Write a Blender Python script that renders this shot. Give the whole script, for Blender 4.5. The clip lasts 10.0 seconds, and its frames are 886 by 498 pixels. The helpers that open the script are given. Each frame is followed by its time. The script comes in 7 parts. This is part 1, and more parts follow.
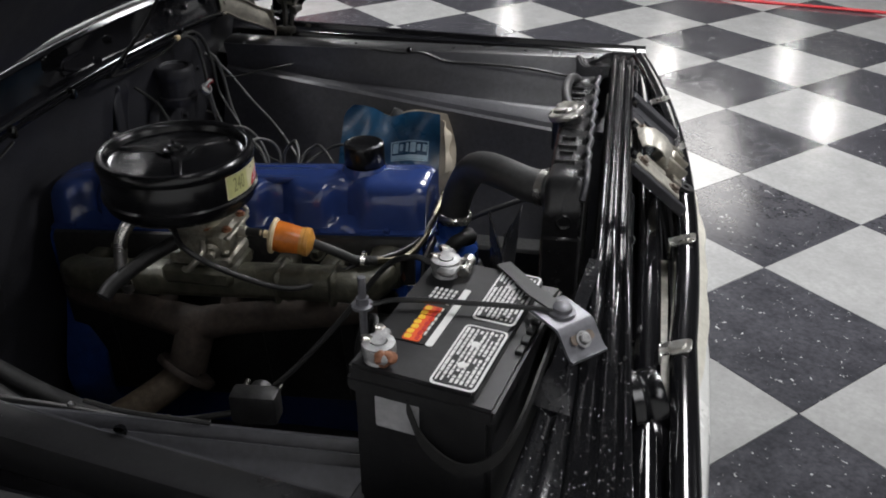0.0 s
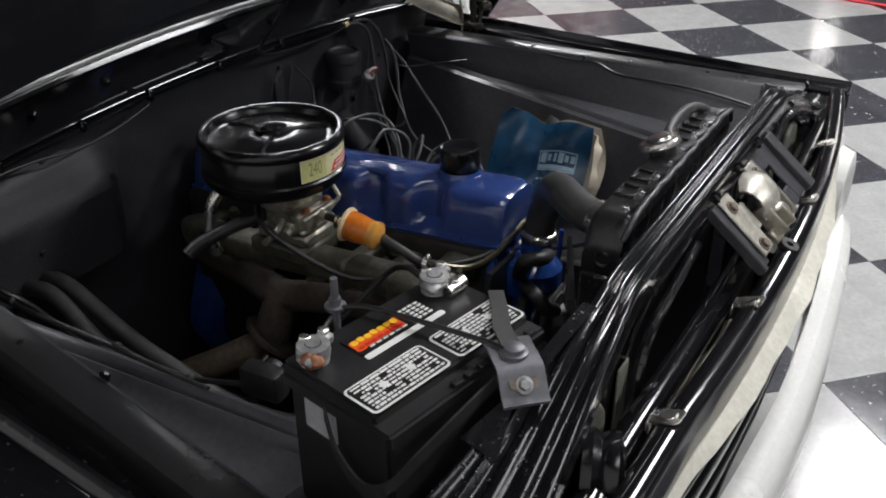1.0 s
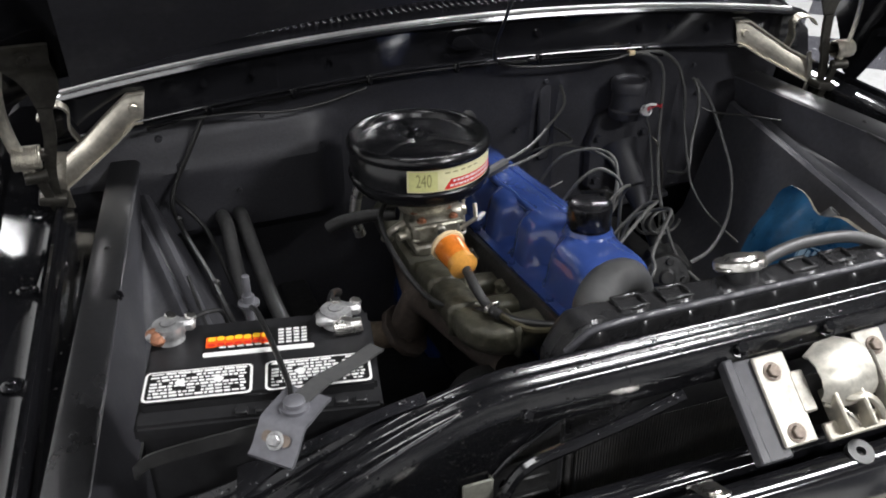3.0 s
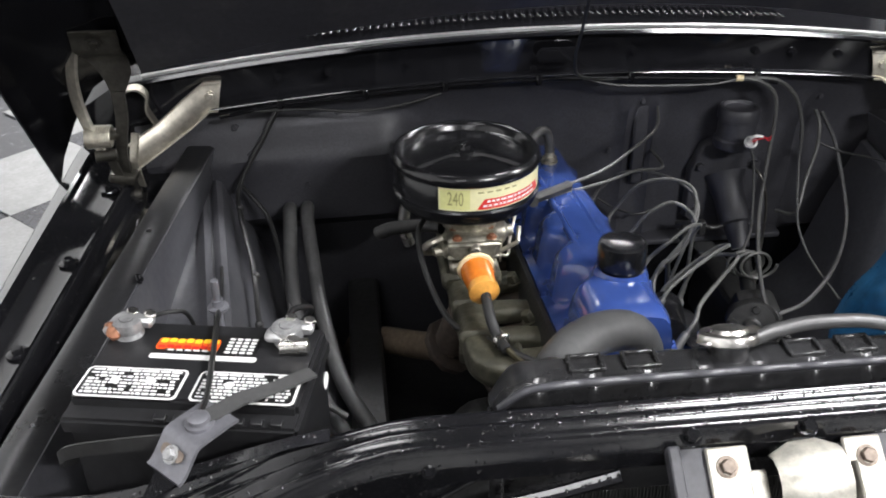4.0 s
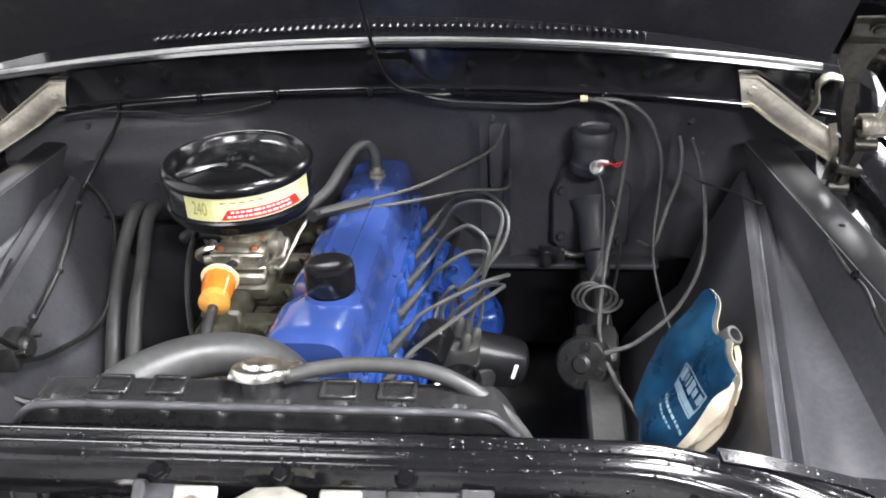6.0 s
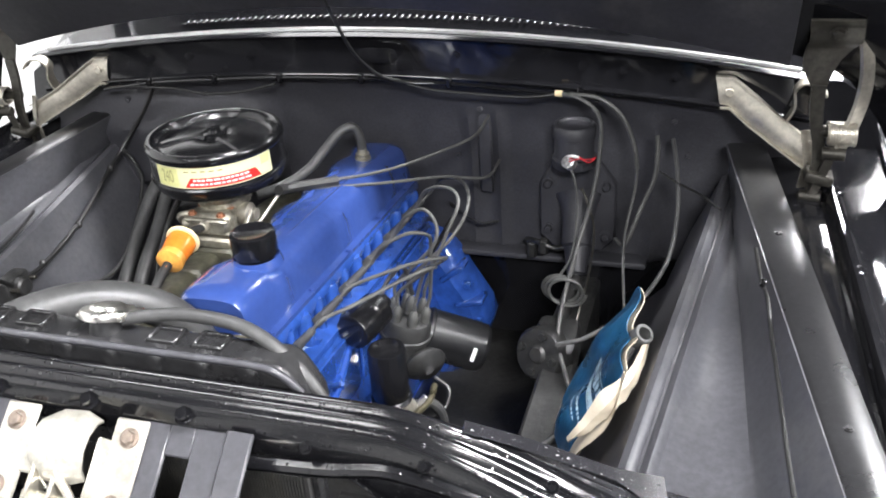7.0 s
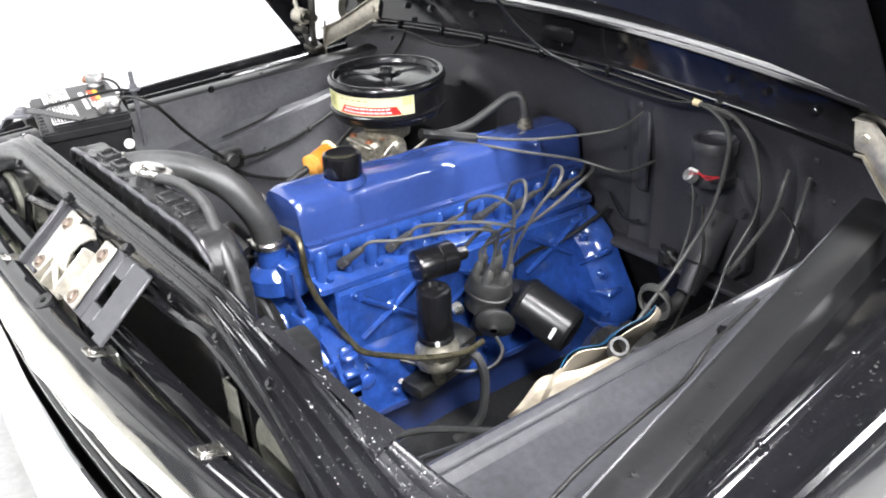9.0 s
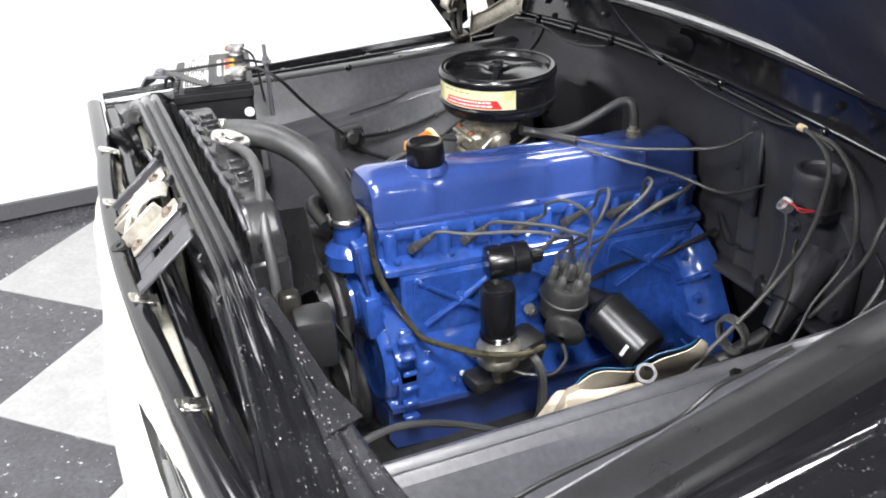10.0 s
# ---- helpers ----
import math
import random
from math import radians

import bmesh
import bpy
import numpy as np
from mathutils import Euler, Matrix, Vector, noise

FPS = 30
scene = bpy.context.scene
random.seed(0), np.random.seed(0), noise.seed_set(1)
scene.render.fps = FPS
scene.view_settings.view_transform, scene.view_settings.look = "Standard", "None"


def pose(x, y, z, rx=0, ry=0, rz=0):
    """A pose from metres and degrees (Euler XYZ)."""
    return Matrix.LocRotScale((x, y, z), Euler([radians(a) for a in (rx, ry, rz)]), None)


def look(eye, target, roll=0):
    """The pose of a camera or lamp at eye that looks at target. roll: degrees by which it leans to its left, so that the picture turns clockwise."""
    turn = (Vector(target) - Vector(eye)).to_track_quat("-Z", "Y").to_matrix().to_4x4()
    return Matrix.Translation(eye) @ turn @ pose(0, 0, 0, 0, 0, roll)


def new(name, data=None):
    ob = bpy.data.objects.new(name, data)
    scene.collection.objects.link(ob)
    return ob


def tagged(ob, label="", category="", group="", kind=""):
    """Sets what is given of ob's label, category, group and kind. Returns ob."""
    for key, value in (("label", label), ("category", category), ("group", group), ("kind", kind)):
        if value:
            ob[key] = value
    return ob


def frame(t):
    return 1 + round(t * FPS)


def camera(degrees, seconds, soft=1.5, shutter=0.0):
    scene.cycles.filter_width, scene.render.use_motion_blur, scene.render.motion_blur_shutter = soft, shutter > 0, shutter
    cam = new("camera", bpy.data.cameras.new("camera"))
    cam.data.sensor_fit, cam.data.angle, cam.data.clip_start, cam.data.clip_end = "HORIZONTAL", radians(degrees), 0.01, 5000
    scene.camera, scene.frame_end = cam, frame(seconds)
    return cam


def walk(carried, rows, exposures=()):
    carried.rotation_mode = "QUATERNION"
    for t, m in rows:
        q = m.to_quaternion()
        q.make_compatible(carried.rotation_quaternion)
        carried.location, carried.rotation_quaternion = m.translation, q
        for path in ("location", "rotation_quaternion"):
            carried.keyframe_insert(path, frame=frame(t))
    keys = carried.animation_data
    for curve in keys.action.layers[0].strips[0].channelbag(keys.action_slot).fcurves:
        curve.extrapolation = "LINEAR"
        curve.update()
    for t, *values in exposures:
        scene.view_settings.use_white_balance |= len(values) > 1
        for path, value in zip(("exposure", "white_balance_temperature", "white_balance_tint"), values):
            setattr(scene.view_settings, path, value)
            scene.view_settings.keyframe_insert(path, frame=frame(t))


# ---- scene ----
cam = camera(52.7, 10.0, soft=1.9)
PATH = [
    (0, (-1.493, -0.031, 1.633), (0.219, 0.302, 0.654), -0.2),
    (0.5, (-1.426, -0.2, 1.64), (0.193, 0.436, 0.652), -0.4),
    (1, (-1.329, -0.355, 1.641), (0.158, 0.549, 0.656), -0.4),
    (1.5, (-1.194, -0.5, 1.643), (0.117, 0.645, 0.657), -0.6),
    (2, (-1.03, -0.615, 1.645), (0.071, 0.732, 0.658), -0.7),
    (2.5, (-0.862, -0.7, 1.651), (0.0, 0.814, 0.669), -0.6),
    (3, (-0.701, -0.755, 1.654), (-0.102, 0.885, 0.678), -0.5),
    (3.2, (-0.638, -0.767, 1.655), (-0.148, 0.909, 0.68), -0.6),
    (4.3, (-0.316, -0.733, 1.672), (-0.23, 1.0, 0.678), -1.0),
    (4.5, (-0.249, -0.721, 1.665), (-0.214, 1.017, 0.677), -1.2),
    (5, (-0.085, -0.704, 1.666), (-0.139, 1.032, 0.675), -1.5),
    (5.5, (0.089, -0.705, 1.668), (-0.028, 1.028, 0.677), -1.9),
    (6, (0.27, -0.712, 1.656), (0.085, 1.022, 0.677), -2.5),
    (6.2, (0.345, -0.71, 1.653), (0.129, 1.022, 0.676), -2.7),
    (7.3, (0.793, -0.713, 1.653), (0.084, 0.889, 0.688), -4.3),
    (7.5, (0.856, -0.705, 1.648), (0.064, 0.861, 0.688), -4.0),
    (8, (1.027, -0.649, 1.632), (0.021, 0.799, 0.688), -3.8),
    (8.5, (1.196, -0.559, 1.634), (-0.007, 0.73, 0.69), -3.4),
    (9, (1.337, -0.431, 1.637), (-0.046, 0.657, 0.686), -3.1),
    (9.5, (1.432, -0.331, 1.632), (-0.091, 0.559, 0.689), -2.7),
    (10, (1.477, -0.201, 1.636), (-0.144, 0.483, 0.684), -2.7),
]
walk(cam, [(t, look(eye, target, roll)) for t, eye, target, roll in PATH],
     exposures=[(0.0, -0.92), (1.0, -0.88), (2.0, -0.5), (3.2, -0.03), (4.5, 0.6), (5.5, 0.86), (7.5, 1.05), (9.0, 1.0), (10.0, 0.76)])

# ---- tools for meshes ----
INVERSE = {}


def thing(name, at, label, category, kind="", group=""):
    """An Empty at the base of a thing; its parts are meshes in world metres."""
    ob = new(name)
    ob.empty_display_size = 0.05
    ob.location = at
    INVERSE[ob] = Matrix.Translation(at).inverted()
    return tagged(ob, label, category, group, kind)


def finish(bm, name, material, angle=38):
    bmesh.ops.remove_doubles(bm, verts=bm.verts, dist=1e-5)
    bmesh.ops.recalc_face_normals(bm, faces=bm.faces)
    for f in bm.faces:
        f.smooth = True
    limit = radians(angle)
    for e in bm.edges:
        if len(e.link_faces) == 2 and e.calc_face_angle(0) > limit:
            e.smooth = False
    me = bpy.data.meshes.new(name)
    bm.to_mesh(me)
    bm.free()
    for m in material if isinstance(material, (list, tuple)) else [material]:
        me.materials.append(m)
    return me


def part(name, bm, material, parent, label="", angle=38):
    ob = new(name, finish(bm, name, material, angle))
    ob.parent = parent
    if parent in INVERSE:
        ob.matrix_parent_inverse = INVERSE[parent]
    return tagged(ob, label)


def solo(name, bm, material, label, category, kind="", group="", angle=38):
    return tagged(new(name, finish(bm, name, material, angle)), label, category, group, kind)


def box(bm, c, s, rot=(0, 0, 0), bevel=0.0, seg=1):
    r = bmesh.ops.create_cube(bm, size=1.0)
    m = pose(*c, *rot) @ Matrix.Diagonal((*s, 1))
    bmesh.ops.transform(bm, matrix=m, verts=r["verts"])
    if bevel:
        edges = list({e for v in r["verts"] for e in v.link_edges})
        bmesh.ops.bevel(bm, geom=edges, offset=bevel, segments=seg, affect="EDGES", profile=0.5)


def frame_at(p, q):
    """A matrix at p whose z axis points to q."""
    z = (Vector(q) - Vector(p)).normalized()
    x = z.orthogonal().normalized()
    y = z.cross(x)
    m = Matrix((x, y, z)).transposed().to_4x4()
    m.translation = p
    return m


def lathe(bm, profile, m=None, seg=28, wob=0.0):
    """A turned shape: profile of (radius, height), about the z axis of m."""
    m = m or Matrix()
    rings = []
    for r, h in profile:
        if r < 1e-6:
            rings.append([bm.verts.new(m @ Vector((0, 0, h)))])
        else:
            rings.append([bm.verts.new(m @ Vector((r * math.cos(2 * math.pi * k / seg), r * math.sin(2 * math.pi * k / seg), h))) for k in range(seg)])
    for a, b in zip(rings, rings[1:]):
        for k in range(seg):
            n = (k + 1) % seg
            if len(a) == 1 and len(b) == 1:
                continue
            if len(a) == 1:
                bm.faces.new((a[0], b[k], b[n]))
            elif len(b) == 1:
                bm.faces.new((a[k], a[n], b[0]))
            else:
                bm.faces.new((a[k], a[n], b[n], b[k]))


def rod(bm, p, q, r, r2=None, seg=16, edge=0.12):
    """A solid bar from p to q with slightly rounded ends."""
    h = (Vector(q) - Vector(p)).length
    r2 = r if r2 is None else r2
    c = min(r, r2) * edge
    lathe(bm, [(0, 0), (r - c, 0), (r, c), (r2, h - c), (r2 - c, h), (0, h)], frame_at(p, q), seg)


def bolt(bm, p, n, r=0.008, h=0.006):
    """A hexagon head on a washer, at p, along n."""
    m = frame_at(p, Vector(p) + Vector(n))
    lathe(bm, [(0, -0.001), (r * 1.45, -0.001), (r * 1.45, 0.0015), (r, 0.0015)], m, 14)
    lathe(bm, [(r, 0.001), (r, h * 0.85), (r * 0.85, h), (0, h)], m, 6)


BOLTS = {}


def bolt_at(parent, p, n, material, r=0.008, h=0.006, name="bolt"):
    """One bolt as a part of its own; alike bolts share a mesh."""
    key = (r, h, material.name)
    if key not in BOLTS:
        bm = bmesh.new()
        bolt(bm, (0, 0, 0), (0, 0, 1), r, h)
        BOLTS[key] = finish(bm, "bolt", material)
    ob = new(name, BOLTS[key])
    ob.parent = parent
    if parent in INVERSE:
        ob.matrix_parent_inverse = INVERSE[parent]
    ob.matrix_basis = frame_at(p, Vector(p) + Vector(n))
    return ob


def glide(pts, n=6):
    """Points of a smooth line through pts."""
    p = [Vector(a) for a in pts]
    if len(p) == 2 or n < 2:
        return p
    p = [2 * p[0] - p[1]] + p + [2 * p[-1] - p[-2]]
    out = []
    for i in range(1, len(p) - 2):
        for k in range(n):
            t = k / n
            a, b, c, d = p[i - 1:i + 3]
            out.append(0.5 * (2 * b + (c - a) * t + (2 * a - 5 * b + 4 * c - d) * t * t + (3 * b - a - 3 * c + d) * t ** 3))
    out.append(p[-2])
    return out


def tube(bm, pts, r, seg=8, n=6, ends=None):
    """A round hose, pipe or wire along a smooth line; r may be a list, one for each point."""
    line = glide(pts, n)
    rings = []
    up = None
    for i, c in enumerate(line):
        d = (line[min(i + 1, len(line) - 1)] - line[max(i - 1, 0)])
        if d.length < 1e-9:
            continue
        d.normalize()
        if up is None:
            up = d.orthogonal().normalized()
        else:
            up = (up - d * up.dot(d)).normalized()
        side = d.cross(up)
        f = i / max(1, len(line) - 1)
        if isinstance(r, (list, tuple)):
            g = f * (len(r) - 1)
            k = min(int(g), len(r) - 2)
            rad = r[k] + (r[k + 1] - r[k]) * (g - k)
        else:
            rad = r
        rings.append([bm.verts.new(c + rad * (math.cos(2 * math.pi * k / seg) * up + math.sin(2 * math.pi * k / seg) * side)) for k in range(seg)])
    for a, b in zip(rings, rings[1:]):
        for k in range(seg):
            bm.faces.new((a[k], a[(k + 1) % seg], b[(k + 1) % seg], b[k]))
    bm.faces.new(rings[0][::-1])
    bm.faces.new(rings[-1])


def box_tube(bm, pts, w, h, n=6):
    """A cast duct of rounded square section, w across and h high, along a smooth line."""
    line = glide(pts, n)
    secs = []
    for i, c in enumerate(line):
        d = (line[min(i + 1, len(line) - 1)] - line[max(i - 1, 0)]).normalized()
        side = d.cross(Vector((0, 0, 1))).normalized()
        up = side.cross(d)
        ring = []
        for k in range(16):
            t = 2 * math.pi * (k + 0.5) / 16
            ca, sa = math.cos(t), math.sin(t)
            ring.append(c + side * (w / 2 * math.copysign(abs(ca) ** 0.62, ca)) + up * (h / 2 * math.copysign(abs(sa) ** 0.62, sa)))
        secs.append(ring)
    loft(bm, secs, ring=True, caps=True)


def loft(bm, sections, thick=0.0, ring=False, caps=False):
    """A skin over sections of equally many points; thick makes a sheet of it."""
    rows = [[bm.verts.new(p) for p in s] for s in sections]
    faces = []
    for a, b in zip(rows, rows[1:]):
        n = len(a)
        for k in range(n if ring else n - 1):
            j = (k + 1) % n
            faces.append(bm.faces.new((a[k], a[j], b[j], b[k])))
    if caps:
        faces.append(bm.faces.new(rows[0][::-1]))
        faces.append(bm.faces.new(rows[-1]))
    if thick:
        bmesh.ops.recalc_face_normals(bm, faces=faces)
        bmesh.ops.solidify(bm, geom=faces, thickness=thick)


def slab(bm, outline, m, depth, bevel=0.0):
    """A flat plate: outline in the xy plane of m, depth along its z."""
    a = [bm.verts.new(m @ Vector((x, y, 0))) for x, y in outline]
    b = [bm.verts.new(m @ Vector((x, y, depth))) for x, y in outline]
    n = len(a)
    faces = [bm.faces.new(a[::-1]), bm.faces.new(b)]
    for k in range(n):
        faces.append(bm.faces.new((a[k], a[(k + 1) % n], b[(k + 1) % n], b[k])))
    if bevel:
        edges = list({e for f in faces[:2] for e in f.edges})
        bmesh.ops.bevel(bm, geom=edges, offset=bevel, segments=1, affect="EDGES")


def rounded(w, h, r, n=4):
    """Outline of a rectangle with rounded corners about the origin."""
    out = []
    for cx, cy, a in ((w / 2 - r, h / 2 - r, 0), (-w / 2 + r, h / 2 - r, 90), (-w / 2 + r, -h / 2 + r, 180), (w / 2 - r, -h / 2 + r, 270)):
        for k in range(n + 1):
            t = radians(a + 90 * k / n)
            out.append((cx + r * math.cos(t), cy + r * math.sin(t)))
    return out


def basis(o, x, y):
    """A matrix at o with the x axis along x and y axis near y."""
    x = Vector(x).normalized()
    z = x.cross(Vector(y)).normalized()
    y = z.cross(x)
    m = Matrix((x, y, z)).transposed().to_4x4()
    m.translation = o
    return m


B = bmesh.new

# ---- light ----
world = bpy.data.worlds.new("showroom_air")
world.use_nodes = True
world.node_tree.nodes["Background"].inputs["Color"].default_value = (0.9, 0.95, 1.0, 1)
world.node_tree.nodes["Background"].inputs["Strength"].default_value = 0.02
scene.world = world


def lamp(name, at, size, power, colour=(0.98, 0.98, 1.0), turn=0.0):
    data = bpy.data.lights.new(name, "AREA")
    data.shape, data.size, data.size_y = "RECTANGLE", size[0], size[1]
    data.energy, data.color = power, colour
    ob = new(name, data)
    ob.matrix_world = pose(*at, 0, 0, turn)
    return ob


CEILING = 3.6
LAMPS = [(x, y) for y in (-3.2, -0.4, 2.4, 5.2) for x in (-1.2, 1.8, 4.8) if x < 4 or y > -1]
for lx, ly in LAMPS:
    lamp("ceiling_lamp", (lx, ly, CEILING - 0.07), (1.2, 0.6), (26 if ly < 0 else 45) if lx < 0 else ({1.8: 165, 4.8: 180}[lx] * (1.5 if ly < -3 else 1.0)))

# ---- materials ----


def paint(name, colour, rough=0.5, metal=0.0, vary=0.25, scale=6.0, grain=90.0, bump=0.1, dist=0.002, coat=0.0, spec=0.5, dust=0.0, dust_colour=(0.35, 0.34, 0.32), gloss_vary=0.15, fleck=0.0, fleck_scale=260.0, shuffle=False, drops=0.0):
    """A surface with variation at two scales in colour and gloss, fine relief and, if wanted, dust or flecks."""
    m = bpy.data.materials.new(name)
    m.use_nodes = True
    nt = m.node_tree
    bs = nt.nodes["Principled BSDF"]
    link = nt.links.new

    def node(kind, **values):
        n = nt.nodes.new(kind)
        for k, v in values.items():
            n.inputs[k].default_value = v
        return n

    co = nt.nodes.new("ShaderNodeTexCoord")
    place = co.outputs["Object"]
    if shuffle:
        info = nt.nodes.new("ShaderNodeObjectInfo")
        far = nt.nodes.new("ShaderNodeMath")
        far.operation = "MULTIPLY"
        far.inputs[1].default_value = 80.0
        link(info.outputs["Random"], far.inputs[0])
        move = nt.nodes.new("ShaderNodeVectorMath")
        link(place, move.inputs[0])
        link(far.outputs[0], move.inputs[1])
        place = move.outputs[0]
    big = node("ShaderNodeTexNoise", Scale=scale, Detail=5.0, Roughness=0.6)
    fine = node("ShaderNodeTexNoise", Scale=grain, Detail=3.0, Roughness=0.6)
    for n in (big, fine):
        link(place, n.inputs["Vector"])
    both = nt.nodes.new("ShaderNodeMath")
    both.operation = "MULTIPLY"
    link(big.outputs["Fac"], both.inputs[0])
    link(fine.outputs["Fac"], both.inputs[1])
    span = node("ShaderNodeMapRange", **{"From Min": 0.12, "From Max": 0.4, "To Min": 1.0 - vary, "To Max": 1.0 + vary})
    link(both.outputs[0], span.inputs["Value"])
    tint = nt.nodes.new("ShaderNodeMix")
    tint.data_type, tint.blend_type = "RGBA", "MULTIPLY"
    tint.inputs["Factor"].default_value = 1.0
    tint.inputs["A"].default_value = (*colour, 1)
    link(span.outputs[0], tint.inputs["B"])
    out = tint.outputs["Result"]
    if dust or fleck:
        spots = node("ShaderNodeTexNoise", Scale=fleck_scale if fleck else scale * 2.3, Detail=2.0 if fleck else 7.0, Roughness=0.7)
        link(place, spots.inputs["Vector"])
        gate = node("ShaderNodeMapRange", **{"From Min": 0.675 if fleck else 0.5, "From Max": 0.70 if fleck else 0.8, "To Min": 0.0, "To Max": fleck or dust})
        link(spots.outputs["Fac"], gate.inputs["Value"])
        over = nt.nodes.new("ShaderNodeMix")
        over.data_type = "RGBA"
        link(gate.outputs[0], over.inputs["Factor"])
        link(out, over.inputs["A"])
        over.inputs["B"].default_value = (*dust_colour, 1)
        out = over.outputs["Result"]
    link(out, bs.inputs["Base Color"])
    gl = node("ShaderNodeMapRange", **{"From Min": 0.3, "From Max": 0.7, "To Min": max(0.02, rough - gloss_vary * rough), "To Max": min(1.0, rough + gloss_vary * rough)})
    link(big.outputs["Fac"], gl.inputs["Value"])
    link(gl.outputs[0], bs.inputs["Roughness"])
    bs.inputs["Metallic"].default_value = metal
    bs.inputs["Specular IOR Level"].default_value = spec
    bs.inputs["Coat Weight"].default_value = coat
    bs.inputs["Coat Roughness"].default_value = 0.06
    if bump:
        bp = node("ShaderNodeBump", Strength=bump, Distance=dist)
        link(fine.outputs["Fac"], bp.inputs["Height"])
        link(bp.outputs["Normal"], bs.inputs["Normal"])
        if drops:
            # grit and runs caught in the paint: scattered round bumps
            grit = nt.nodes.new("ShaderNodeTexVoronoi")
            grit.inputs["Scale"].default_value = 190.0
            link(place, grit.inputs["Vector"])
            hump = node("ShaderNodeMapRange", **{"From Min": 0.05, "From Max": 0.38, "To Min": 1.0, "To Max": 0.0})
            link(grit.outputs["Distance"], hump.inputs["Value"])
            rare = node("ShaderNodeMapRange", **{"From Min": 0.64, "From Max": 0.9, "To Min": 0.0, "To Max": 1.0})
            link(grit.outputs["Color"], rare.inputs["Value"])
            high = nt.nodes.new("ShaderNodeMath")
            high.operation = "MULTIPLY"
            link(hump.outputs[0], high.inputs[0])
            link(rare.outputs[0], high.inputs[1])
            b2 = node("ShaderNodeBump", Strength=drops, Distance=0.0016)
            link(high.outputs[0], b2.inputs["Height"])
            link(bp.outputs["Normal"], b2.inputs["Normal"])
            link(b2.outputs["Normal"], bs.inputs["Normal"])
    return m


GLOSS = paint("black_gloss_paint", (0.006, 0.006, 0.007), 0.08, vary=0.3, grain=40, bump=0.06, dist=0.001)
LUMPY = paint("thick_lumpy_black_paint", (0.006, 0.006, 0.007), 0.14, vary=0.3, grain=26, bump=0.12, dist=0.002, spec=0.65, drops=0.9, fleck=0.1, fleck_scale=170.0)
HEADER = paint("header_gloss_black", (0.007, 0.007, 0.008), 0.12, vary=0.3, grain=40, bump=0.06, dist=0.001, spec=0.8)
GUSSET = paint("speckled_gusset_black", (0.014, 0.014, 0.016), 0.2, vary=0.3, grain=30, bump=0.16, dist=0.002, drops=0.8, fleck=0.5, fleck_scale=150.0, dust_colour=(0.5, 0.5, 0.5))
SATIN = paint("satin_black_paint", (0.022, 0.022, 0.026), 0.42, vary=0.3, scale=4, bump=0.12, dist=0.001, dust=0.12)
APRON = paint("brushed_satin_black", (0.048, 0.048, 0.054), 0.33, vary=0.25, scale=3, bump=0.08, dist=0.001, dust=0.1)
FIREWALL = paint("undercoat_black", (0.028, 0.028, 0.033), 0.55, vary=0.35, scale=5, grain=220, bump=0.3, dist=0.001, dust=0.15, dust_colour=(0.1, 0.1, 0.11))
BLUE = paint("engine_blue_enamel", (0.026, 0.053, 0.196), 0.18, vary=0.08, scale=9, grain=70, bump=0.08, dist=0.002, coat=0.5)
BLUE_WORN = paint("engine_blue_block", (0.019, 0.060, 0.262), 0.13, vary=0.22, scale=12, grain=48, bump=0.4, dist=0.004, coat=1.0, dust=0.14, dust_colour=(0.02, 0.02, 0.03))
AIR_BLACK = paint("air_cleaner_enamel", (0.006, 0.006, 0.007), 0.21, vary=0.2, bump=0.04, dist=0.001)
RUBBER = paint("black_rubber", (0.018, 0.018, 0.018), 0.5, vary=0.3, scale=14, bump=0.15, dist=0.001, dust=0.2, dust_colour=(0.08, 0.075, 0.07))
HOSE_GREY = paint("grey_rubber_hose", (0.05, 0.05, 0.05), 0.42, vary=0.25, scale=14, bump=0.1, dist=0.001)
WIRE_GREY = paint("grey_wire", (0.06, 0.06, 0.057), 0.45, vary=0.25, scale=20, bump=0.05, dist=0.001)
WIRE_BLACK = paint("black_wire", (0.012, 0.012, 0.012), 0.38, vary=0.3, scale=20, bump=0.05, dist=0.001)
PLASTIC = paint("battery_black_plastic", (0.014, 0.014, 0.015), 0.38, vary=0.3, scale=8, bump=0.1, dist=0.001, dust=0.15, dust_colour=(0.08, 0.08, 0.08))
BRIGHT = paint("bright_metal", (0.72, 0.7, 0.66), 0.28, 1.0, vary=0.25, scale=20, bump=0.2, dist=0.001)
CAST = paint("cast_carburettor_metal", (0.36, 0.34, 0.28), 0.45, 0.75, vary=0.4, scale=22, bump=0.4, dist=0.002, dust=0.4, dust_colour=(0.09, 0.07, 0.05))
OLIVE = paint("dark_olive_manifold", (0.07, 0.067, 0.048), 0.42, 0.3, vary=0.5, scale=18, grain=60, bump=0.6, dist=0.004, dust=0.3, dust_colour=(0.03, 0.025, 0.02))
RUST = paint("rusty_pipe", (0.05, 0.038, 0.03), 0.75, vary=0.5, scale=16, bump=0.5, dist=0.002, dust=0.5, dust_colour=(0.06, 0.035, 0.025))
RUST_RED = paint("rusty_red_flange", (0.13, 0.055, 0.032), 0.7, vary=0.5, scale=30, bump=0.5, dist=0.002, dust=0.4, dust_colour=(0.05, 0.035, 0.03))
HINGE = paint("hinge_beige_zinc", (0.5, 0.47, 0.4), 0.38, 0.8, vary=0.25, scale=14, bump=0.1, dist=0.001, dust=0.25, dust_colour=(0.2, 0.17, 0.13))
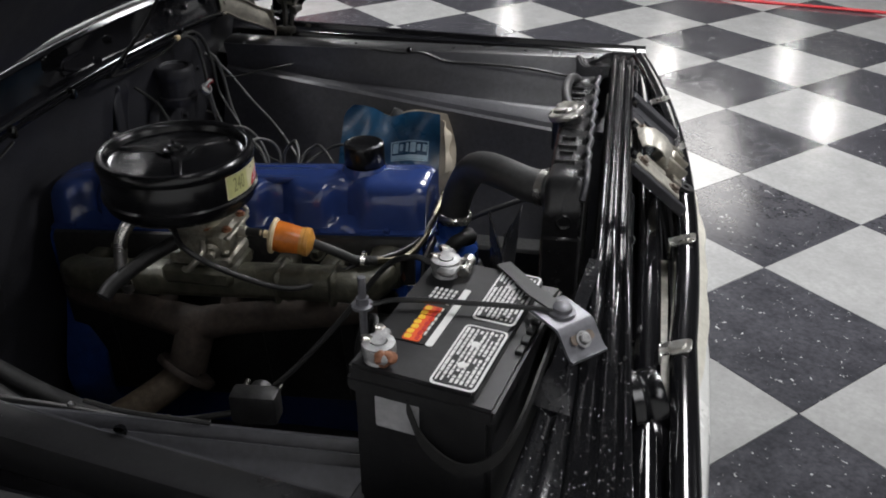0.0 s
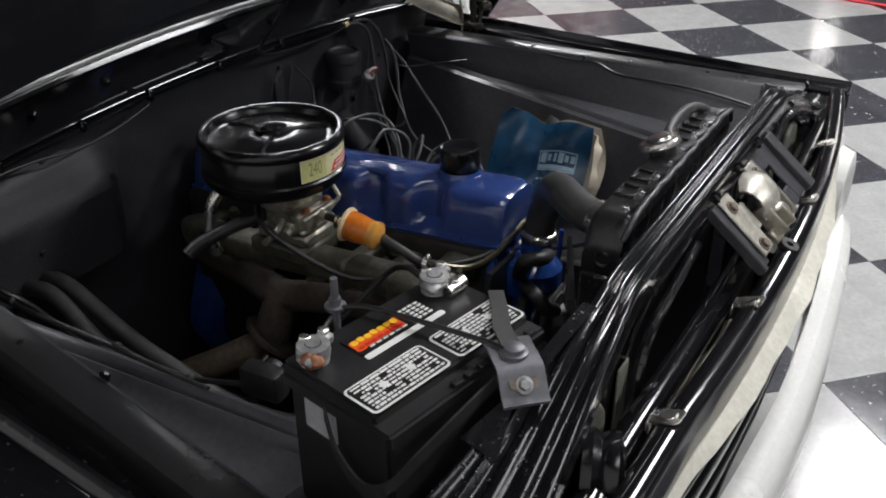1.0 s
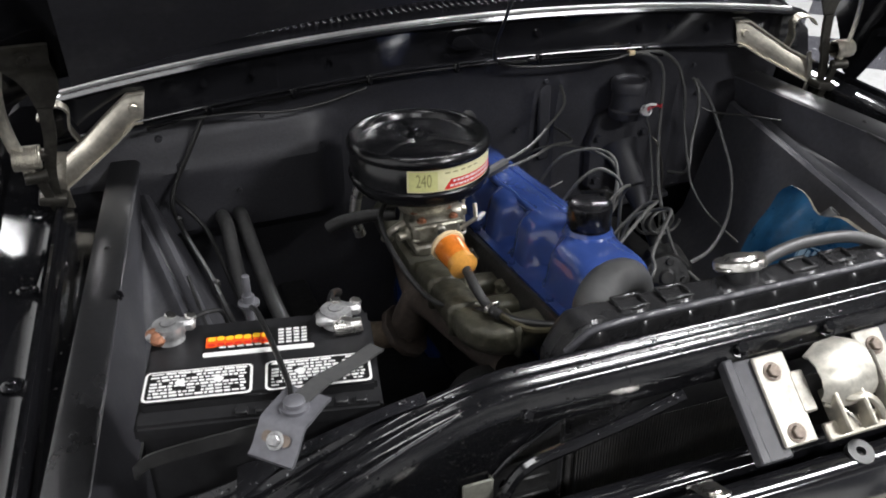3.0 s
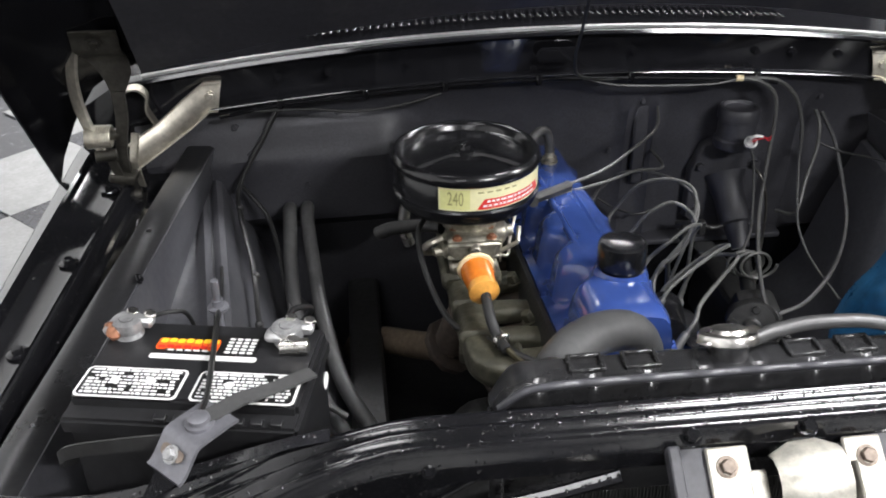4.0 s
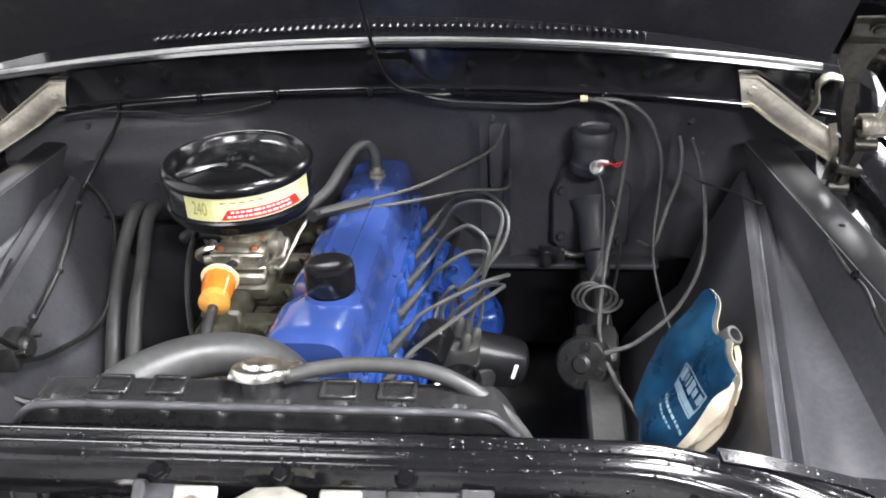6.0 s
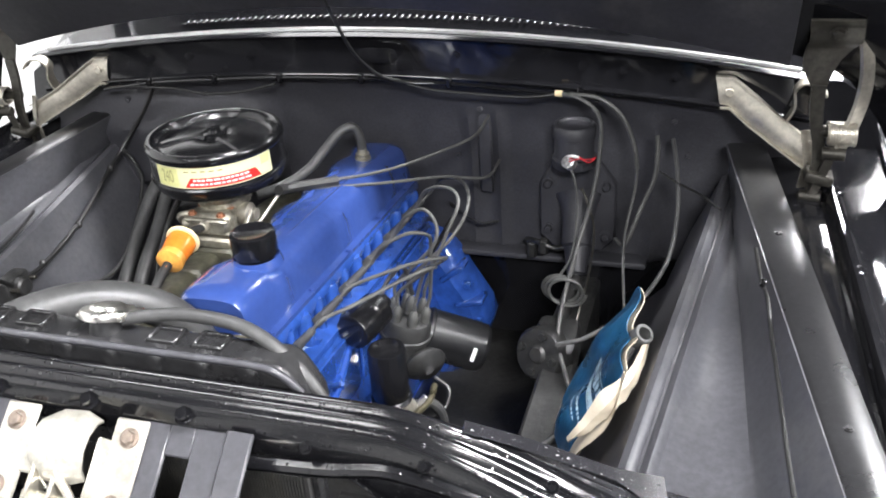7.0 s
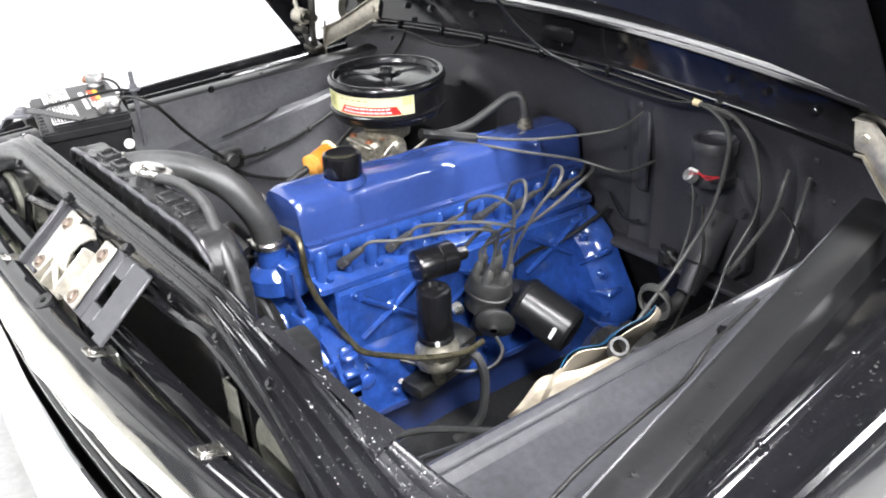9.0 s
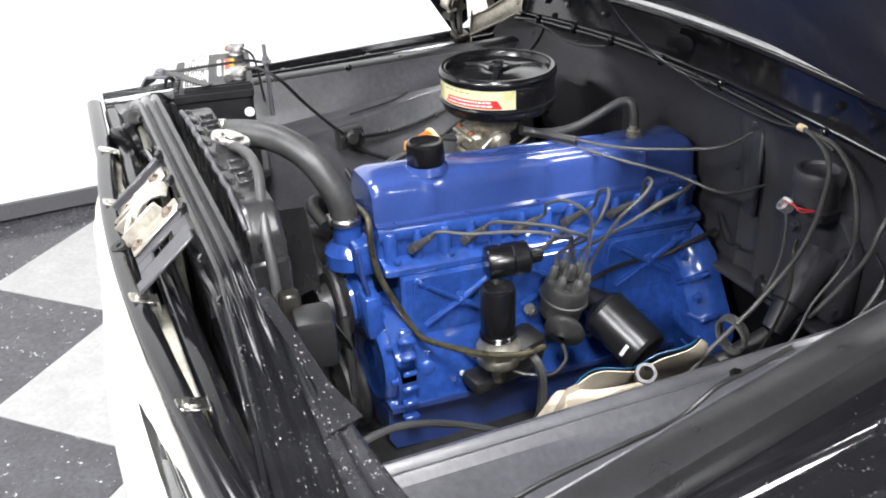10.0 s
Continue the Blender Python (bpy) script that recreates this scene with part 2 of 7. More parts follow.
HINGE_DARK = paint("oily_hinge_steel", (0.055, 0.052, 0.045), 0.35, 0.7, vary=0.4, scale=20, bump=0.2, dist=0.001)
FUEL_PIPE = paint("dark_brass_pipe", (0.09, 0.08, 0.05), 0.3, 0.6, vary=0.4, scale=40, bump=0.1, dist=0.001)
GLOSS_SPECK = paint("speckled_black_gloss", (0.006, 0.006, 0.007), 0.1, vary=0.3, grain=130, bump=0.06, dist=0.001, fleck=0.14, fleck_scale=115.0)
PIPE = paint("weathered_pipe", (0.15, 0.115, 0.08), 0.7, vary=0.4, scale=16, bump=0.4, dist=0.002, dust=0.4, dust_colour=(0.07, 0.045, 0.03))
DULL_CREAM = paint("dull_cream_primer", (0.15, 0.15, 0.125), 0.55, vary=0.35, scale=10, bump=0.12, dist=0.001, dust=0.4, dust_colour=(0.06, 0.06, 0.05))
RUST_BOLT = paint("rusty_bolt", (0.2, 0.16, 0.13), 0.55, 0.4, vary=0.4, scale=40, bump=0.4, dist=0.001)
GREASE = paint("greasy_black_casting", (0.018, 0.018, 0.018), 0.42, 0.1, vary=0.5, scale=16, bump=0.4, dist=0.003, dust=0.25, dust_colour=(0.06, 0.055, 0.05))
CREAM = paint("cream_inner_paint", (0.5, 0.48, 0.4), 0.5, vary=0.3, scale=10, bump=0.12, dist=0.001, dust=0.35, dust_colour=(0.1, 0.095, 0.075))
WHITE = paint("white_enamel", (0.8, 0.8, 0.77), 0.25, vary=0.06, scale=3, bump=0.03, dist=0.001, coat=0.3)
LATCH_WHITE = paint("pale_zinc_latch", (0.46, 0.44, 0.385), 0.38, 0.5, vary=0.3, scale=14, bump=0.15, dist=0.001, dust=0.2, dust_colour=(0.3, 0.22, 0.13))
GRILLE_CREAM = paint("cream_grille_paint", (0.62, 0.60, 0.52), 0.4, vary=0.15, scale=8, bump=0.1, dist=0.001, dust=0.3, dust_colour=(0.3, 0.28, 0.22))
CLAMP_GREY = paint("dull_grey_bracket", (0.16, 0.16, 0.175), 0.4, 0.4, vary=0.2, scale=14, bump=0.15, dist=0.001)
STRAP = paint("dark_grey_strap", (0.06, 0.06, 0.06), 0.5, vary=0.2, scale=14, bump=0.1, dist=0.001)
RAD = paint("radiator_black", (0.02, 0.02, 0.021), 0.27, vary=0.35, scale=8, grain=140, bump=0.15, dist=0.001, dust=0.2, dust_colour=(0.07, 0.065, 0.06))
CORE = paint("dusty_core", (0.045, 0.044, 0.043), 0.45, vary=0.4, scale=8, bump=0.3, dist=0.002, dust=0.3, dust_colour=(0.1, 0.08, 0.05))
BAG_BLUE = paint("washer_bag_blue_vinyl", (0.009, 0.058, 0.125), 0.3, vary=0.4, scale=12, grain=40, bump=0.3, dist=0.004)
BAG_CREAM = paint("washer_bag_cream_vinyl", (0.42, 0.37, 0.29), 0.5, vary=0.15, scale=12, grain=40, bump=0.3, dist=0.003)
PRINT_WHITE = paint("white_print", (0.8, 0.8, 0.78), 0.45, vary=0.06, bump=0)
LABEL_SILVER = paint("silver_paper_label", (0.42, 0.42, 0.43), 0.4, 0.2, vary=0.15, scale=30, bump=0.05, dist=0.001)
PRINT_CREAM = paint("cream_decal", (0.72, 0.69, 0.42), 0.35, vary=0.05, bump=0)
PRINT_OLIVE = paint("pale_olive_decal", (0.60, 0.60, 0.27), 0.35, vary=0.08, bump=0)
PRINT_RED = paint("red_decal", (0.62, 0.025, 0.02), 0.35, vary=0.05, bump=0)
PRINT_BLACK = paint("black_print", (0.01, 0.01, 0.01), 0.35, vary=0.1, bump=0)
PRINT_ORANGE = paint("orange_print", (0.85, 0.11, 0.015), 0.4, vary=0.1, bump=0)
PRINT_YELLOW = paint("yellow_print", (0.9, 0.55, 0.03), 0.4, vary=0.1, bump=0)
PRINT_GOLD = paint("olive_ink", (0.25, 0.24, 0.1), 0.4, vary=0.1, bump=0)
PRINT_BLUE = paint("pale_blue_print", (0.35, 0.5, 0.6), 0.5, vary=0.2, bump=0)
COPPER = paint("corroded_copper", (0.3, 0.13, 0.07), 0.6, 0.4, vary=0.4, scale=40, bump=0.5, dist=0.002)
LEAD = paint("lead_terminal", (0.4, 0.4, 0.4), 0.45, 0.7, vary=0.35, scale=40, bump=0.5, dist=0.002)
RED_WIRE = paint("red_wire", (0.5, 0.02, 0.03), 0.4, vary=0.1, bump=0)
AMBER = paint("amber_filter", (0.62, 0.17, 0.02), 0.2, vary=0.2, scale=30, bump=0.05, dist=0.001)
RAIL = paint("semigloss_black_paint", (0.016, 0.016, 0.017), 0.3, vary=0.3, grain=110, bump=0.06, dist=0.001, fleck=0.05)
FILTER_BLACK = paint("oil_filter_enamel", (0.010, 0.010, 0.011), 0.3, vary=0.3, scale=20, bump=0.06, dist=0.001, dust=0.15, dust_colour=(0.05, 0.05, 0.05))
TRIM = paint("dull_aluminium_trim", (0.5, 0.5, 0.5), 0.32, 0.9, vary=0.15, scale=10, bump=0.08, dist=0.001)
AMBER_PALE = paint("pale_amber_plastic", (0.62, 0.29, 0.06), 0.2, vary=0.2, scale=40, bump=0.05, dist=0.001)
FILTER_CAP = paint("milky_plastic", (0.75, 0.6, 0.36), 0.35, vary=0.1, bump=0)
TILE_DARK = paint("dark_vinyl_tile", (0.05, 0.05, 0.057), 0.15, vary=0.35, scale=9, grain=60, bump=0.02, dist=0.001, fleck=0.75, fleck_scale=46.0, shuffle=True, dust_colour=(0.5, 0.5, 0.5), gloss_vary=0.3)
TILE_LIGHT = paint("light_vinyl_tile", (0.31, 0.31, 0.305), 0.15, vary=0.12, scale=9, grain=60, bump=0.02, dist=0.001, fleck=0.35, fleck_scale=52.0, shuffle=True, dust_colour=(0.2, 0.2, 0.2), gloss_vary=0.3)
WALL = paint("white_wall_paint", (0.8, 0.8, 0.79), 0.6, vary=0.04, scale=2, bump=0.05, dist=0.001)
WALL_DARK = paint("grey_wall_paint", (0.25, 0.25, 0.26), 0.6, vary=0.08, scale=2, bump=0.05, dist=0.001)
CEIL_PAINT = paint("dark_ceiling_paint", (0.07, 0.07, 0.075), 0.7, vary=0.1, scale=2, bump=0.05, dist=0.001)
BASE_GREY = paint("grey_baseboard", (0.09, 0.09, 0.095), 0.5, vary=0.15, scale=6, bump=0.05, dist=0.001)
RED_PAINT = paint("red_car_paint", (0.16, 0.010, 0.014), 0.15, vary=0.05, bump=0, coat=0.5)
GLASS_DARK = paint("dark_glass", (0.01, 0.01, 0.012), 0.05, vary=0.05, bump=0)
CEIL_GLOW = bpy.data.materials.new("lit_ceiling_panel")
CEIL_GLOW.use_nodes = True
CEIL_GLOW.node_tree.nodes["Principled BSDF"].inputs["Emission Color"].default_value = (1, 0.97, 0.94, 1)
CEIL_GLOW.node_tree.nodes["Principled BSDF"].inputs["Emission Strength"].default_value = 8.0
BULB = bpy.data.materials.new("bright_lamp_lens")
BULB.use_nodes = True
BULB.node_tree.nodes["Principled BSDF"].inputs["Emission Color"].default_value = (1, 0.99, 0.97, 1)
BULB.node_tree.nodes["Principled BSDF"].inputs["Emission Strength"].default_value = 120.0

# ---- room ----
X0, X1, Y0, Y1 = -2.45, 21.0, -8.0, 10.0

bm = B()
box(bm, ((X0 + X1) / 2, (Y0 + Y1) / 2, -0.06), (X1 - X0 + 0.4, Y1 - Y0 + 0.4, 0.1))
floor = solo("floor", bm, TILE_DARK, "polished vinyl showroom floor laid in a diagonal checker of grey and black tiles", "floor", "structure")
for nm, c, s, mt in (("wall_west", (X0 - 0.1, (Y0 + Y1) / 2, 1.8), (0.2, Y1 - Y0, 3.6), WALL),
                     ("wall_east", (X1 + 0.1, (Y0 + Y1) / 2, 1.8), (0.2, Y1 - Y0, 3.6), WALL_DARK),
                     ("wall_south", ((X0 + X1) / 2, Y0 - 0.1, 1.8), (X1 - X0 + 0.4, 0.2, 3.6), WALL_DARK),
                     ("wall_north", ((X0 + X1) / 2, Y1 + 0.1, 1.8), (X1 - X0 + 0.4, 0.2, 3.6), WALL_DARK)):
    bm = B()
    box(bm, c, s)
    solo(nm, bm, mt, "plain painted showroom wall", "wall", "structure")
bm = B()
box(bm, ((X0 + X1) / 2, (Y0 + Y1) / 2, CEILING + 0.06), (X1 - X0 + 0.4, Y1 - Y0 + 0.4, 0.1))
solo("ceiling", bm, CEIL_PAINT, "plain dark grey showroom ceiling", "ceiling", "structure")
bm = B()
box(bm, (X0 + 0.008, (Y0 + Y1) / 2, 0.038), (0.016, Y1 - Y0, 0.076), bevel=0.004)
solo("baseboard", bm, BASE_GREY, "dark grey rubber baseboard along the white wall", "baseboard", "structure")

bm = B()
box(bm, (0, 0, 0.03), (1.28, 0.68, 0.07), bevel=0.01)
fix_me = finish(bm, "housing", WALL)
for lx, ly in LAMPS:
    lt = thing("ceiling_light", (lx, ly, CEILING - 0.06), "white rectangular ceiling light fitting", "ceiling light", group="ceiling lights")
    h = new("housing", fix_me)
    h.parent = lt
    h.location = (0, 0, 0.005)

# round bay lamps farther down the showroom, and a lit ceiling panel
for lx, ly in ((15.5, -3.2), (12.7, -3.4), (15.0, -1.0), (17.2, 2.2), (16.8, 7.2), (9.5, 3.4), (12.5, 5.0)):
    lt = thing("bay_lamp", (lx, ly, CEILING - 0.02), "round white bay lamp under the showroom ceiling", "ceiling lamp", group="bay lamps")
    bm = B()
    lathe(bm, [(0.0, 0.0), (0.10, 0.0), (0.14, -0.03), (0.22, -0.10), (0.225, -0.105), (0.20, -0.10), (0.12, -0.03), (0, -0.025)], Matrix.Translation((lx, ly, CEILING)), 24)
    part("shade", bm, WALL, lt)
    bm = B()
    lathe(bm, [(0.0, -0.088), (0.18, -0.085), (0.19, -0.082)], Matrix.Translation((lx, ly, CEILING)), 24)
    part("lens", bm, BULB, lt, "bright round lens")
pn = thing("ceiling_panel", (11.0, -1.25, CEILING), "large flat lit ceiling panel", "ceiling panel")
bm = B()
box(bm, (11.0, -1.25, CEILING - 0.01), (4.4, 1.4, 0.03), (0, 0, 0), 0.004)
part("diffuser", bm, CEIL_GLOW, pn)
bm = B()
for dy in (-0.72, 0.72):
    box(bm, (11.0, -1.25 + dy, CEILING - 0.015), (4.5, 0.04, 0.05), (0, 0, 0), 0.004)
for dx in (-2.22, 2.22):
    box(bm, (11.0 + dx, -1.25, CEILING - 0.015), (0.04, 1.4, 0.05), (0, 0, 0), 0.004)
part("frame", bm, WALL, pn)
# red cable lying on the floor
bm = B()
tube(bm, [(5.2, -1.9, 0.012), (5.33, -1.23, 0.012), (5.43, -0.79, 0.012), (5.59, -0.16, 0.012), (5.76, 0.62, 0.012), (5.85, 1.5, 0.012)], 0.011, 8, 6)
solo("floor_cable", bm, RED_WIRE, "red power cable lying across the showroom floor", "cable")

# ---- pickup truck body round the engine bay ----
truck = thing("pickup_truck", (0, 0.5, 0), "black pickup truck, hood open, with white grille and bumper", "pickup truck")


def arc(a, b, x):
    """A crowned height or depth across the truck: a at the middle, falling by b at one metre."""
    return a - b * x * x


# inner fenders: apron, shelf, wall and flat rail, with the rolled ridge along the shelf
def apron_section(s, y, rail=False):
    rx, rz = 0.58 + 0.132 * y, 0.800 + 0.082 * y
    bx, bz = 0.79 - 0.072 * y, 0.786 + 0.092 * y
    tx, tz = (0.868 - 0.165 * y if s > 0 else 0.838 - 0.134 * y), 0.912 + 0.040 * y
    ox = 0.922 - 0.150 * y if s > 0 else 0.890 - 0.134 * y
    pts = [(rx - 0.24, 0.40), (rx - 0.215, 0.47), (rx - 0.165, 0.545), (rx - 0.105, 0.61), (rx - 0.06, rz - 0.13), (rx - 0.03, rz - 0.06), (rx - 0.014, rz - 0.02), (rx - 0.008, rz - 0.004), (rx, rz), (rx + 0.007, rz - 0.003), (rx + 0.011, rz - 0.010),
           (rx + 0.018, rz - 0.011), (rx + 0.023, rz - 0.003), (rx + 0.028, rz + 0.001), (rx + 0.033, rz - 0.003), (rx + 0.038, rz - 0.010)]
    for f in (0.3, 0.6, 0.85, 1.0):
        pts.append((rx + 0.038 + (bx - rx - 0.038) * f * 0.92, rz - 0.010 + (bz - rz + 0.010) * f - 0.010 * math.sin(math.pi * f)))
    pts += [(bx - 0.004, bz + 0.008), (bx + (tx - bx) * 0.25, bz + 0.035), (bx + (tx - bx) * 0.8, tz - 0.02), (tx - 0.001, tz - 0.004)]
    if rail:
        pts = [(tx - 0.001, tz - 0.004), (tx + 0.004, tz), (ox - 0.006, tz + 0.002), (ox, tz), (ox + 0.003, tz - 0.012), (ox + 0.004, tz - 0.03), (ox + 0.008, tz - 0.05)]
    return [Vector((s * a, y, b)) for a, b in pts]


for s in (-1, 1):
    bm = B()
    loft(bm, [apron_section(s, -0.03 + 1.02 * k / 16) for k in range(17)], 0.003)
    ap = part("inner_fender", bm, APRON, truck, "satin black inner fender with a flat top rail")
    bm = B()
    loft(bm, [apron_section(s, -0.03 + 1.02 * k / 16, True) for k in range(17)], 0.003)
    part("rail", bm, RAIL, ap, "semi-gloss black top rail")
    for y in (0.2, 0.65):
        bolt_at(ap, (s * ((0.893 - 0.156 * y) if s > 0 else (0.864 - 0.132 * y)), y, 0.9135 + 0.04 * y), (0, 0, 1), RAIL, 0.004, 0.003)
    bolt_at(ap, (s * 0.768, 0.497, 0.934), (-s, 0, 0.3), GLOSS, 0.006, 0.006)


# outer fenders: gutter, bead, crown and side skin
def fender_section(s, y):
    ix = 0.926 - 0.055 * y if s > 0 else 0.905 - 0.065 * y
    gx = min(ix - 0.012, 0.924 - 0.150 * y if s > 0 else 0.892 - 0.134 * y)
    z = 0.902 + 0.028 * y
    w = 0.045 * max(0.0, y - 0.05)
    pts = [(gx, z - 0.030), (gx + 0.4 * (ix - 0.008 - gx), z - 0.024), (ix - 0.008, z - 0.024), (ix - 0.003, z - 0.020), (ix, z + 0.004), (ix + 0.004, z + 0.010), (ix + 0.009, z + 0.010), (ix + 0.013, z + 0.003), (ix + 0.018, z - 0.004), (ix + 0.03, z - 0.008), (ix + 0.055 + w * 0.6, z - 0.010),
           (ix + 0.068 + w, z - 0.006), (ix + 0.072 + w, z + 0.006), (ix + 0.078 + w, z + 0.008), (ix + 0.084 + w, z + 0.003), (0.992, z - 0.006), (1.002, z - 0.016), (1.008, z - 0.035), (1.012, z - 0.09), (1.012, z - 0.2), (1.0, z - 0.34), (0.985, z - 0.5)]
    return [Vector((s * min(a, 1.012), y, b)) for a, b in pts]


for s in (-1, 1):
    bm = B()
    loft(bm, [fender_section(s, -0.12 + 1.62 * k / 22) for k in range(23)], 0.002)
    fe = part("fender", bm, GLOSS_SPECK, truck, "glossy black front fender with bolted gutter")
    for y in (0.08, 0.356, 0.60, 0.86):
        bm = B()
        m = Matrix.Translation((s * (0.935 - 0.05 * y), y, 0.895 + 0.028 * y))
        lathe(bm, [(0, 0), (0.017, 0), (0.017, 0.002), (0.012, 0.004), (0.008, 0.004), (0.008, 0.009), (0.006, 0.011), (0, 0.011)], m, 12)
        part("bolt", bm, GLOSS, fe)

# firewall: a stamped sheet with steps, ribs and a ledge below
bm = B()


def wall_y(x, z):
    y = 1.045 - 0.05 * max(0.0, (z - 0.85) / 0.2) ** 2
    if x < -0.28:
        y -= 0.075 * min(1.0, (-0.28 - x) / 0.07) * min(1.0, max(0.0, (1.0 - z) / 0.08)) * (1.0 if z > 0.78 else max(0.0, 1 - (0.78 - z) / 0.05))
    for c, w in ((0.175, 0.016), (0.235, 0.014), (0.56, 0.02)):
        if z < 0.98:
            y -= 0.012 * max(0.0, 1 - abs(x - c) / w)
    if z < 0.64 and x > 0.06:
        y += 0.16 * min(1.0, (0.64 - z) / 0.03)
    return y


NX, NZ = 110, 44
grid = [[Vector((-0.86 + 1.72 * i / NX, 0, 0.3 + (arc(1.068, 0.075, -0.86 + 1.72 * i / NX) - 0.3) * k / NZ)) for i in range(NX + 1)] for k in range(NZ + 1)]
for row in grid:
    for v in row:
        v.y = wall_y(v.x, v.z)
loft(bm, grid, 0.003)
fw = part("firewall", bm, FIREWALL, truck, "matt black stamped steel firewall with ribs")
for x, z in ((-0.45, 1.0), (-0.34, 0.93), (-0.52, 0.86), (0.2, 0.99), (0.2, 0.94), (0.2, 0.86), (0.2, 0.8), (0.14, 0.87), (0.6, 0.98), (0.63, 0.9), (-0.66, 0.98), (-0.63, 0.93)):
    bolt_at(fw, (x, wall_y(x, z) - 0.002, z), (0, -1, 0), FIREWALL, 0.006, 0.008)
bm = B()
box(bm, (0.205, 1.028, 0.89), (0.03, 0.012, 0.2), bevel=0.004)
box(bm, (0.31, 1.022, 0.648), (0.5, 0.05, 0.016), bevel=0.007, seg=2)
part("rib", bm, FIREWALL, fw)

# cowl: gloss strip, lipped edge, louvred top
bm = B()
rows = []
for k in range(31):
    x = -0.86 + 1.72 * k / 30
    zb, zt = arc(1.066, 0.075, x), arc(1.160, 0.085, x)
    yb = 0.985 - 0.02 * x * x
    rows.append([Vector((x, yb + 0.03, zb - 0.012)), Vector((x, yb + 0.001, zb - 0.007)), Vector((x, yb - 0.002, zb)), Vector((x, yb + 0.001, zb + 0.004)), Vector((x, yb + 0.006, zb + 0.006)), Vector((x, yb + 0.008, (zb + zt) / 2)),
                 Vector((x, yb + 0.004, zt - 0.016)), Vector((x, yb - 0.010, zt - 0.012)), Vector((x, yb - 0.016, zt - 0.006)), Vector((x, yb - 0.012, zt)), Vector((x, yb + 0.01, zt + 0.003)), Vector((x, yb + 0.045, zt + 0.002)), Vector((x, yb + 0.055, zt - 0.004)), Vector((x, yb + 0.30, zt + 0.02))])
loft(bm, rows, 0.002)
cowl = part("cowl", bm, GLOSS, truck, "glossy black cowl panel with a rolled lip")
bm = B()
rows = []
for k in range(31):
    x = -0.82 + 1.64 * k / 30
    zt, yb = arc(1.160, 0.085, x), 0.985 - 0.02 * x * x
    rows.append([Vector((x, yb - 0.006, zt + 0.002)), Vector((x, yb - 0.005, zt + 0.007)), Vector((x, yb - 0.001, zt + 0.0095)), Vector((x, yb + 0.003, zt + 0.008)), Vector((x, yb + 0.005, zt + 0.003))])
loft(bm, rows, 0.001)
part("seal", bm, TRIM, cowl, "bright weather strip along the cowl")
louvre_me = None
for k in range(64):
    x = -0.5 + 1.0 * k / 63
    if louvre_me is None:
        bm = B()
        box(bm, (0, 0, 0), (0.007, 0.06, 0.008), bevel=0.002)
        louvre_me = finish(bm, "louvre", GLOSS)
    lv = new("louvre", louvre_me)
    lv.parent = cowl
    lv.location = (x, 1.085, arc(1.168, 0.085, x))
bm = B()
slab(bm, rounded(0.085, 0.03, 0.014), basis((-0.002, 0.976, 1.113), (1, 0, 0), (0, 0, 1)), 0.004)
slab(bm, rounded(0.072, 0.018, 0.008), basis((-0.002, 0.973, 1.113), (1, 0, 0), (0, 0, 1)), 0.003)
part("plug_cover", bm, GLOSS, cowl)
for x in (-0.56, -0.46, -0.3, 0.16, 0.42, 0.5, 0.6):
    bolt_at(cowl, (x, 0.988 - 0.02 * x * x, arc(1.112, 0.08, x)), (0, -1, 0), GLOSS, 0.006, 0.006)

# radiator support: ridged channel over the radiator, spreading plates at its ends
bm = B()


def sup_section(x, gusset=False):
    a = abs(x)
    f = min(1.0, max(0.0, (a - 0.36) / 0.46))
    z = 1.062 - 0.145 * f * f * (3 - 2 * f)
    back = -0.033 + 0.235 * max(0.0, a - 0.44)
    front = -0.076 - 0.06 * max(0.0, a - 0.40)
    rear, back = back, min(back, front + 0.043 + 0.10 * max(0.0, a - 0.40))
    w = back - front
    ridges = [(0.0, -0.005), (0.02, -0.001), (0.07, 0.001), (0.15, 0.0005), (0.22, -0.002), (0.27, -0.008), (0.36, -0.0095), (0.42, -0.004), (0.46, -0.001), (0.53, -0.0005), (0.61, -0.003), (0.66, -0.0105), (0.78, -0.012), (0.83, -0.006), (0.88, -0.004), (0.95, -0.006), (1.0, -0.011)]
    if gusset:
        pts = [(rear + 0.002, z - 0.05 - 0.08 * max(0.0, a - 0.45)), (rear, z - 0.007), (rear - 0.003, z - 0.002), (rear - 0.006, z)]
        pts += [(rear + (back - rear) * u, z + d) for u, d in ((0.16, 0.0), (0.24, -0.004), (0.40, -0.007), (0.50, -0.006), (0.56, -0.002), (0.62, -0.001), (0.68, -0.002), (0.74, -0.006), (0.88, -0.008))] + [(back - 0.002, z - 0.006)]
        return [Vector((x, p, q)) for p, q in pts]
    pts = [(back + 0.002, z - 0.05 if rear <= back else z - 0.012)]
    flat = 1.0 - 0.65 * min(1.0, max(0.0, (a - 0.42) / 0.2))
    pts += [(back - w * u, z - 0.005 + (d + 0.005) * flat) for u, d in ridges]
    pts += [(front, z - 0.018), (front - 0.003, z - 0.028), (front - 0.001, z - 0.045), (front + 0.002, z - 0.058)]
    return [Vector((x, p, q)) for p, q in pts]


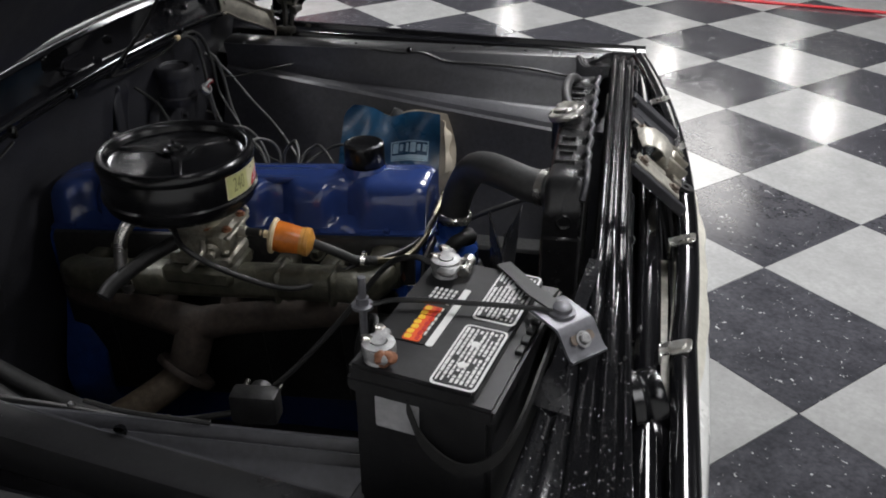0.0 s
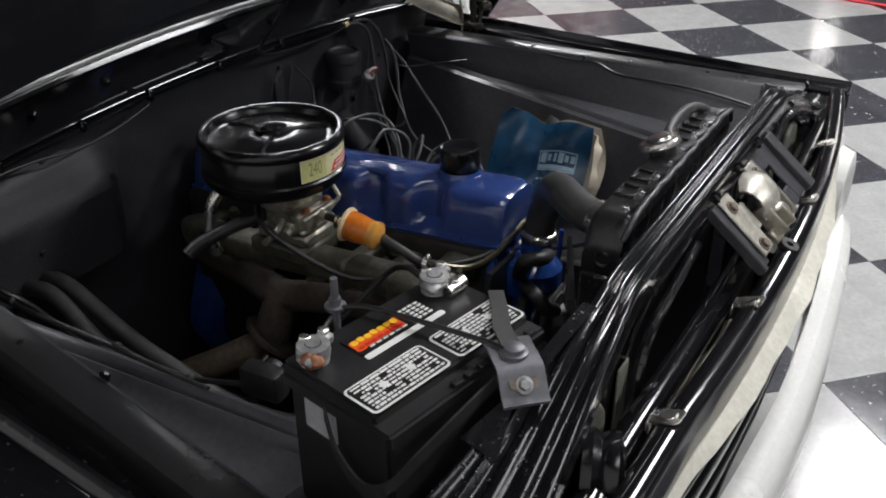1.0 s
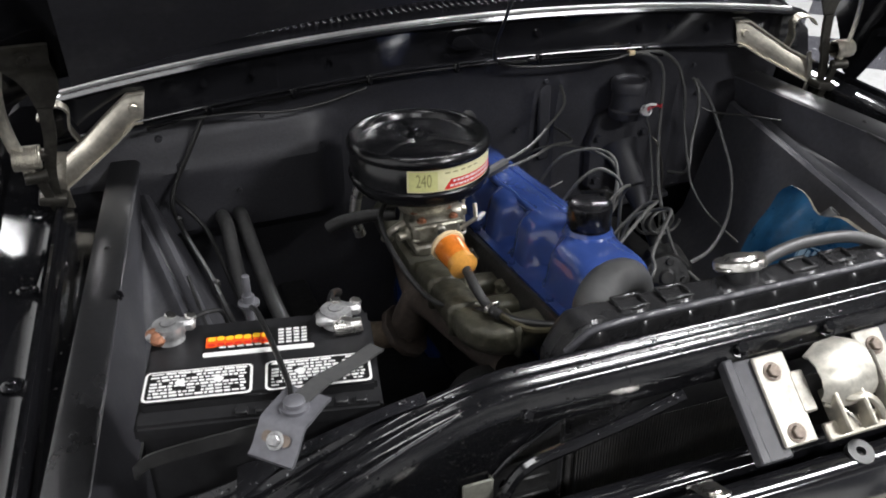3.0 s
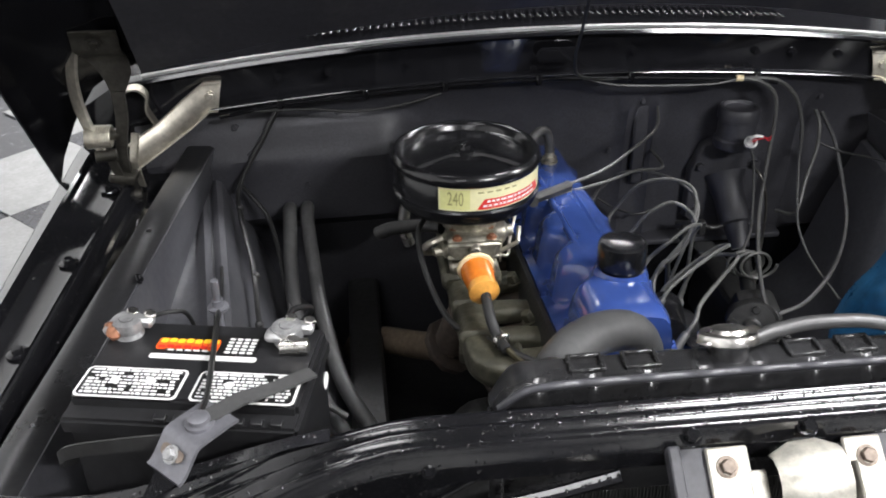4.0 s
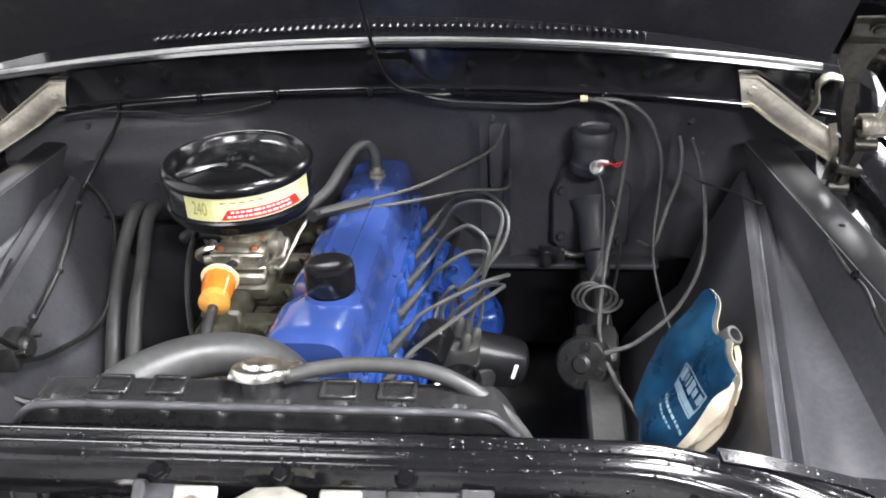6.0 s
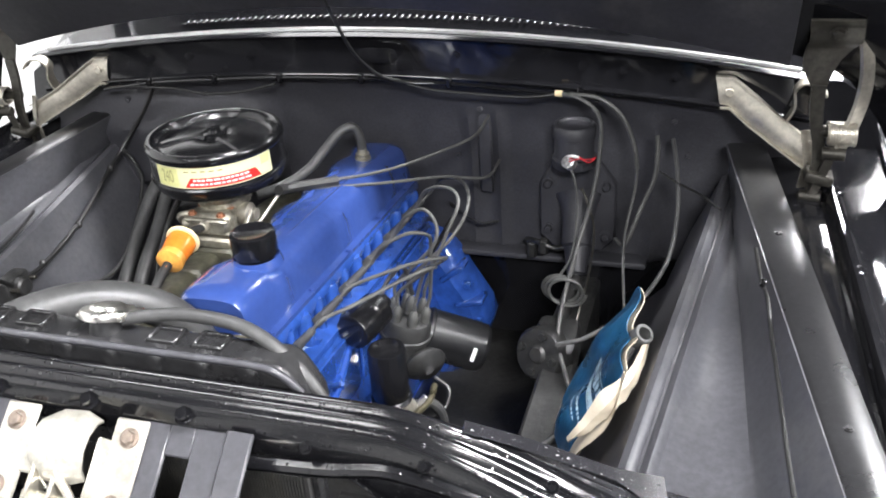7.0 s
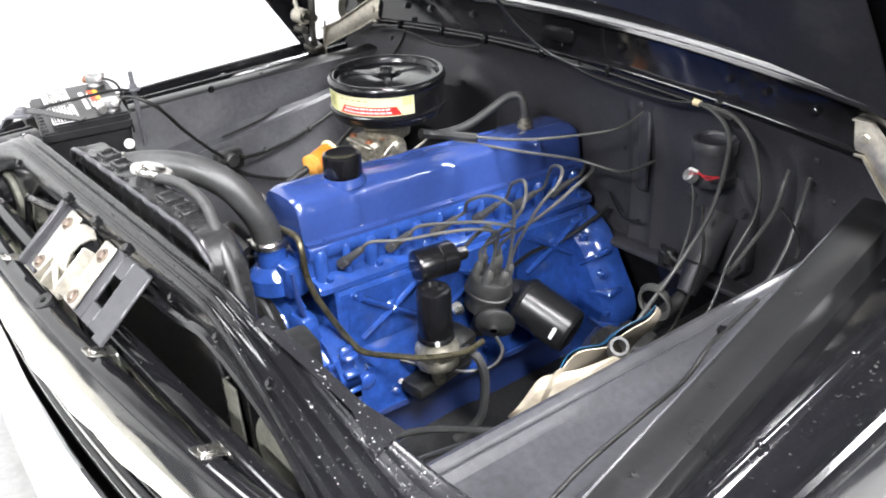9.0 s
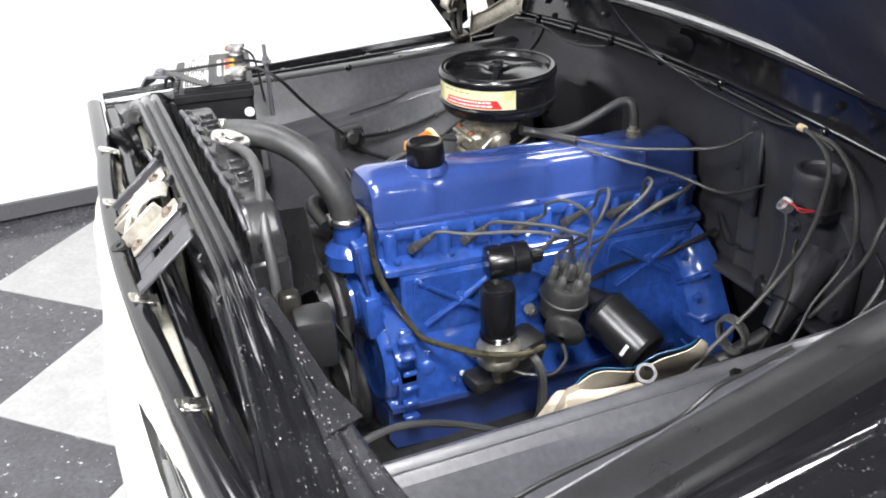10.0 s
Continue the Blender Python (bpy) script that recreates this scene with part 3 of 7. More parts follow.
loft(bm, [sup_section(-0.86 + 1.72 * k / 56) for k in range(57)], 0.003)
sup = part("radiator_support", bm, LUMPY, truck, "glossy black radiator support with thick lumpy paint", angle=60)
for s in (-1, 1):
    bm = B()
    loft(bm, [sup_section(s * (0.458 + 0.402 * k / 16), True) for k in range(17)], 0.003)
    part("gusset_plate", bm, GUSSET, sup, "speckled glossy black gusset at the end of the support")


def sup_top(a):
    f = min(1.0, max(0.0, (a - 0.36) / 0.46))
    return 1.062 - 0.145 * f * f * (3 - 2 * f)


for s in (-1, 1):
    # sheet beside the opening, whose upper corner is rounded
    bm = B()
    rows = []
    for k in range(25):
        f = k / 24
        zc = 1.0 - 0.57 * f
        edge_x = 0.30 + 0.122 * math.sin(min(1.0, (1.0 - zc) / 0.13) * math.pi / 2) ** 0.8
        row = []
        for j in range(19):
            x = edge_x + (0.85 - edge_x) * j / 18
            top = sup_top(x) - 0.056
            y = -0.063 - 0.05 * max(0.0, x - 0.42)
            row.append(Vector((s * x, y, top + (0.42 - top) * f)))
        rows.append(row)
    loft(bm, rows, 0.003)
    sp = part("side_panel", bm, LUMPY, sup, "black support panel beside the radiator opening")
    bm = B()
    tube(bm, [r[0] + Vector((0, -0.003, 0)) for r in rows[:20:2]], 0.0032, 8, 3)
    part("opening_edge", bm, LUMPY, sp, "folded edge of the opening")
    bm = B()
    mm = frame_at((s * 0.535, -0.071, 0.898), (s * 0.535, -0.3, 0.898))
    lathe(bm, [(0.0, 0.002), (0.040, 0.003), (0.046, 0.006), (0.052, 0.005), (0.056, 0.0), (0.056, -0.004)], mm, 32)
    part("blanking_disc", bm, DULL_CREAM, sp, "round dull cream disc in the panel")
    bm = B()
    box(bm, (s * 0.355, -0.030, 0.72), (0.13, 0.006, 0.50), (0, 0, 0), 0.002)
    for k in range(5):
        box(bm, (s * 0.335, -0.036, 0.92 - 0.028 * k), (0.06, 0.010, 0.007), (0, 0, 0), 0.002)
    part("side_baffle", bm, GREASE, sup, "dirty baffle beside the radiator core")
    bm = B()
    box(bm, (s * 0.412, -0.069, 0.70), (0.036, 0.004, 0.48), (0, 0, 0), 0.0015)
    box(bm, (s * 0.394, -0.060, 0.70), (0.004, 0.020, 0.48), (0, 0, 0), 0.0015)
    part("edge_strip", bm, DULL_CREAM, sup, "dull cream painted strip beside the radiator opening")
for x in (-0.089, 0.035, 0.157):
    bolt_at(sup, (x, -0.077, 1.044), (0, -0.8, 1), LUMPY, 0.008, 0.01)
for x in (-0.36, 0.3, 0.43, 0.56):
    bolt_at(sup, (x, -0.080, 1.028), (0, -0.9, 0.6), LUMPY, 0.005, 0.005)
# lower crossbar and frame rails
bm = B()
box(bm, (0, 0.0, 0.45), (1.5, 0.06, 0.12), bevel=0.01)
part("lower_crossmember", bm, SATIN, truck)
bm = B()
secs = []
for y, z in ((-0.16, 0.46), (-0.05, 0.40), (0.25, 0.36), (0.55, 0.36), (0.95, 0.34), (1.04, 0.36), (1.24, 0.38)):
    secs.append([Vector((x, y, z + 0.10 * max(0.0, abs(x) - 0.3) + 0.012 * math.cos(14 * x))) for x in [-0.9 + 0.09 * k for k in range(21)]])
loft(bm, secs, 0.004)
part("splash_shield", bm, GREASE, truck, "dirty black splash shield under the engine")
for s in (-1, 1):
    bm = B()
    box(bm, (s * 0.42, 0.9, 0.50), (0.07, 1.8, 0.15), bevel=0.008)
    part("frame_rail", bm, GREASE, truck, "greasy black chassis rail")

# header bars across the front, curved back toward the ends
def bar(bm, yc, bend, z, w, h, half, drop=0.02):
    secs = []
    for k in range(41):
        x = -half + 2 * half * k / 40
        y, zz = yc + (bend * x * x if x > -0.45 else bend * 0.2025 + 0.3 * bend * (-0.45 - x)), z - drop * x * x
        secs.append([Vector((x, y + w / 2, zz - h)), Vector((x, y + w / 2, zz - 0.012))] + [Vector((x, y + w / 2 * math.cos(a), zz - 0.012 + min(0.012, h * 0.5) * math.sin(a))) for a in (0.35, 0.75, 1.15, 1.6, 2.05, 2.45, 2.8)] + [Vector((x, y - w / 2, zz - 0.013)), Vector((x, y - w / 2, zz - h))])
    loft(bm, secs, 0.0, ring=True, caps=True)


bm = B()
bar(bm, -0.182, 0.10, 0.940, 0.036, 0.072, 0.89)
hd = part("header_panel", bm, HEADER, truck, "glossy black front header panel")
bm = B()
bar(bm, -0.121, 0.03, 0.925, 0.036, 0.03, 0.84)
part("inner_bar", bm, GLOSS_SPECK, hd, "black inner bar with specks in the paint")
for x in (-0.475, -0.175, 0.21, 0.505):
    bm = B()
    mm = basis((x, -0.173 + 0.10 * x * x, 0.9370 - 0.02 * x * x), (1, 0.2 * x, 0), (0, 0.93, -0.37))
    slab(bm, rounded(0.032, 0.042, 0.008), mm, 0.002, 0.0008)
    slab(bm, rounded(0.018, 0.024, 0.007), mm @ Matrix.Translation((0, -0.002, 0.002)), 0.003, 0.001)
    box(bm, mm @ Vector((0, 0.025, -0.008)), (0.034, 0.004, 0.022), (0, 0, 0), 0.0015)
    part("clip", bm, BRIGHT, hd, "bright metal clip hooked over the header")
# torn cream sealing strip low behind the header
for s in (-1, 1):
    bm = B()
    rows = [[], [], []]
    for k in range(23):
        x = s * (0.12 + 0.028 * k)
        y = -0.150 + 0.05 * x * x
        w = 0.004 + 0.011 * abs(math.sin(5.3 * x + 0.8)) + 0.006 * random.random() + (0.014 if k in (9, 17) else 0.0)
        w *= 1.3 if s > 0 else 1.9
        rows[0].append(Vector((x, y - 0.006, 0.866 - 0.02 * x * x)))
        rows[1].append(Vector((x, y + w * 0.6, 0.866 - 0.02 * x * x)))
        rows[2].append(Vector((x, y + w, 0.858 - 0.02 * x * x)))
    loft(bm, rows, 0.001)
    part("torn_seal", bm, CREAM, hd, "torn cream sealing strip behind the header")
# white grille shell just below the header, its lip ragged, with dark glossy bars under it
def header_front(x):
    return -0.200 + (0.10 * x * x if x > -0.45 else 0.02025 + 0.03 * (-0.45 - x))


bm = B()
secs = []
for k in range(81):
    x = -0.90 + 1.80 * k / 80
    y = header_front(x)
    w = 0.004 + 0.021 * math.exp(-(x / 0.46) ** 4) * (1 + 0.10 * math.sin(17 * x + 1.0) + 0.07 * math.sin(43 * x)) + 0.002 * random.random()
    secs.append([Vector((x, y + 0.018, 0.854)), Vector((x, y + 0.004, 0.862)), Vector((x, y - 0.001, 0.863)), Vector((x, y - 0.5 * w, 0.856)), Vector((x, y - w, 0.846)), Vector((x, y - w + 0.003, 0.838))])
loft(bm, secs, 0.002)
gr = part("grille", bm, GRILLE_CREAM, truck, "cream-white steel grille shell with black bars")
for k in range(3):
    bm = B()
    bar(bm, -0.188, 0.10, 0.812 - 0.055 * k, 0.020, 0.024, 0.70)
    part("grille_bar", bm, GLOSS, gr)
bm = B()
bar(bm, -0.150, 0.10, 0.84, 0.006, 0.30, 0.80)
part("backing", bm, SATIN, gr, "dark sheet behind the grille bars")
for s in (-1, 1):
    bm = B()
    m = frame_at((s * 0.79, -0.15, 0.72), (s * 0.79, -0.35, 0.72))
    lathe(bm, [(0.0, 0.02), (0.06, 0.035), (0.088, 0.03), (0.1, 0.0), (0.125, -0.005), (0.13, -0.03), (0.13, -0.07)], m, 28)
    part("headlight", bm, WHITE, gr, "round headlight in a white bezel")
# white bumper
bm = B()
secs = []
for k in range(49):
    x = -0.895 + 1.79 * k / 48
    e = max(0.0, (abs(x) - 0.74) / 0.155)
    y = -0.248 + 0.085 * x * x + 0.045 * e * e + 0.015 * min(1.0, max(0.0, -x / 0.4))
    t = 0.012 + 0.088 * math.sqrt(max(0.0, 1 - e ** 3))
    z = 0.555
    secs.append([Vector((x, y + 0.05, z - t)), Vector((x, y + 0.012, z - t)), Vector((x, y - 0.012, z - t * 0.85)), Vector((x, y - 0.022, z - t * 0.4)), Vector((x, y - 0.022, z + t * 0.4)), Vector((x, y - 0.012, z + t * 0.85)), Vector((x, y + 0.006, z + t)), Vector((x, y + 0.034, z + t - 0.002))])
loft(bm, secs, 0.004, caps=False)
part("bumper", bm, WHITE, truck, "white painted steel front bumper")

# hood, open: a crowned skin with deep rounded sides and an inner brace
TH = radians(56)
UP = Vector((0, -math.cos(TH), math.sin(TH)))
IN = Vector((0, -math.sin(TH), -math.cos(TH)))


def hood_pt(x, a, b):
    """a along the hood from its rear edge, b toward its underside."""
    return Vector((x, 0.872, 1.243)) + UP * a + IN * b


bm = B()
secs = []
for k in range(25):
    f = k / 24
    row = []
    for j in range(41):
        u = -1 + 2 * j / 40
        c = abs(u)
        x = 1.0 * math.copysign(min(1.0, c * 1.12), u)
        shoulder = max(0.0, (c - 0.76) / 0.24)
        a = f * 1.32 + (0.0 if f > 0.5 else (0.025 - 0.168 * x * x - 0.15 * min(1.0, max(0.0, (abs(x) - 0.86) / 0.14)) ** 1.5) * (1 - 2 * f))
        b = 0.05 * c * c + 0.10 * shoulder ** 1.4
        row.append(hood_pt(x, a, b))
    secs.append(row)
loft(bm, secs, 0.004)
hood = part("hood", bm, GLOSS, truck, "glossy black raised hood seen from beneath")
bm = B()
secs = []
for k in range(25):
    x = -0.79 + 1.58 * k / 24
    c = abs(x) / 1.0
    o = 0.025 - 0.16 * c * c
    secs.append([hood_pt(x, 0.01 + o, 0.05 * c * c + 0.006), hood_pt(x, 0.015 + o, 0.035 + 0.05 * c * c), hood_pt(x, 0.16 + o, 0.04 + 0.05 * c * c), hood_pt(x, 0.30 + o, 0.055 + 0.05 * c * c), hood_pt(x, 0.36 + o, 0.02 + 0.05 * c * c), hood_pt(x, 1.15, 0.015 + 0.05 * c * c)])
loft(bm, secs, 0.003)
part("inner_panel", bm, SATIN, hood, "black pressed inner panel of the hood")

# hood hinges
for s in (-1, 1):
    bm = B()
    A = [(0.672, 0.982, 1.090), (0.705, 0.980, 1.090), (0.755, 0.960, 1.056), (0.80, 0.935, 1.024), (0.85, 0.905, 0.998)]
    Z = [(0.684, 0.982, 1.028), (0.70, 0.980, 1.028), (0.735, 0.960, 1.004), (0.775, 0.935, 0.982), (0.842, 0.90, 0.945)]
    secs = []
    for p, q in zip(A, Z):
        p, q = Vector(p), Vector(q)
        m1, m2 = p.lerp(q, 0.3), p.lerp(q, 0.7)
        secs.append([Vector((s * v.x, v.y, v.z)) for v in (p + Vector((0, -0.014, 0)), p, m1 + Vector((0, -0.004, 0)), m2 + Vector((0, -0.006, 0)), q, q + Vector((0, -0.014, 0)))])
    loft(bm, secs, 0.003)
    hg = part("hood_hinge", bm, HINGE, truck, "worn zinc-plated hood hinge with a folded bracket and coil spring")
    bolt_at(hg, (s * 0.698, 0.974, 1.060), (0, -1, 0), HINGE, 0.009, 0.007)
    def ribbon(name, pts, material, along=(1, 0, 0), label="", thick=0.004):
        """A flat strap through pts of (x, y, z, half width)."""
        bm = B()
        v = Vector(along)
        line = glide([p[:3] for p in pts], 4)
        n = len(line) - 1
        rows = []
        for i, c in enumerate(line):
            g = i / n * (len(pts) - 1)
            k = min(int(g), len(pts) - 2)
            w = pts[k][3] + (pts[k + 1][3] - pts[k][3]) * (g - k)
            rows.append([Vector((s * q.x, q.y, q.z)) for q in (c - v * w, c - v * w * 0.5, c + v * w * 0.5, c + v * w)])
        loft(bm, rows, thick)
        return part(name, bm, material, hg, label)

    ribbon("hood_plate", [(0.852, 0.818, 1.242, 0.040), (0.854, 0.832, 1.226, 0.041), (0.856, 0.845, 1.200, 0.041), (0.848, 0.862, 1.182, 0.036), (0.838, 0.868, 1.15, 0.027), (0.842, 0.872, 1.11, 0.012)], HINGE_DARK, label="oily steel plate bolted to the hood")
    ribbon("arm", [(0.842, 0.872, 1.115, 0.012), (0.844, 0.872, 1.06, 0.011), (0.857, 0.873, 0.985, 0.010), (0.851, 0.880, 0.895, 0.009)], HINGE_DARK, label="oily steel hinge arm", thick=0.008)
    ribbon("arm", [(0.882, 0.850, 1.035, 0.009), (0.870, 0.858, 0.97, 0.008), (0.850, 0.868, 0.895, 0.008)], HINGE_DARK, label="oily steel hinge arm", thick=0.006)
    ribbon("strut", [(0.898, 0.852, 1.222, 0.011), (0.912, 0.848, 1.16, 0.012), (0.914, 0.850, 1.105, 0.013), (0.904, 0.850, 1.05, 0.014), (0.886, 0.850, 0.995, 0.012)], HINGE, (0.8, 0.6, 0), "curved zinc hinge strap", 0.007)
    ribbon("flange", [(0.865, 0.930, 1.078, 0.010), (0.850, 0.935, 1.094, 0.011), (0.825, 0.940, 1.098, 0.011), (0.809, 0.948, 1.078, 0.011), (0.812, 0.945, 1.05, 0.011), (0.798, 0.945, 1.018, 0.010)], HINGE, (0, 1, 0.2), "curled edge of the hinge bracket")
    ribbon("link", [(0.832, 0.900, 1.02, 0.008), (0.843, 0.898, 0.965, 0.009), (0.837, 0.898, 0.91, 0.008)], HINGE, (0.9, 0.4, 0), "zinc hinge link")
    bm = B()
    coil = [(s * (0.865 + 0.0007 * k), 0.855 + 0.019 * math.cos(k * 1.05), 1.034 + 0.019 * math.sin(k * 1.05)) for k in range(66)]
    tube(bm, coil, 0.0028, 6, 2)
    part("spring", bm, HINGE, hg)
    bolt_at(hg, Vector((s * 0.856, 0.833, 1.218)) + IN * 0.004, tuple(IN), HINGE_DARK, 0.010, 0.007)
    for x, y, z, r in ((0.850, 0.872, 0.905, 0.012), (0.876, 0.848, 1.0, 0.011), (0.862, 0.876, 1.03, 0.011)):
        bm = B()
        rod(bm, (s * (x - 0.016), y, z), (s * (x + 0.022), y - 0.006, z), r)
        part("pivot", bm, HINGE_DARK, hg)
    bm = B()
    box(bm, (s * 0.862, 0.872, 0.945), (0.05, 0.045, 0.02), (0, 12, 0), 0.006, 2)
    part("base", bm, HINGE_DARK, hg, "oily hinge base on the inner fender")

# hood latch on the support
la = thing("hood_latch", (0.07, -0.1, 0.96), "pale zinc hood latch bolted to a black bracket", "latch")
m = basis((0.07, -0.074, 1.027), (1, 0, 0), (0, -0.77, -0.64))


def latch_box(bm, x0, x1, y0, y1, z0, z1, bevel=0.002):
    r = bmesh.ops.create_cube(bm, size=1.0)
    mm = m @ Matrix.Translation(((x0 + x1) / 2, (y0 + y1) / 2, (z0 + z1) / 2)) @ Matrix.Diagonal((x1 - x0, y1 - y0, z1 - z0, 1))
    bmesh.ops.transform(bm, matrix=mm, verts=r["verts"])
    bmesh.ops.bevel(bm, geom=list({e for v in r["verts"] for e in v.link_edges}), offset=bevel, segments=1, affect="EDGES")


# in the latch's own plane: x across, y down the slope, z out of it is negative upward
bm = B()
latch_box(bm, -0.175, -0.135, 0.0, 0.122, -0.003, 0.003)
latch_box(bm, -0.185, -0.172, 0.0, 0.122, -0.014, 0.003)
part("side_bracket", bm, APRON, la, "black folded side bracket")
bm = B()
latch_box(bm, 0.03, 0.068, 0.0, 0.115, -0.003, 0.003)
latch_box(bm, 0.098, 0.147, 0.0, 0.115, -0.003, 0.003)
latch_box(bm, 0.067, 0.099, 0.0, 0.036, -0.003, 0.003)
latch_box(bm, 0.067, 0.099, 0.082, 0.115, -0.003, 0.003)
latch_box(bm, 0.142, 0.172, 0.0, 0.118, -0.014, -0.008)
latch_box(bm, 0.140, 0.146, 0.0, 0.118, -0.014, 0.002)
part("bracket", bm, APRON, la, "black bracket with a rectangular opening")
bm = B()
latch_box(bm, -0.145, -0.10, 0.004, 0.112, -0.009, -0.004)
latch_box(bm, -0.105, -0.085, 0.03, 0.08, -0.010, -0.004)
part("plate", bm, LATCH_WHITE, la, "pale zinc latch plate")
bm = B()
latch_box(bm, 0.002, 0.044, 0.004, 0.112, -0.009, -0.004)
latch_box(bm, -0.012, 0.004, 0.06, 0.075, -0.009, -0.004)
latch_box(bm, 0.0, 0.004, 0.03, 0.11, -0.03, -0.004)
part("plate", bm, LATCH_WHITE, la, "pale zinc latch plate")
bm = B()
secs = []
for a, r in ((-0.082, 0.028), (-0.06, 0.040), (-0.03, 0.042), (-0.008, 0.034)):
    secs.append([m @ Vector((a, 0.045 + r * math.cos(t), -0.012 - r * math.sin(t) * 0.7)) for t in (0.2, 0.8, 1.4, 2.0, 2.6, 3.0)])
loft(bm, secs, 0.003)
part("striker_cover", bm, LATCH_WHITE, la, "pale bent cover over the latch")
for x0, y0, z0 in ((-0.072, 0.058, -0.030), (-0.040, 0.052, -0.034)):
    bm = B()
    latch_box(bm, x0, x0 + 0.006, y0, 0.114, z0, 0.0)
    part("latch_cheek", bm, HINGE, la, "worn steel latch cheek")
bm = B()
latch_box(bm, -0.088, -0.004, 0.096, 0.118, -0.012, -0.004)
part("lower_plate", bm, HINGE, la)
bm = B()
tube(bm, [m @ Vector(q) for q in ((-0.062, 0.070, -0.018), (-0.050, 0.078, -0.026), (-0.034, 0.080, -0.030), (-0.020, 0.092, -0.026), (-0.010, 0.108, -0.016))], 0.005, 8, 5)
part("hook", bm, HINGE, la, "worn steel latch hook")
bm = B()
tube(bm, [m @ Vector(q) for q in ((-0.078, 0.076, -0.012), (-0.060, 0.086, -0.014), (-0.046, 0.100, -0.012), (-0.040, 0.116, -0.008))], 0.0028, 6, 5)
part("release_rod", bm, BRIGHT, la)
nrm = m.to_3x3() @ Vector((0, 0, -1))
for x, y in ((-0.125, 0.025), (-0.125, 0.098), (0.025, 0.025), (0.025, 0.098)):
    bolt_at(la, m @ Vector((x, y, -0.009)), nrm, RUST_BOLT, 0.008, 0.007)
bm = B()
lathe(bm, [(0.006, 0), (0.016, 0), (0.016, 0.012), (0.006, 0.012), (0.006, 0)], frame_at((0.02, -0.178, 0.932), (0.02, -0.185, 0.95)), 16)
part("rubber_stop", bm, RUBBER, la)
for s in (-1, 1):
    bm = B()
    lathe(bm, [(0.15, -0.09), (0.30, -0.09), (0.345, -0.07), (0.36, -0.04), (0.362, 0), (0.36, 0.04), (0.345, 0.07), (0.30, 0.09), (0.15, 0.09), (0.15, -0.09)], frame_at((s * 0.80, 0.62, 0.362), (s * 1.0, 0.62, 0.362)), 40)
    part("wheel", bm, RUBBER, truck, "black rubber tyre under the fender")

# cab behind the cowl
bm = B()
secs = []
for y, zt, zb, w, wt in ((1.06, 1.06, 0.40, 0.985, 0.90), (1.29, 1.165, 0.40, 0.99, 0.92), (2.60, 1.165, 0.40, 0.99, 0.92), (2.68, 1.14, 0.42, 0.98, 0.90)):
    secs.append([Vector((-wt, y, zt)), Vector((-w + 0.02, y, zt - 0.04)), Vector((-w, y, zt - 0.12)), Vector((-w, y, zb + 0.1)), Vector((-w + 0.06, y, zb)), Vector((w - 0.06, y, zb)), Vector((w, y, zb + 0.1)), Vector((w, y, zt - 0.12)), Vector((w - 0.02, y, zt - 0.04)), Vector((wt, y, zt))])
loft(bm, secs, ring=True, caps=True)
cab = part("cab", bm, GLOSS, truck, "glossy black pickup cab")
bm = B()
secs = []
for z, y0, y1, w in ((1.60, 1.60, 2.64, 0.74), (1.67, 1.66, 2.62, 0.72), (1.71, 1.78, 2.52, 0.64), (1.725, 1.95, 2.4, 0.4)):
    secs.append([Vector((-w, y0 + 0.05, z)), Vector((-w * 0.9, y0, z)), Vector((w * 0.9, y0, z)), Vector((w, y0 + 0.05, z)), Vector((w, y1 - 0.05, z)), Vector((w * 0.9, y1, z)), Vector((-w * 0.9, y1, z)), Vector((-w, y1 - 0.05, z))])
loft(bm, secs, ring=True, caps=True)
part("roof", bm, GLOSS, cab)
for nm, quad in (("windshield", [(-0.86, 1.31, 1.165), (0.86, 1.31, 1.165), (0.70, 1.63, 1.615), (-0.70, 1.63, 1.615)]), ("rear_window", [(0.84, 2.62, 1.16), (-0.84, 2.62, 1.16), (-0.70, 2.60, 1.61), (0.70, 2.60, 1.61)]),
                 ("side_window", [(0.88, 1.36, 1.16), (0.88, 2.56, 1.16), (0.73, 2.54, 1.61), (0.73, 1.68, 1.61)]), ("side_window", [(-0.88, 2.56, 1.16), (-0.88, 1.36, 1.16), (-0.73, 1.68, 1.61), (-0.73, 2.54, 1.61)])):
    bm = B()
    loft(bm, [[Vector(quad[0]), Vector(quad[1])], [Vector(quad[3]), Vector(quad[2])]], 0.006)
    part(nm, bm, GLASS_DARK, cab, "dark window glass")
for sx in (-1, 1):
    for a, b in (((0.90, 1.32, 1.15), (0.735, 1.655, 1.62)), ((0.90, 2.60, 1.15), (0.735, 2.58, 1.62))):
        bm = B()
        rod(bm, (sx * a[0], a[1], a[2]), (sx * b[0], b[1], b[2]), 0.035, 0.03)
        part("pillar", bm, GLOSS, cab)

# ---- engine: a blue straight six, leaning back ----
eng = thing("engine", (-0.03, 0.65, 0.4), "blue painted straight-six engine with dark manifolds", "engine")
LEAN = 0.075


def e3(x, y, z):
    return Vector((x, y, z - LEAN * (y - 0.3)))


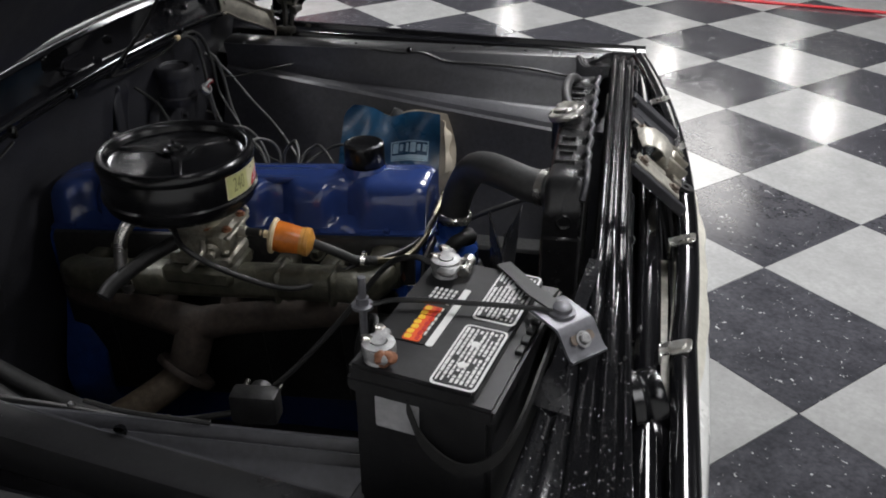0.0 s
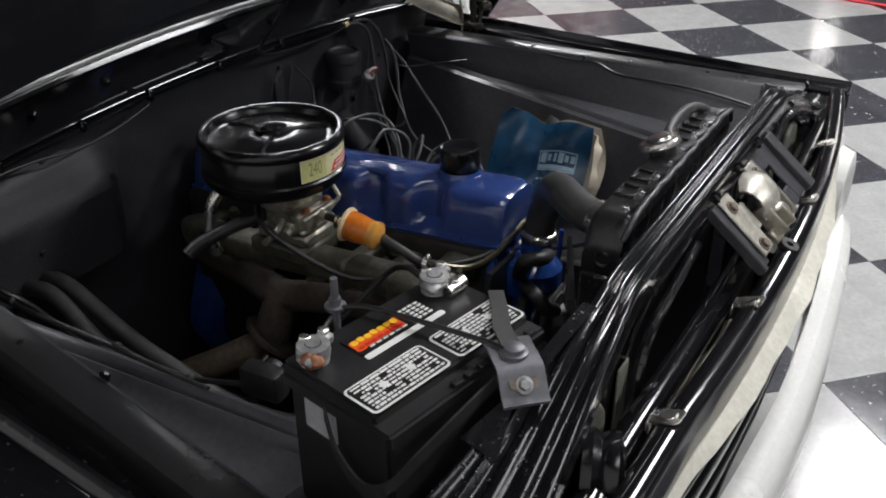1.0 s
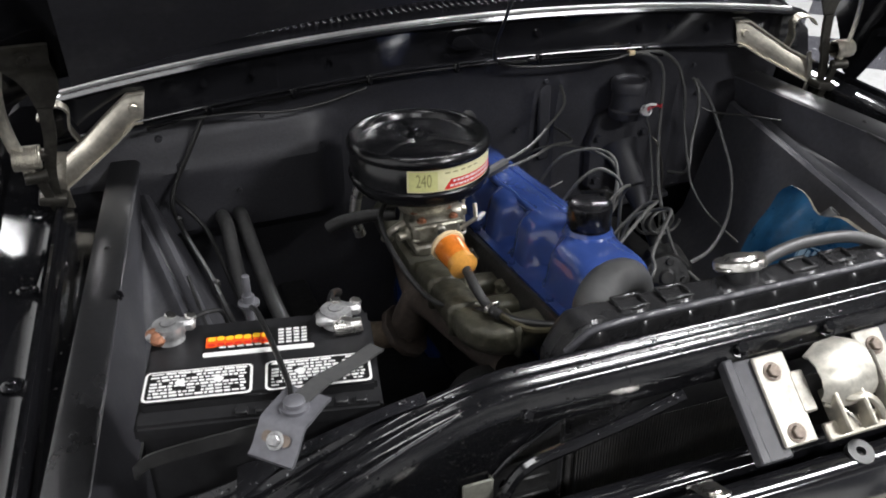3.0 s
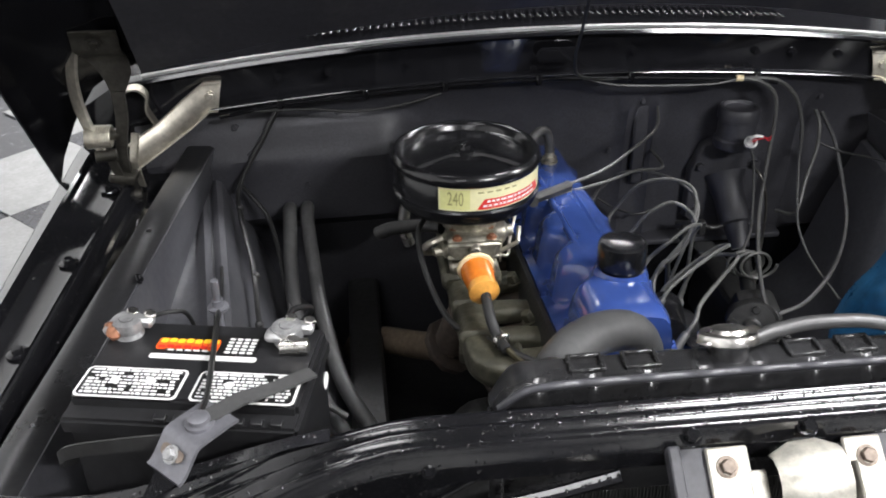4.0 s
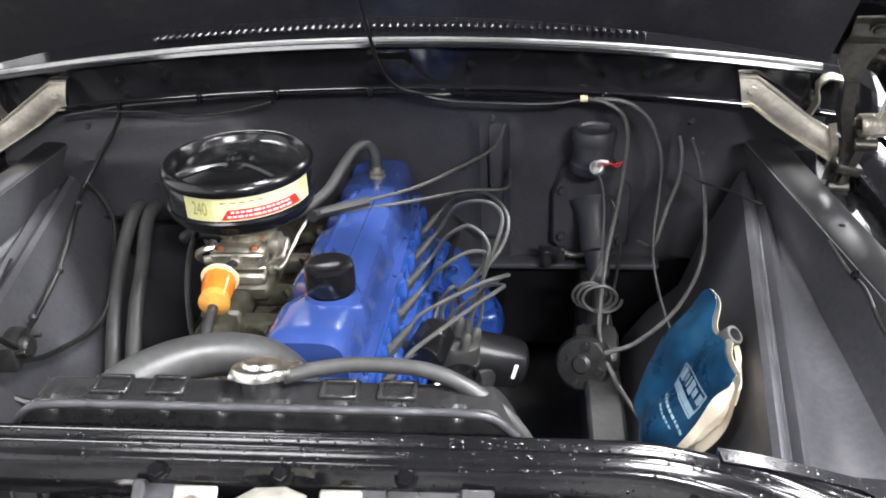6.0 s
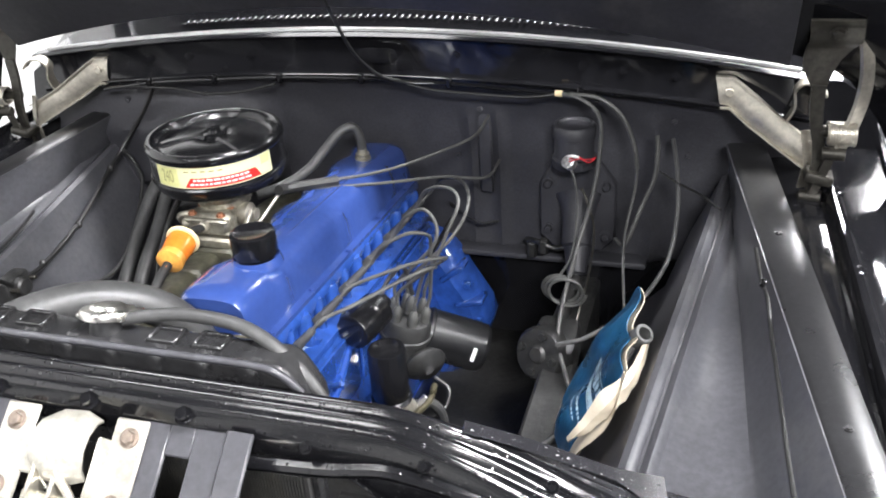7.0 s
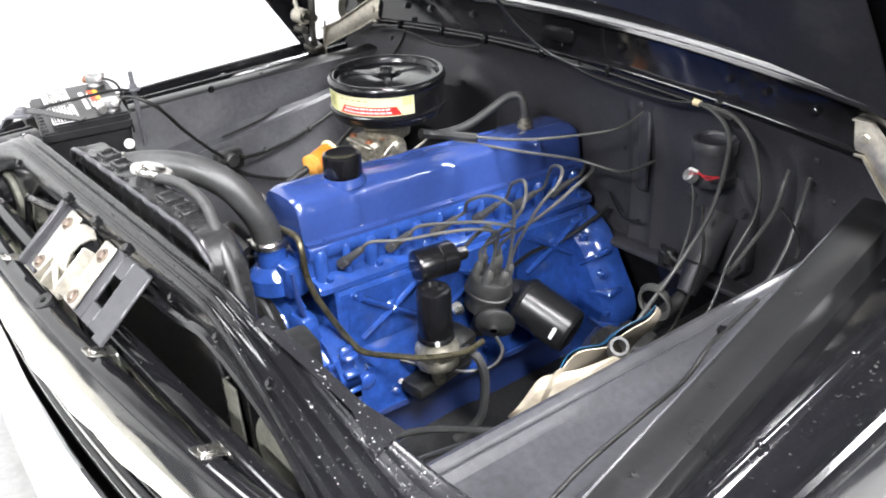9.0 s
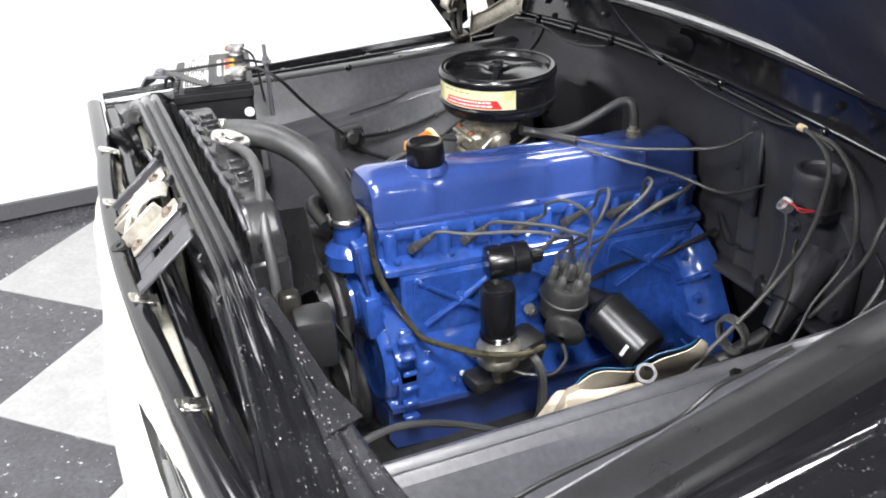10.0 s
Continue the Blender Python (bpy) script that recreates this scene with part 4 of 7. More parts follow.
# valve cover with indented sides
bm = B()
secs = []
YS = [0.272, 0.274, 0.280, 0.292] + [0.31 + 0.69 * k / 60 for k in range(61)] + [1.010, 1.017, 1.02]
for y in YS:
    ends = 0.0
    if y < 0.30:
        ends = (0.30 - y) / 0.028
    elif y > 1.0:
        ends = (y - 1.0) / 0.02
    shrink = 0.016 * ends * ends
    dent = 0.0
    for c in (0.425, 0.555, 0.685, 0.815, 0.945):
        dent = max(dent, max(0.0, 1 - abs(y - c) / 0.046))
    dl = 0.034 * dent * dent * (3 - 2 * dent)
    step = 0.0
    for c in (0.393, 0.640, 0.885):
        step = max(step, max(0.0, 1 - abs(y - c) / 0.02))
    dr = -0.008 * step
    prof = [(-0.122, 0.864), (-0.122, 0.871), (-0.108 + dl * 0.3, 0.873), (-0.106 + dl, 0.885), (-0.102 + dl, 0.915), (-0.097 + dl, 0.935), (-0.088 + dl * 0.95, 0.948), (-0.074 + dl * 0.72, 0.9545), (-0.056 + dl * 0.32, 0.9565), (-0.03, 0.957), (-0.006, 0.956), (0.008, 0.953), (0.016, 0.9475), (0.022 - dr, 0.940), (0.027 - dr, 0.92), (0.031 - dr, 0.885), (0.033, 0.873), (0.046, 0.871), (0.046, 0.864)]
    secs.append([e3(-0.036 + (x + 0.036) * (1 - shrink * 4), y, z - (z - 0.864) * shrink * 6) for x, z in prof])
loft(bm, secs, caps=True)
vc = part("valve_cover", bm, BLUE, eng, "glossy blue pressed-steel valve cover")
bm = B()
for x in (-0.012, -0.060):
    tube(bm, [e3(x, 0.50, 0.947), e3(x, 0.53, 0.9496), e3(x, 0.80, 0.9496), e3(x, 0.83, 0.947)], 0.008, 12, 3)
part("rib", bm, BLUE, vc)
for y in (0.31, 0.46, 0.62, 0.78, 0.94):
    bolt_at(vc, e3(0.041, y, 0.871), (0.2, 0, 1), BLUE, 0.0045, 0.006)
    bolt_at(vc, e3(-0.116, y + 0.03, 0.871), (-0.2, 0, 1), BLUE, 0.006, 0.008)
bm = B()
C = e3(-0.019, 0.403, 0.962)
lathe(bm, [(0.030, -0.004), (0.030, 0.004), (0.036, 0.006), (0.0375, 0.010), (0.0375, 0.040), (0.036, 0.045), (0.031, 0.047), (0.028, 0.0455), (0, 0.045)], Matrix.Translation(C), 36)
part("oil_cap", bm, AIR_BLACK, eng, "glossy black oil filler cap")
bm = B()
lathe(bm, [(0.044, -0.012), (0.042, -0.006), (0.038, 0.004)], Matrix.Translation(C), 36)
part("filler_collar", bm, BLUE, vc)
# breather elbow at the rear of the cover
bm = B()
C = e3(-0.026, 0.892, 0.955)
lathe(bm, [(0.030, -0.012), (0.026, -0.002), (0.015, 0.001), (0.015, 0.004), (0.017, 0.005), (0.017, 0.008), (0.013, 0.009), (0.013, 0.013), (0.015, 0.014), (0.015, 0.017), (0.010, 0.018), (0.010, 0.028)], Matrix.Translation(C), 20)
part("grommet", bm, CAST, vc, "ringed metal grommet")

# head and block
bm = B()
secs = []
for y in (0.272, 0.278, 1.012, 1.02):
    i = 0.004 if y in (0.272, 1.02) else 0
    secs.append([e3(x, y, z) for x, z in ((-0.13 + i, 0.79), (-0.13 + i, 0.855 - i), (-0.122 + i, 0.8635), (0.046 - i, 0.8635), (0.05 - i, 0.855), (0.046 - i, 0.84), (0.038 - i, 0.835), (0.038 - i, 0.80), (0.066 - i, 0.792), (0.072 - i, 0.786), (0.072 - i, 0.775), (-0.13 + i, 0.775))])
loft(bm, secs, ring=True, caps=True)
head = part("cylinder_head", bm, BLUE_WORN, eng, "blue cast cylinder head")
for k in range(13):
    y = 0.293 + 0.0569 * k
    bm = B()
    r = 0.010 if k % 2 else 0.014
    lathe(bm, [(0, -0.004), (r + 0.003, -0.004), (r, 0.008), (r * 0.95, 0.060), (r * 0.7, 0.066), (0, 0.067)], Matrix.Translation(e3(0.046, y, 0.790)), 14)
    part("boss", bm, BLUE_WORN, head)
for k in range(7):
    bolt_at(head, e3(0.058, 0.30 + 0.1138 * k, 0.795), (0.6, 0, 1), BLUE_WORN, 0.008, 0.012)
bm = B()
secs = []
for y in (0.300, 0.306, 0.99, 1.0):
    i = 0.006 if y in (0.300, 1.0) else 0
    secs.append([e3(x, y, z) for x, z in ((-0.14 + i, 0.50), (-0.14 + i, 0.772), (0.072 - i, 0.7725), (0.078 - i, 0.765), (0.078 - i, 0.655), (0.083 - i, 0.638), (0.094 - i, 0.612), (0.106 - i, 0.57), (0.112 - i, 0.535), (0.115 - i, 0.51), (0.12 - i, 0.50))])
loft(bm, secs, ring=True, caps=True)
blk = part("block", bm, BLUE_WORN, eng, "blue cast engine block")
# thin black sheets cover the blue manifold side of head and block
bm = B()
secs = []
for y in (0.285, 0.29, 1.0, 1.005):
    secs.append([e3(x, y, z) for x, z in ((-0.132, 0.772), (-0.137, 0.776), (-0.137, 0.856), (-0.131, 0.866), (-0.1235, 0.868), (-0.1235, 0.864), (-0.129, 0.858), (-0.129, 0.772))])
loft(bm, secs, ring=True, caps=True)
part("oily_flank", bm, GREASE, head, "thin black sheet over the manifold side of the head")
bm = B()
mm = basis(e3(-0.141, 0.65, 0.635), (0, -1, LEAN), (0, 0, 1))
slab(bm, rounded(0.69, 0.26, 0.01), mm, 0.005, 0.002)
part("oily_flank", bm, GREASE, blk, "thin black sheet over the manifold side of the block")
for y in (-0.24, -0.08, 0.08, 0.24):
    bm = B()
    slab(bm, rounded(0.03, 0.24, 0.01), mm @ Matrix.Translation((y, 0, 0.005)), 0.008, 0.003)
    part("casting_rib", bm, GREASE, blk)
# pushrod cover with pressed crosses
for y0, y1 in ((0.315, 0.52), (0.53, 0.75), (0.76, 0.98)):
    bm = B()
    cz = 0.706
    mm = basis(e3(0.079, (y0 + y1) / 2, cz), (0, 1, -LEAN), (0, 0, 1))
    slab(bm, rounded(y1 - y0 - 0.006, 0.128, 0.012), mm, 0.006, 0.002)
    L, H = (y1 - y0) / 2 - 0.03, 0.045
    for a in (-1, 1):
        p, q = mm @ Vector((-L, -H * a, 0.006)), mm @ Vector((L, H * a, 0.006))
        tube(bm, [p, (p + q) / 2 + Vector((0.003, 0, 0)), q], 0.007, 8, 4)
    lathe(bm, [(0.02, 0.004), (0.016, 0.010), (0.009, 0.012), (0, 0.012)], mm, 16)
    pc = part("side_cover", bm, BLUE_WORN, eng, "blue pressed side cover with embossed crosses")
    bolt_at(pc, mm @ Vector((0, 0, 0.012)), (1, 0, 0), BLUE_WORN, 0.008, 0.008)
    for a in (-1, 1):
        bolt_at(pc, mm @ Vector((a * (L + 0.012), 0.052, 0.006)), (1, 0, 0), BLUE_WORN, 0.006, 0.006)
for k in range(5):
    bm = B()
    p = e3(0.104, 0.33 + 0.13 * k, 0.575)
    lathe(bm, [(0.0, -0.01), (0.02, -0.01), (0.018, 0.006), (0.013, 0.01), (0, 0.011)], frame_at(p, p + Vector((1, 0, 0))), 16)
    part("core_plug", bm, BLUE_WORN, blk)
for y, z in ((0.30, 0.54), (0.39, 0.53), (0.34, 0.60), (0.55, 0.54), (0.64, 0.53), (0.50, 0.61)):
    bolt_at(blk, e3(0.097 + 0.22 * (0.61 - z), y, z), (1, 0, 0.2), BLUE_WORN, 0.007, 0.009)
bm = B()
lathe(bm, [(0, 0), (0.006, 0.0), (0.006, 0.003), (0, 0.004)], frame_at(e3(0.111, 0.405, 0.545), e3(0.3, 0.405, 0.56)), 14)
part("paint_mark", bm, PRINT_WHITE, blk, "white paint spot")
# timing cover
bm = B()
mm = basis((0.012, 0.302, 0.572), (1, 0, 0), (0, 0, 1))
out = [((0.118 + 0.006 * math.cos(10 * a)) * math.cos(a), (0.125 + 0.006 * math.cos(10 * a)) * math.sin(a)) for a in [2 * math.pi * k / 28 for k in range(60)]]
slab(bm, out, mm, 0.042, 0.006)
lathe(bm, [(0.105, 0.036), (0.102, 0.052), (0.094, 0.060), (0.086, 0.058), (0.06, 0.060), (0.03, 0.060)], mm, 32)
tc = part("timing_cover", bm, BLUE_WORN, eng, "blue timing cover ringed with bolts")
for k in range(10):
    a = 2 * math.pi * k / 10
    bolt_at(tc, mm @ Vector((0.111 * math.cos(a), 0.118 * math.sin(a), 0.042)), (0, -1, 0), BLUE_WORN, 0.007, 0.012)
bm = B()
for k in range(6):
    box(bm, (0.118, 0.285, 0.475 + 0.037 * k), (0.03, 0.034, 0.013), (0, 0, 0), 0.004)
box(bm, (0.112, 0.285, 0.565), (0.014, 0.03, 0.23), (0, 0, 0), 0.005)
part("rib", bm, BLUE_WORN, tc)
# oil pan
bm = B()
secs = []
for y, d in ((0.245, 0.10), (0.26, 0.13), (0.6, 0.14), (0.66, 0.24), (0.97, 0.25), (0.99, 0.2)):
    secs.append([e3(x, y, z) for x, z in ((-0.12, 0.502), (0.122, 0.502), (0.122, 0.49), (0.10, 0.485), (0.085, 0.5 - d), (-0.085, 0.5 - d), (-0.10, 0.485), (-0.12, 0.49))])
loft(bm, secs, ring=True, caps=True)
part("oil_pan", bm, BLUE, eng, "blue pressed oil pan")
# bell housing
bm = B()
secs = []
for y, sc in ((0.935, 0.86), (0.95, 0.94), (0.965, 1.0), (1.0, 1.02), (1.012, 1.02)):
    secs.append([Vector((-0.02 + sc * 0.225 * math.cos(a) * (1 + 0.06 * math.cos(6 * a)) * (1.0 if math.cos(a) > 0 else 0.68), y, 0.50 + sc * 0.225 * math.sin(a))) for a in [2 * math.pi * k / 36 for k in range(36)]])
loft(bm, secs, ring=True, caps=True)
bell = part("bell_housing", bm, BLUE_WORN, eng, "blue flared bell housing")
for k in range(5):
    bm = B()
    a = radians(-10 + 24 * k)
    c = Vector((-0.02 + 0.2 * math.cos(a), 0.955, 0.50 + 0.2 * math.sin(a)))
    box(bm, c, (0.07, 0.05, 0.014), (0, -math.degrees(a), 0), 0.004)
    part("web", bm, BLUE_WORN, bell)
for k in range(4):
    a = radians(0 + 26 * k)
    bolt_at(bell, (-0.02 + 0.212 * math.cos(a), 0.948, 0.50 + 0.212 * math.sin(a)), (0, -1, 0), BLUE_WORN, 0.009, 0.012)

# distributor
DB = Vector((0.125, 0.622, 0.62))
DT = Vector((0.152, 0.636, 0.742))
bm = B()
d = (DT - DB).normalized()
lathe(bm, [(0.018, -0.06), (0.018, -0.01), (0.03, 0.0), (0.044, 0.012), (0.045, 0.045), (0.042, 0.05)], frame_at(DB, DT), 24)
dist = part("distributor", bm, GREASE, eng, "black distributor with a dark cap")
bm = B()
lathe(bm, [(0.047, 0.046), (0.051, 0.049), (0.051, 0.056), (0.048, 0.058), (0.047, 0.080), (0.043, 0.089), (0.02, 0.093), (0, 0.093)], frame_at(DB, DT), 28)
part("cap", bm, RUBBER, dist, "dark grey distributor cap")
fm = frame_at(DB, DT)
TOWERS = [fm @ Vector((0.033 * math.cos(radians(60 * k + 15)), 0.033 * math.sin(radians(60 * k + 15)), 0.086)) for k in range(6)] + [fm @ Vector((0, 0, 0.1))]
for p in TOWERS:
    bm = B()
    lathe(bm, [(0.0105, 0), (0.0088, 0.010), (0.0098, 0.012), (0.0085, 0.030), (0.0045, 0.037), (0, 0.037)], frame_at(p, p + d), 14)
    part("tower", bm, WIRE_GREY, dist)
bm = B()
vb = DB + Vector((0.045, -0.005, 0.005))
lathe(bm, [(0.012, 0), (0.036, 0.008), (0.042, 0.016), (0.042, 0.020), (0.034, 0.028), (0.014, 0.034), (0.008, 0.04)], frame_at(vb, vb + Vector((0.6, -0.7, -0.25))), 26)
part("vacuum_canister", bm, GREASE, dist, "round black vacuum advance canister")
bm = B()
ck = DB + Vector((-0.02, -0.05, 0.01))
rod(bm, ck, ck + Vector((0.008, -0.012, 0.018)), 0.012)
part("clip", bm, BRIGHT, dist)

# oil filter
bm = B()
OA, OB = Vector((0.140, 0.722, 0.612)), Vector((0.280, 0.765, 0.550))
lathe(bm, [(0.02, -0.05), (0.038, -0.01), (0.050, 0.0), (0.053, 0.004), (0.054, 0.009), (0.052, 0.012), (0.052, 0.112), (0.0505, 0.124), (0.046, 0.132), (0.034, 0.135), (0, 0.136)], frame_at(OA, OB), 22)
of = part("oil_filter", bm, FILTER_BLACK, eng, "black spin-on oil filter canister", angle=20)
bm = B()
mo = frame_at(OA, OB)
slab(bm, rounded(0.008, 0.03, 0.002), mo @ Matrix.Rotation(radians(118), 4, "Z") @ Matrix.Translation((0.0512, 0, 0.103)) @ Matrix.Rotation(radians(90), 4, "Y"), 0.0012)
part("label", bm, PRINT_WHITE, of, "small white label")

# fuel pump with its tall black canister
FP = Vector((0.165, 0.462, 0.592))
bm = B()
lathe(bm, [(0.014, -0.055), (0.015, -0.02), (0.03, -0.018), (0.043, -0.008), (0.046, 0.0), (0.046, 0.010), (0.043, 0.014), (0.045, 0.018), (0.045, 0.030), (0.036, 0.040), (0.033, 0.052)], Matrix.Translation(FP), 12)
fp = part("fuel_pump", bm, CAST, eng, "grey cast fuel pump with a tall black canister")
bm = B()
lathe(bm, [(0.034, 0.050), (0.037, 0.053), (0.034, 0.056), (0.037, 0.060), (0.034, 0.063), (0.0345, 0.070), (0.0345, 0.158), (0.032, 0.163), (0.026, 0.164), (0.022, 0.155), (0, 0.155)], Matrix.Translation(FP), 28)
part("canister", bm, AIR_BLACK, fp, "glossy black fuel canister")
bm = B()
box(bm, FP + Vector((-0.035, 0.055, -0.025)), (0.07, 0.12, 0.075), (0, 10, 14), 0.016, 2)
box(bm, FP + Vector((-0.03, 0.02, -0.06)), (0.06, 0.16, 0.03), (0, 0, 8), 0.010, 2)
part("arm_housing", bm, GREASE, fp)
for k in range(6):
    a = radians(60 * k + 20)
    bolt_at(fp, FP + Vector((0.04 * math.cos(a), 0.04 * math.sin(a), 0.018)), (0, 0, 1), CAST, 0.005, 0.006)
bm = B()
rod(bm, FP + Vector((0.035, 0.03, 0.012)), FP + Vector((0.05, 0.045, 0.03)), 0.008)
part("fitting", bm, BRIGHT, fp)

# ignition coil on the side of the head
bm = B()
CA, CB = Vector((0.100, 0.470, 0.772)), Vector((0.120, 0.570, 0.774))
lathe(bm, [(0, -0.002), (0.024, -0.002), (0.032, 0.001), (0.034, 0.006), (0.034, 0.05), (0.032, 0.052), (0.034, 0.054), (0.034, 0.082), (0.028, 0.088), (0.016, 0.092), (0.014, 0.112), (0.010, 0.116), (0, 0.116)], frame_at(CA, CB), 28)
coil_ob = part("ignition_coil", bm, AIR_BLACK, eng, "glossy black ignition coil lying along the head")
bm = B()
box(bm, (0.078, 0.515, 0.765), (0.04, 0.03, 0.03), (0, 0, 10), 0.006)
part("mount", bm, GREASE, coil_ob)

# intake manifold, carburettor, exhaust
bm = B()
box_tube(bm, [(-0.120, 0.335, 0.828), (-0.165, 0.333, 0.826), (-0.205, 0.338, 0.824), (-0.230, 0.362, 0.824), (-0.236, 0.41, 0.826), (-0.238, 0.64, 0.812), (-0.232, 0.86, 0.792), (-0.205, 0.92, 0.78)], 0.062, 0.054, 6)
im = part("intake_manifold", bm, OLIVE, eng, "dark olive cast intake manifold")
bm = B()
box(bm, (-0.226, 0.64, 0.836), (0.105, 0.13, 0.035), (0, 0, 0), 0.008)
part("carburettor_pad", bm, OLIVE, im)
for y in (0.40, 0.50):
    bm = B()
    box(bm, (-0.236, y, 0.826 - 0.06 * (y - 0.41)), (0.070, 0.014, 0.062), (0, 0, 0), 0.006)
    part("casting_band", bm, OLIVE, im)
bm = B()
box(bm, (-0.185, 0.335, 0.826), (0.014, 0.070, 0.060), (0, 0, 0), 0.006)
part("casting_band", bm, OLIVE, im)
for y in (0.43, 0.52, 0.63, 0.76, 0.90):
    bm = B()
    box_tube(bm, [e3(-0.11, y, 0.818), e3(-0.16, y, 0.824), e3(-0.215, y + 0.005, 0.822)], 0.042, 0.034, 4)
    part("runner", bm, OLIVE, im)
for y in (0.43, 0.57, 0.70, 0.83):
    bolt_at(im, e3(-0.145, y + 0.034, 0.838), (-0.5, 0, 1), OLIVE, 0.010, 0.018)
bm = B()
tube(bm, [(-0.19, 0.34, 0.755), (-0.205, 0.42, 0.745), (-0.22, 0.6, 0.72), (-0.225, 0.68, 0.70)], [0.024, 0.026, 0.03, 0.034], 12, 5)
tube(bm, [(-0.19, 0.94, 0.72), (-0.205, 0.86, 0.72), (-0.22, 0.75, 0.71), (-0.225, 0.68, 0.70)], [0.024, 0.026, 0.03, 0.034], 12, 5)
tube(bm, [(-0.225, 0.68, 0.70), (-0.24, 0.69, 0.66), (-0.25, 0.70, 0.62)], 0.036, 14, 4)
xm = part("exhaust_manifold", bm, RUST, eng, "rusty cast exhaust manifold")
for y in (0.37, 0.50, 0.62, 0.75, 0.88):
    bm = B()
    tube(bm, [e3(-0.12, y, 0.80), e3(-0.17, y, 0.785), e3(-0.205, y, 0.755)], 0.02, 10, 4)
    part("branch", bm, RUST, xm)
bm = B()
lathe(bm, [(0.03, 0), (0.058, 0), (0.06, 0.004), (0.058, 0.014), (0.03, 0.016)], frame_at((-0.25, 0.70, 0.615), (-0.27, 0.715, 0.59)), 10)
part("flange", bm, RUST, xm)
bm = B()
tube(bm, [(-0.252, 0.70, 0.62), (-0.275, 0.725, 0.595), (-0.325, 0.775, 0.57), (-0.38, 0.84, 0.54), (-0.43, 0.91, 0.49), (-0.45, 1.0, 0.40)], 0.029, 14, 5)
part("exhaust_pipe", bm, PIPE, eng, "brown weathered exhaust pipe")
bm = B()
slab(bm, rounded(0.075, 0.05, 0.016), basis((-0.118, 0.322, 0.80), (0.2, -0.35, -0.9), (0.9, 0.3, 0.1)), 0.012, 0.003)
fl = part("end_flange", bm, RUST_RED, eng, "rusty red-brown exhaust end flange")
for d_ in (-0.024, 0.024):
    bolt_at(fl, Vector((-0.124, 0.318, 0.80)) + Vector((0.2, -0.35, -0.9)).normalized() * d_, (-0.6, -0.7, 0.3), RUST_RED, 0.008, 0.010)
bm = B()
box(bm, (-0.222, 0.635, 0.862), (0.085, 0.115, 0.022), (0, 0, 0), 0.005)
box(bm, (-0.222, 0.635, 0.895), (0.075, 0.085, 0.05), (0, 0, 0), 0.008)
box(bm, (-0.222, 0.600, 0.90), (0.09, 0.045, 0.045), (0, 0, 0), 0.010)
lathe(bm, [(0.05, 0), (0.052, 0.006), (0.05, 0.035), (0.046, 0.038)], Matrix.Translation((-0.222, 0.655, 0.917)), 24)
cb = part("carburettor", bm, CAST, eng, "weathered cast-metal carburettor")
bm = B()
rod(bm, (-0.222, 0.585, 0.905), (-0.222, 0.560, 0.905), 0.010)
part("inlet_nut", bm, HINGE, cb)
bm = B()
rod(bm, (-0.18, 0.60, 0.88), (-0.145, 0.59, 0.905), 0.004)
rod(bm, (-0.145, 0.59, 0.905), (-0.14, 0.61, 0.925), 0.004)
part("linkage", bm, HINGE, cb)
bm = B()
tube(bm, [(-0.275, 0.62, 0.905), (-0.30, 0.61, 0.90), (-0.31, 0.63, 0.875), (-0.29, 0.65, 0.86)], 0.006, 8, 4)
part("linkage", bm, HINGE, cb)
for x, y in ((-0.252, 0.583), (-0.192, 0.583), (-0.252, 0.62), (-0.192, 0.62)):
    bolt_at(cb, (x, y, 0.922), (0, 0, 1), COPPER, 0.006, 0.006)
bm = B()
lathe(bm, [(0.0, 0), (0.020, 0.0), (0.022, 0.004), (0.021, 0.020), (0.012, 0.026), (0.011, 0.034), (0, 0.034)], frame_at((-0.182, 0.640, 0.902), (-0.14, 0.640, 0.902)), 16)
part("choke_housing", bm, HINGE, cb, "round zinc choke housing")
bm = B()
lathe(bm, [(0.0, 0), (0.016, 0.0), (0.016, 0.012), (0.009, 0.016), (0.008, 0.030), (0, 0.030)], frame_at((-0.262, 0.610, 0.890), (-0.30, 0.600, 0.886)), 14)
part("dashpot", bm, CAST, cb)
for y, z in ((0.585, 0.884), (0.578, 0.912)):
    bm = B()
    box(bm, (-0.222, y, z), (0.094, 0.012, 0.008), (0, 0, 0), 0.003)
    part("bowl_rib", bm, CAST, cb)
bm = B()
tube(bm, [(-0.180, 0.620, 0.872), (-0.160, 0.610, 0.868), (-0.150, 0.640, 0.880), (-0.135, 0.680, 0.905), (-0.118, 0.70, 0.93)], 0.0032, 6, 5)
part("throttle_rod", bm, HINGE, cb, "thin zinc throttle rod")
bm = B()
slab(bm, rounded(0.040, 0.018, 0.006), basis((-0.172, 0.612, 0.876), (0.2, 0.9, 0.4), (0, -0.4, 0.9)), 0.003)
part("lever", bm, HINGE, cb)
bm = B()
tube(bm, [(-0.27, 0.67, 0.90), (-0.31, 0.70, 0.89), (-0.36, 0.74, 0.865), (-0.385, 0.75, 0.85)], 0.013, 10, 4)
part("choke_pipe", bm, GREASE, cb)
bm = B()
tube(bm, [(-0.30, 0.72, 0.96), (-0.325, 0.735, 0.93), (-0.335, 0.74, 0.87), (-0.325, 0.74, 0.83)], 0.011, 10, 5)
part("heat_tube", bm, BRIGHT, cb, "dull metal heat tube")
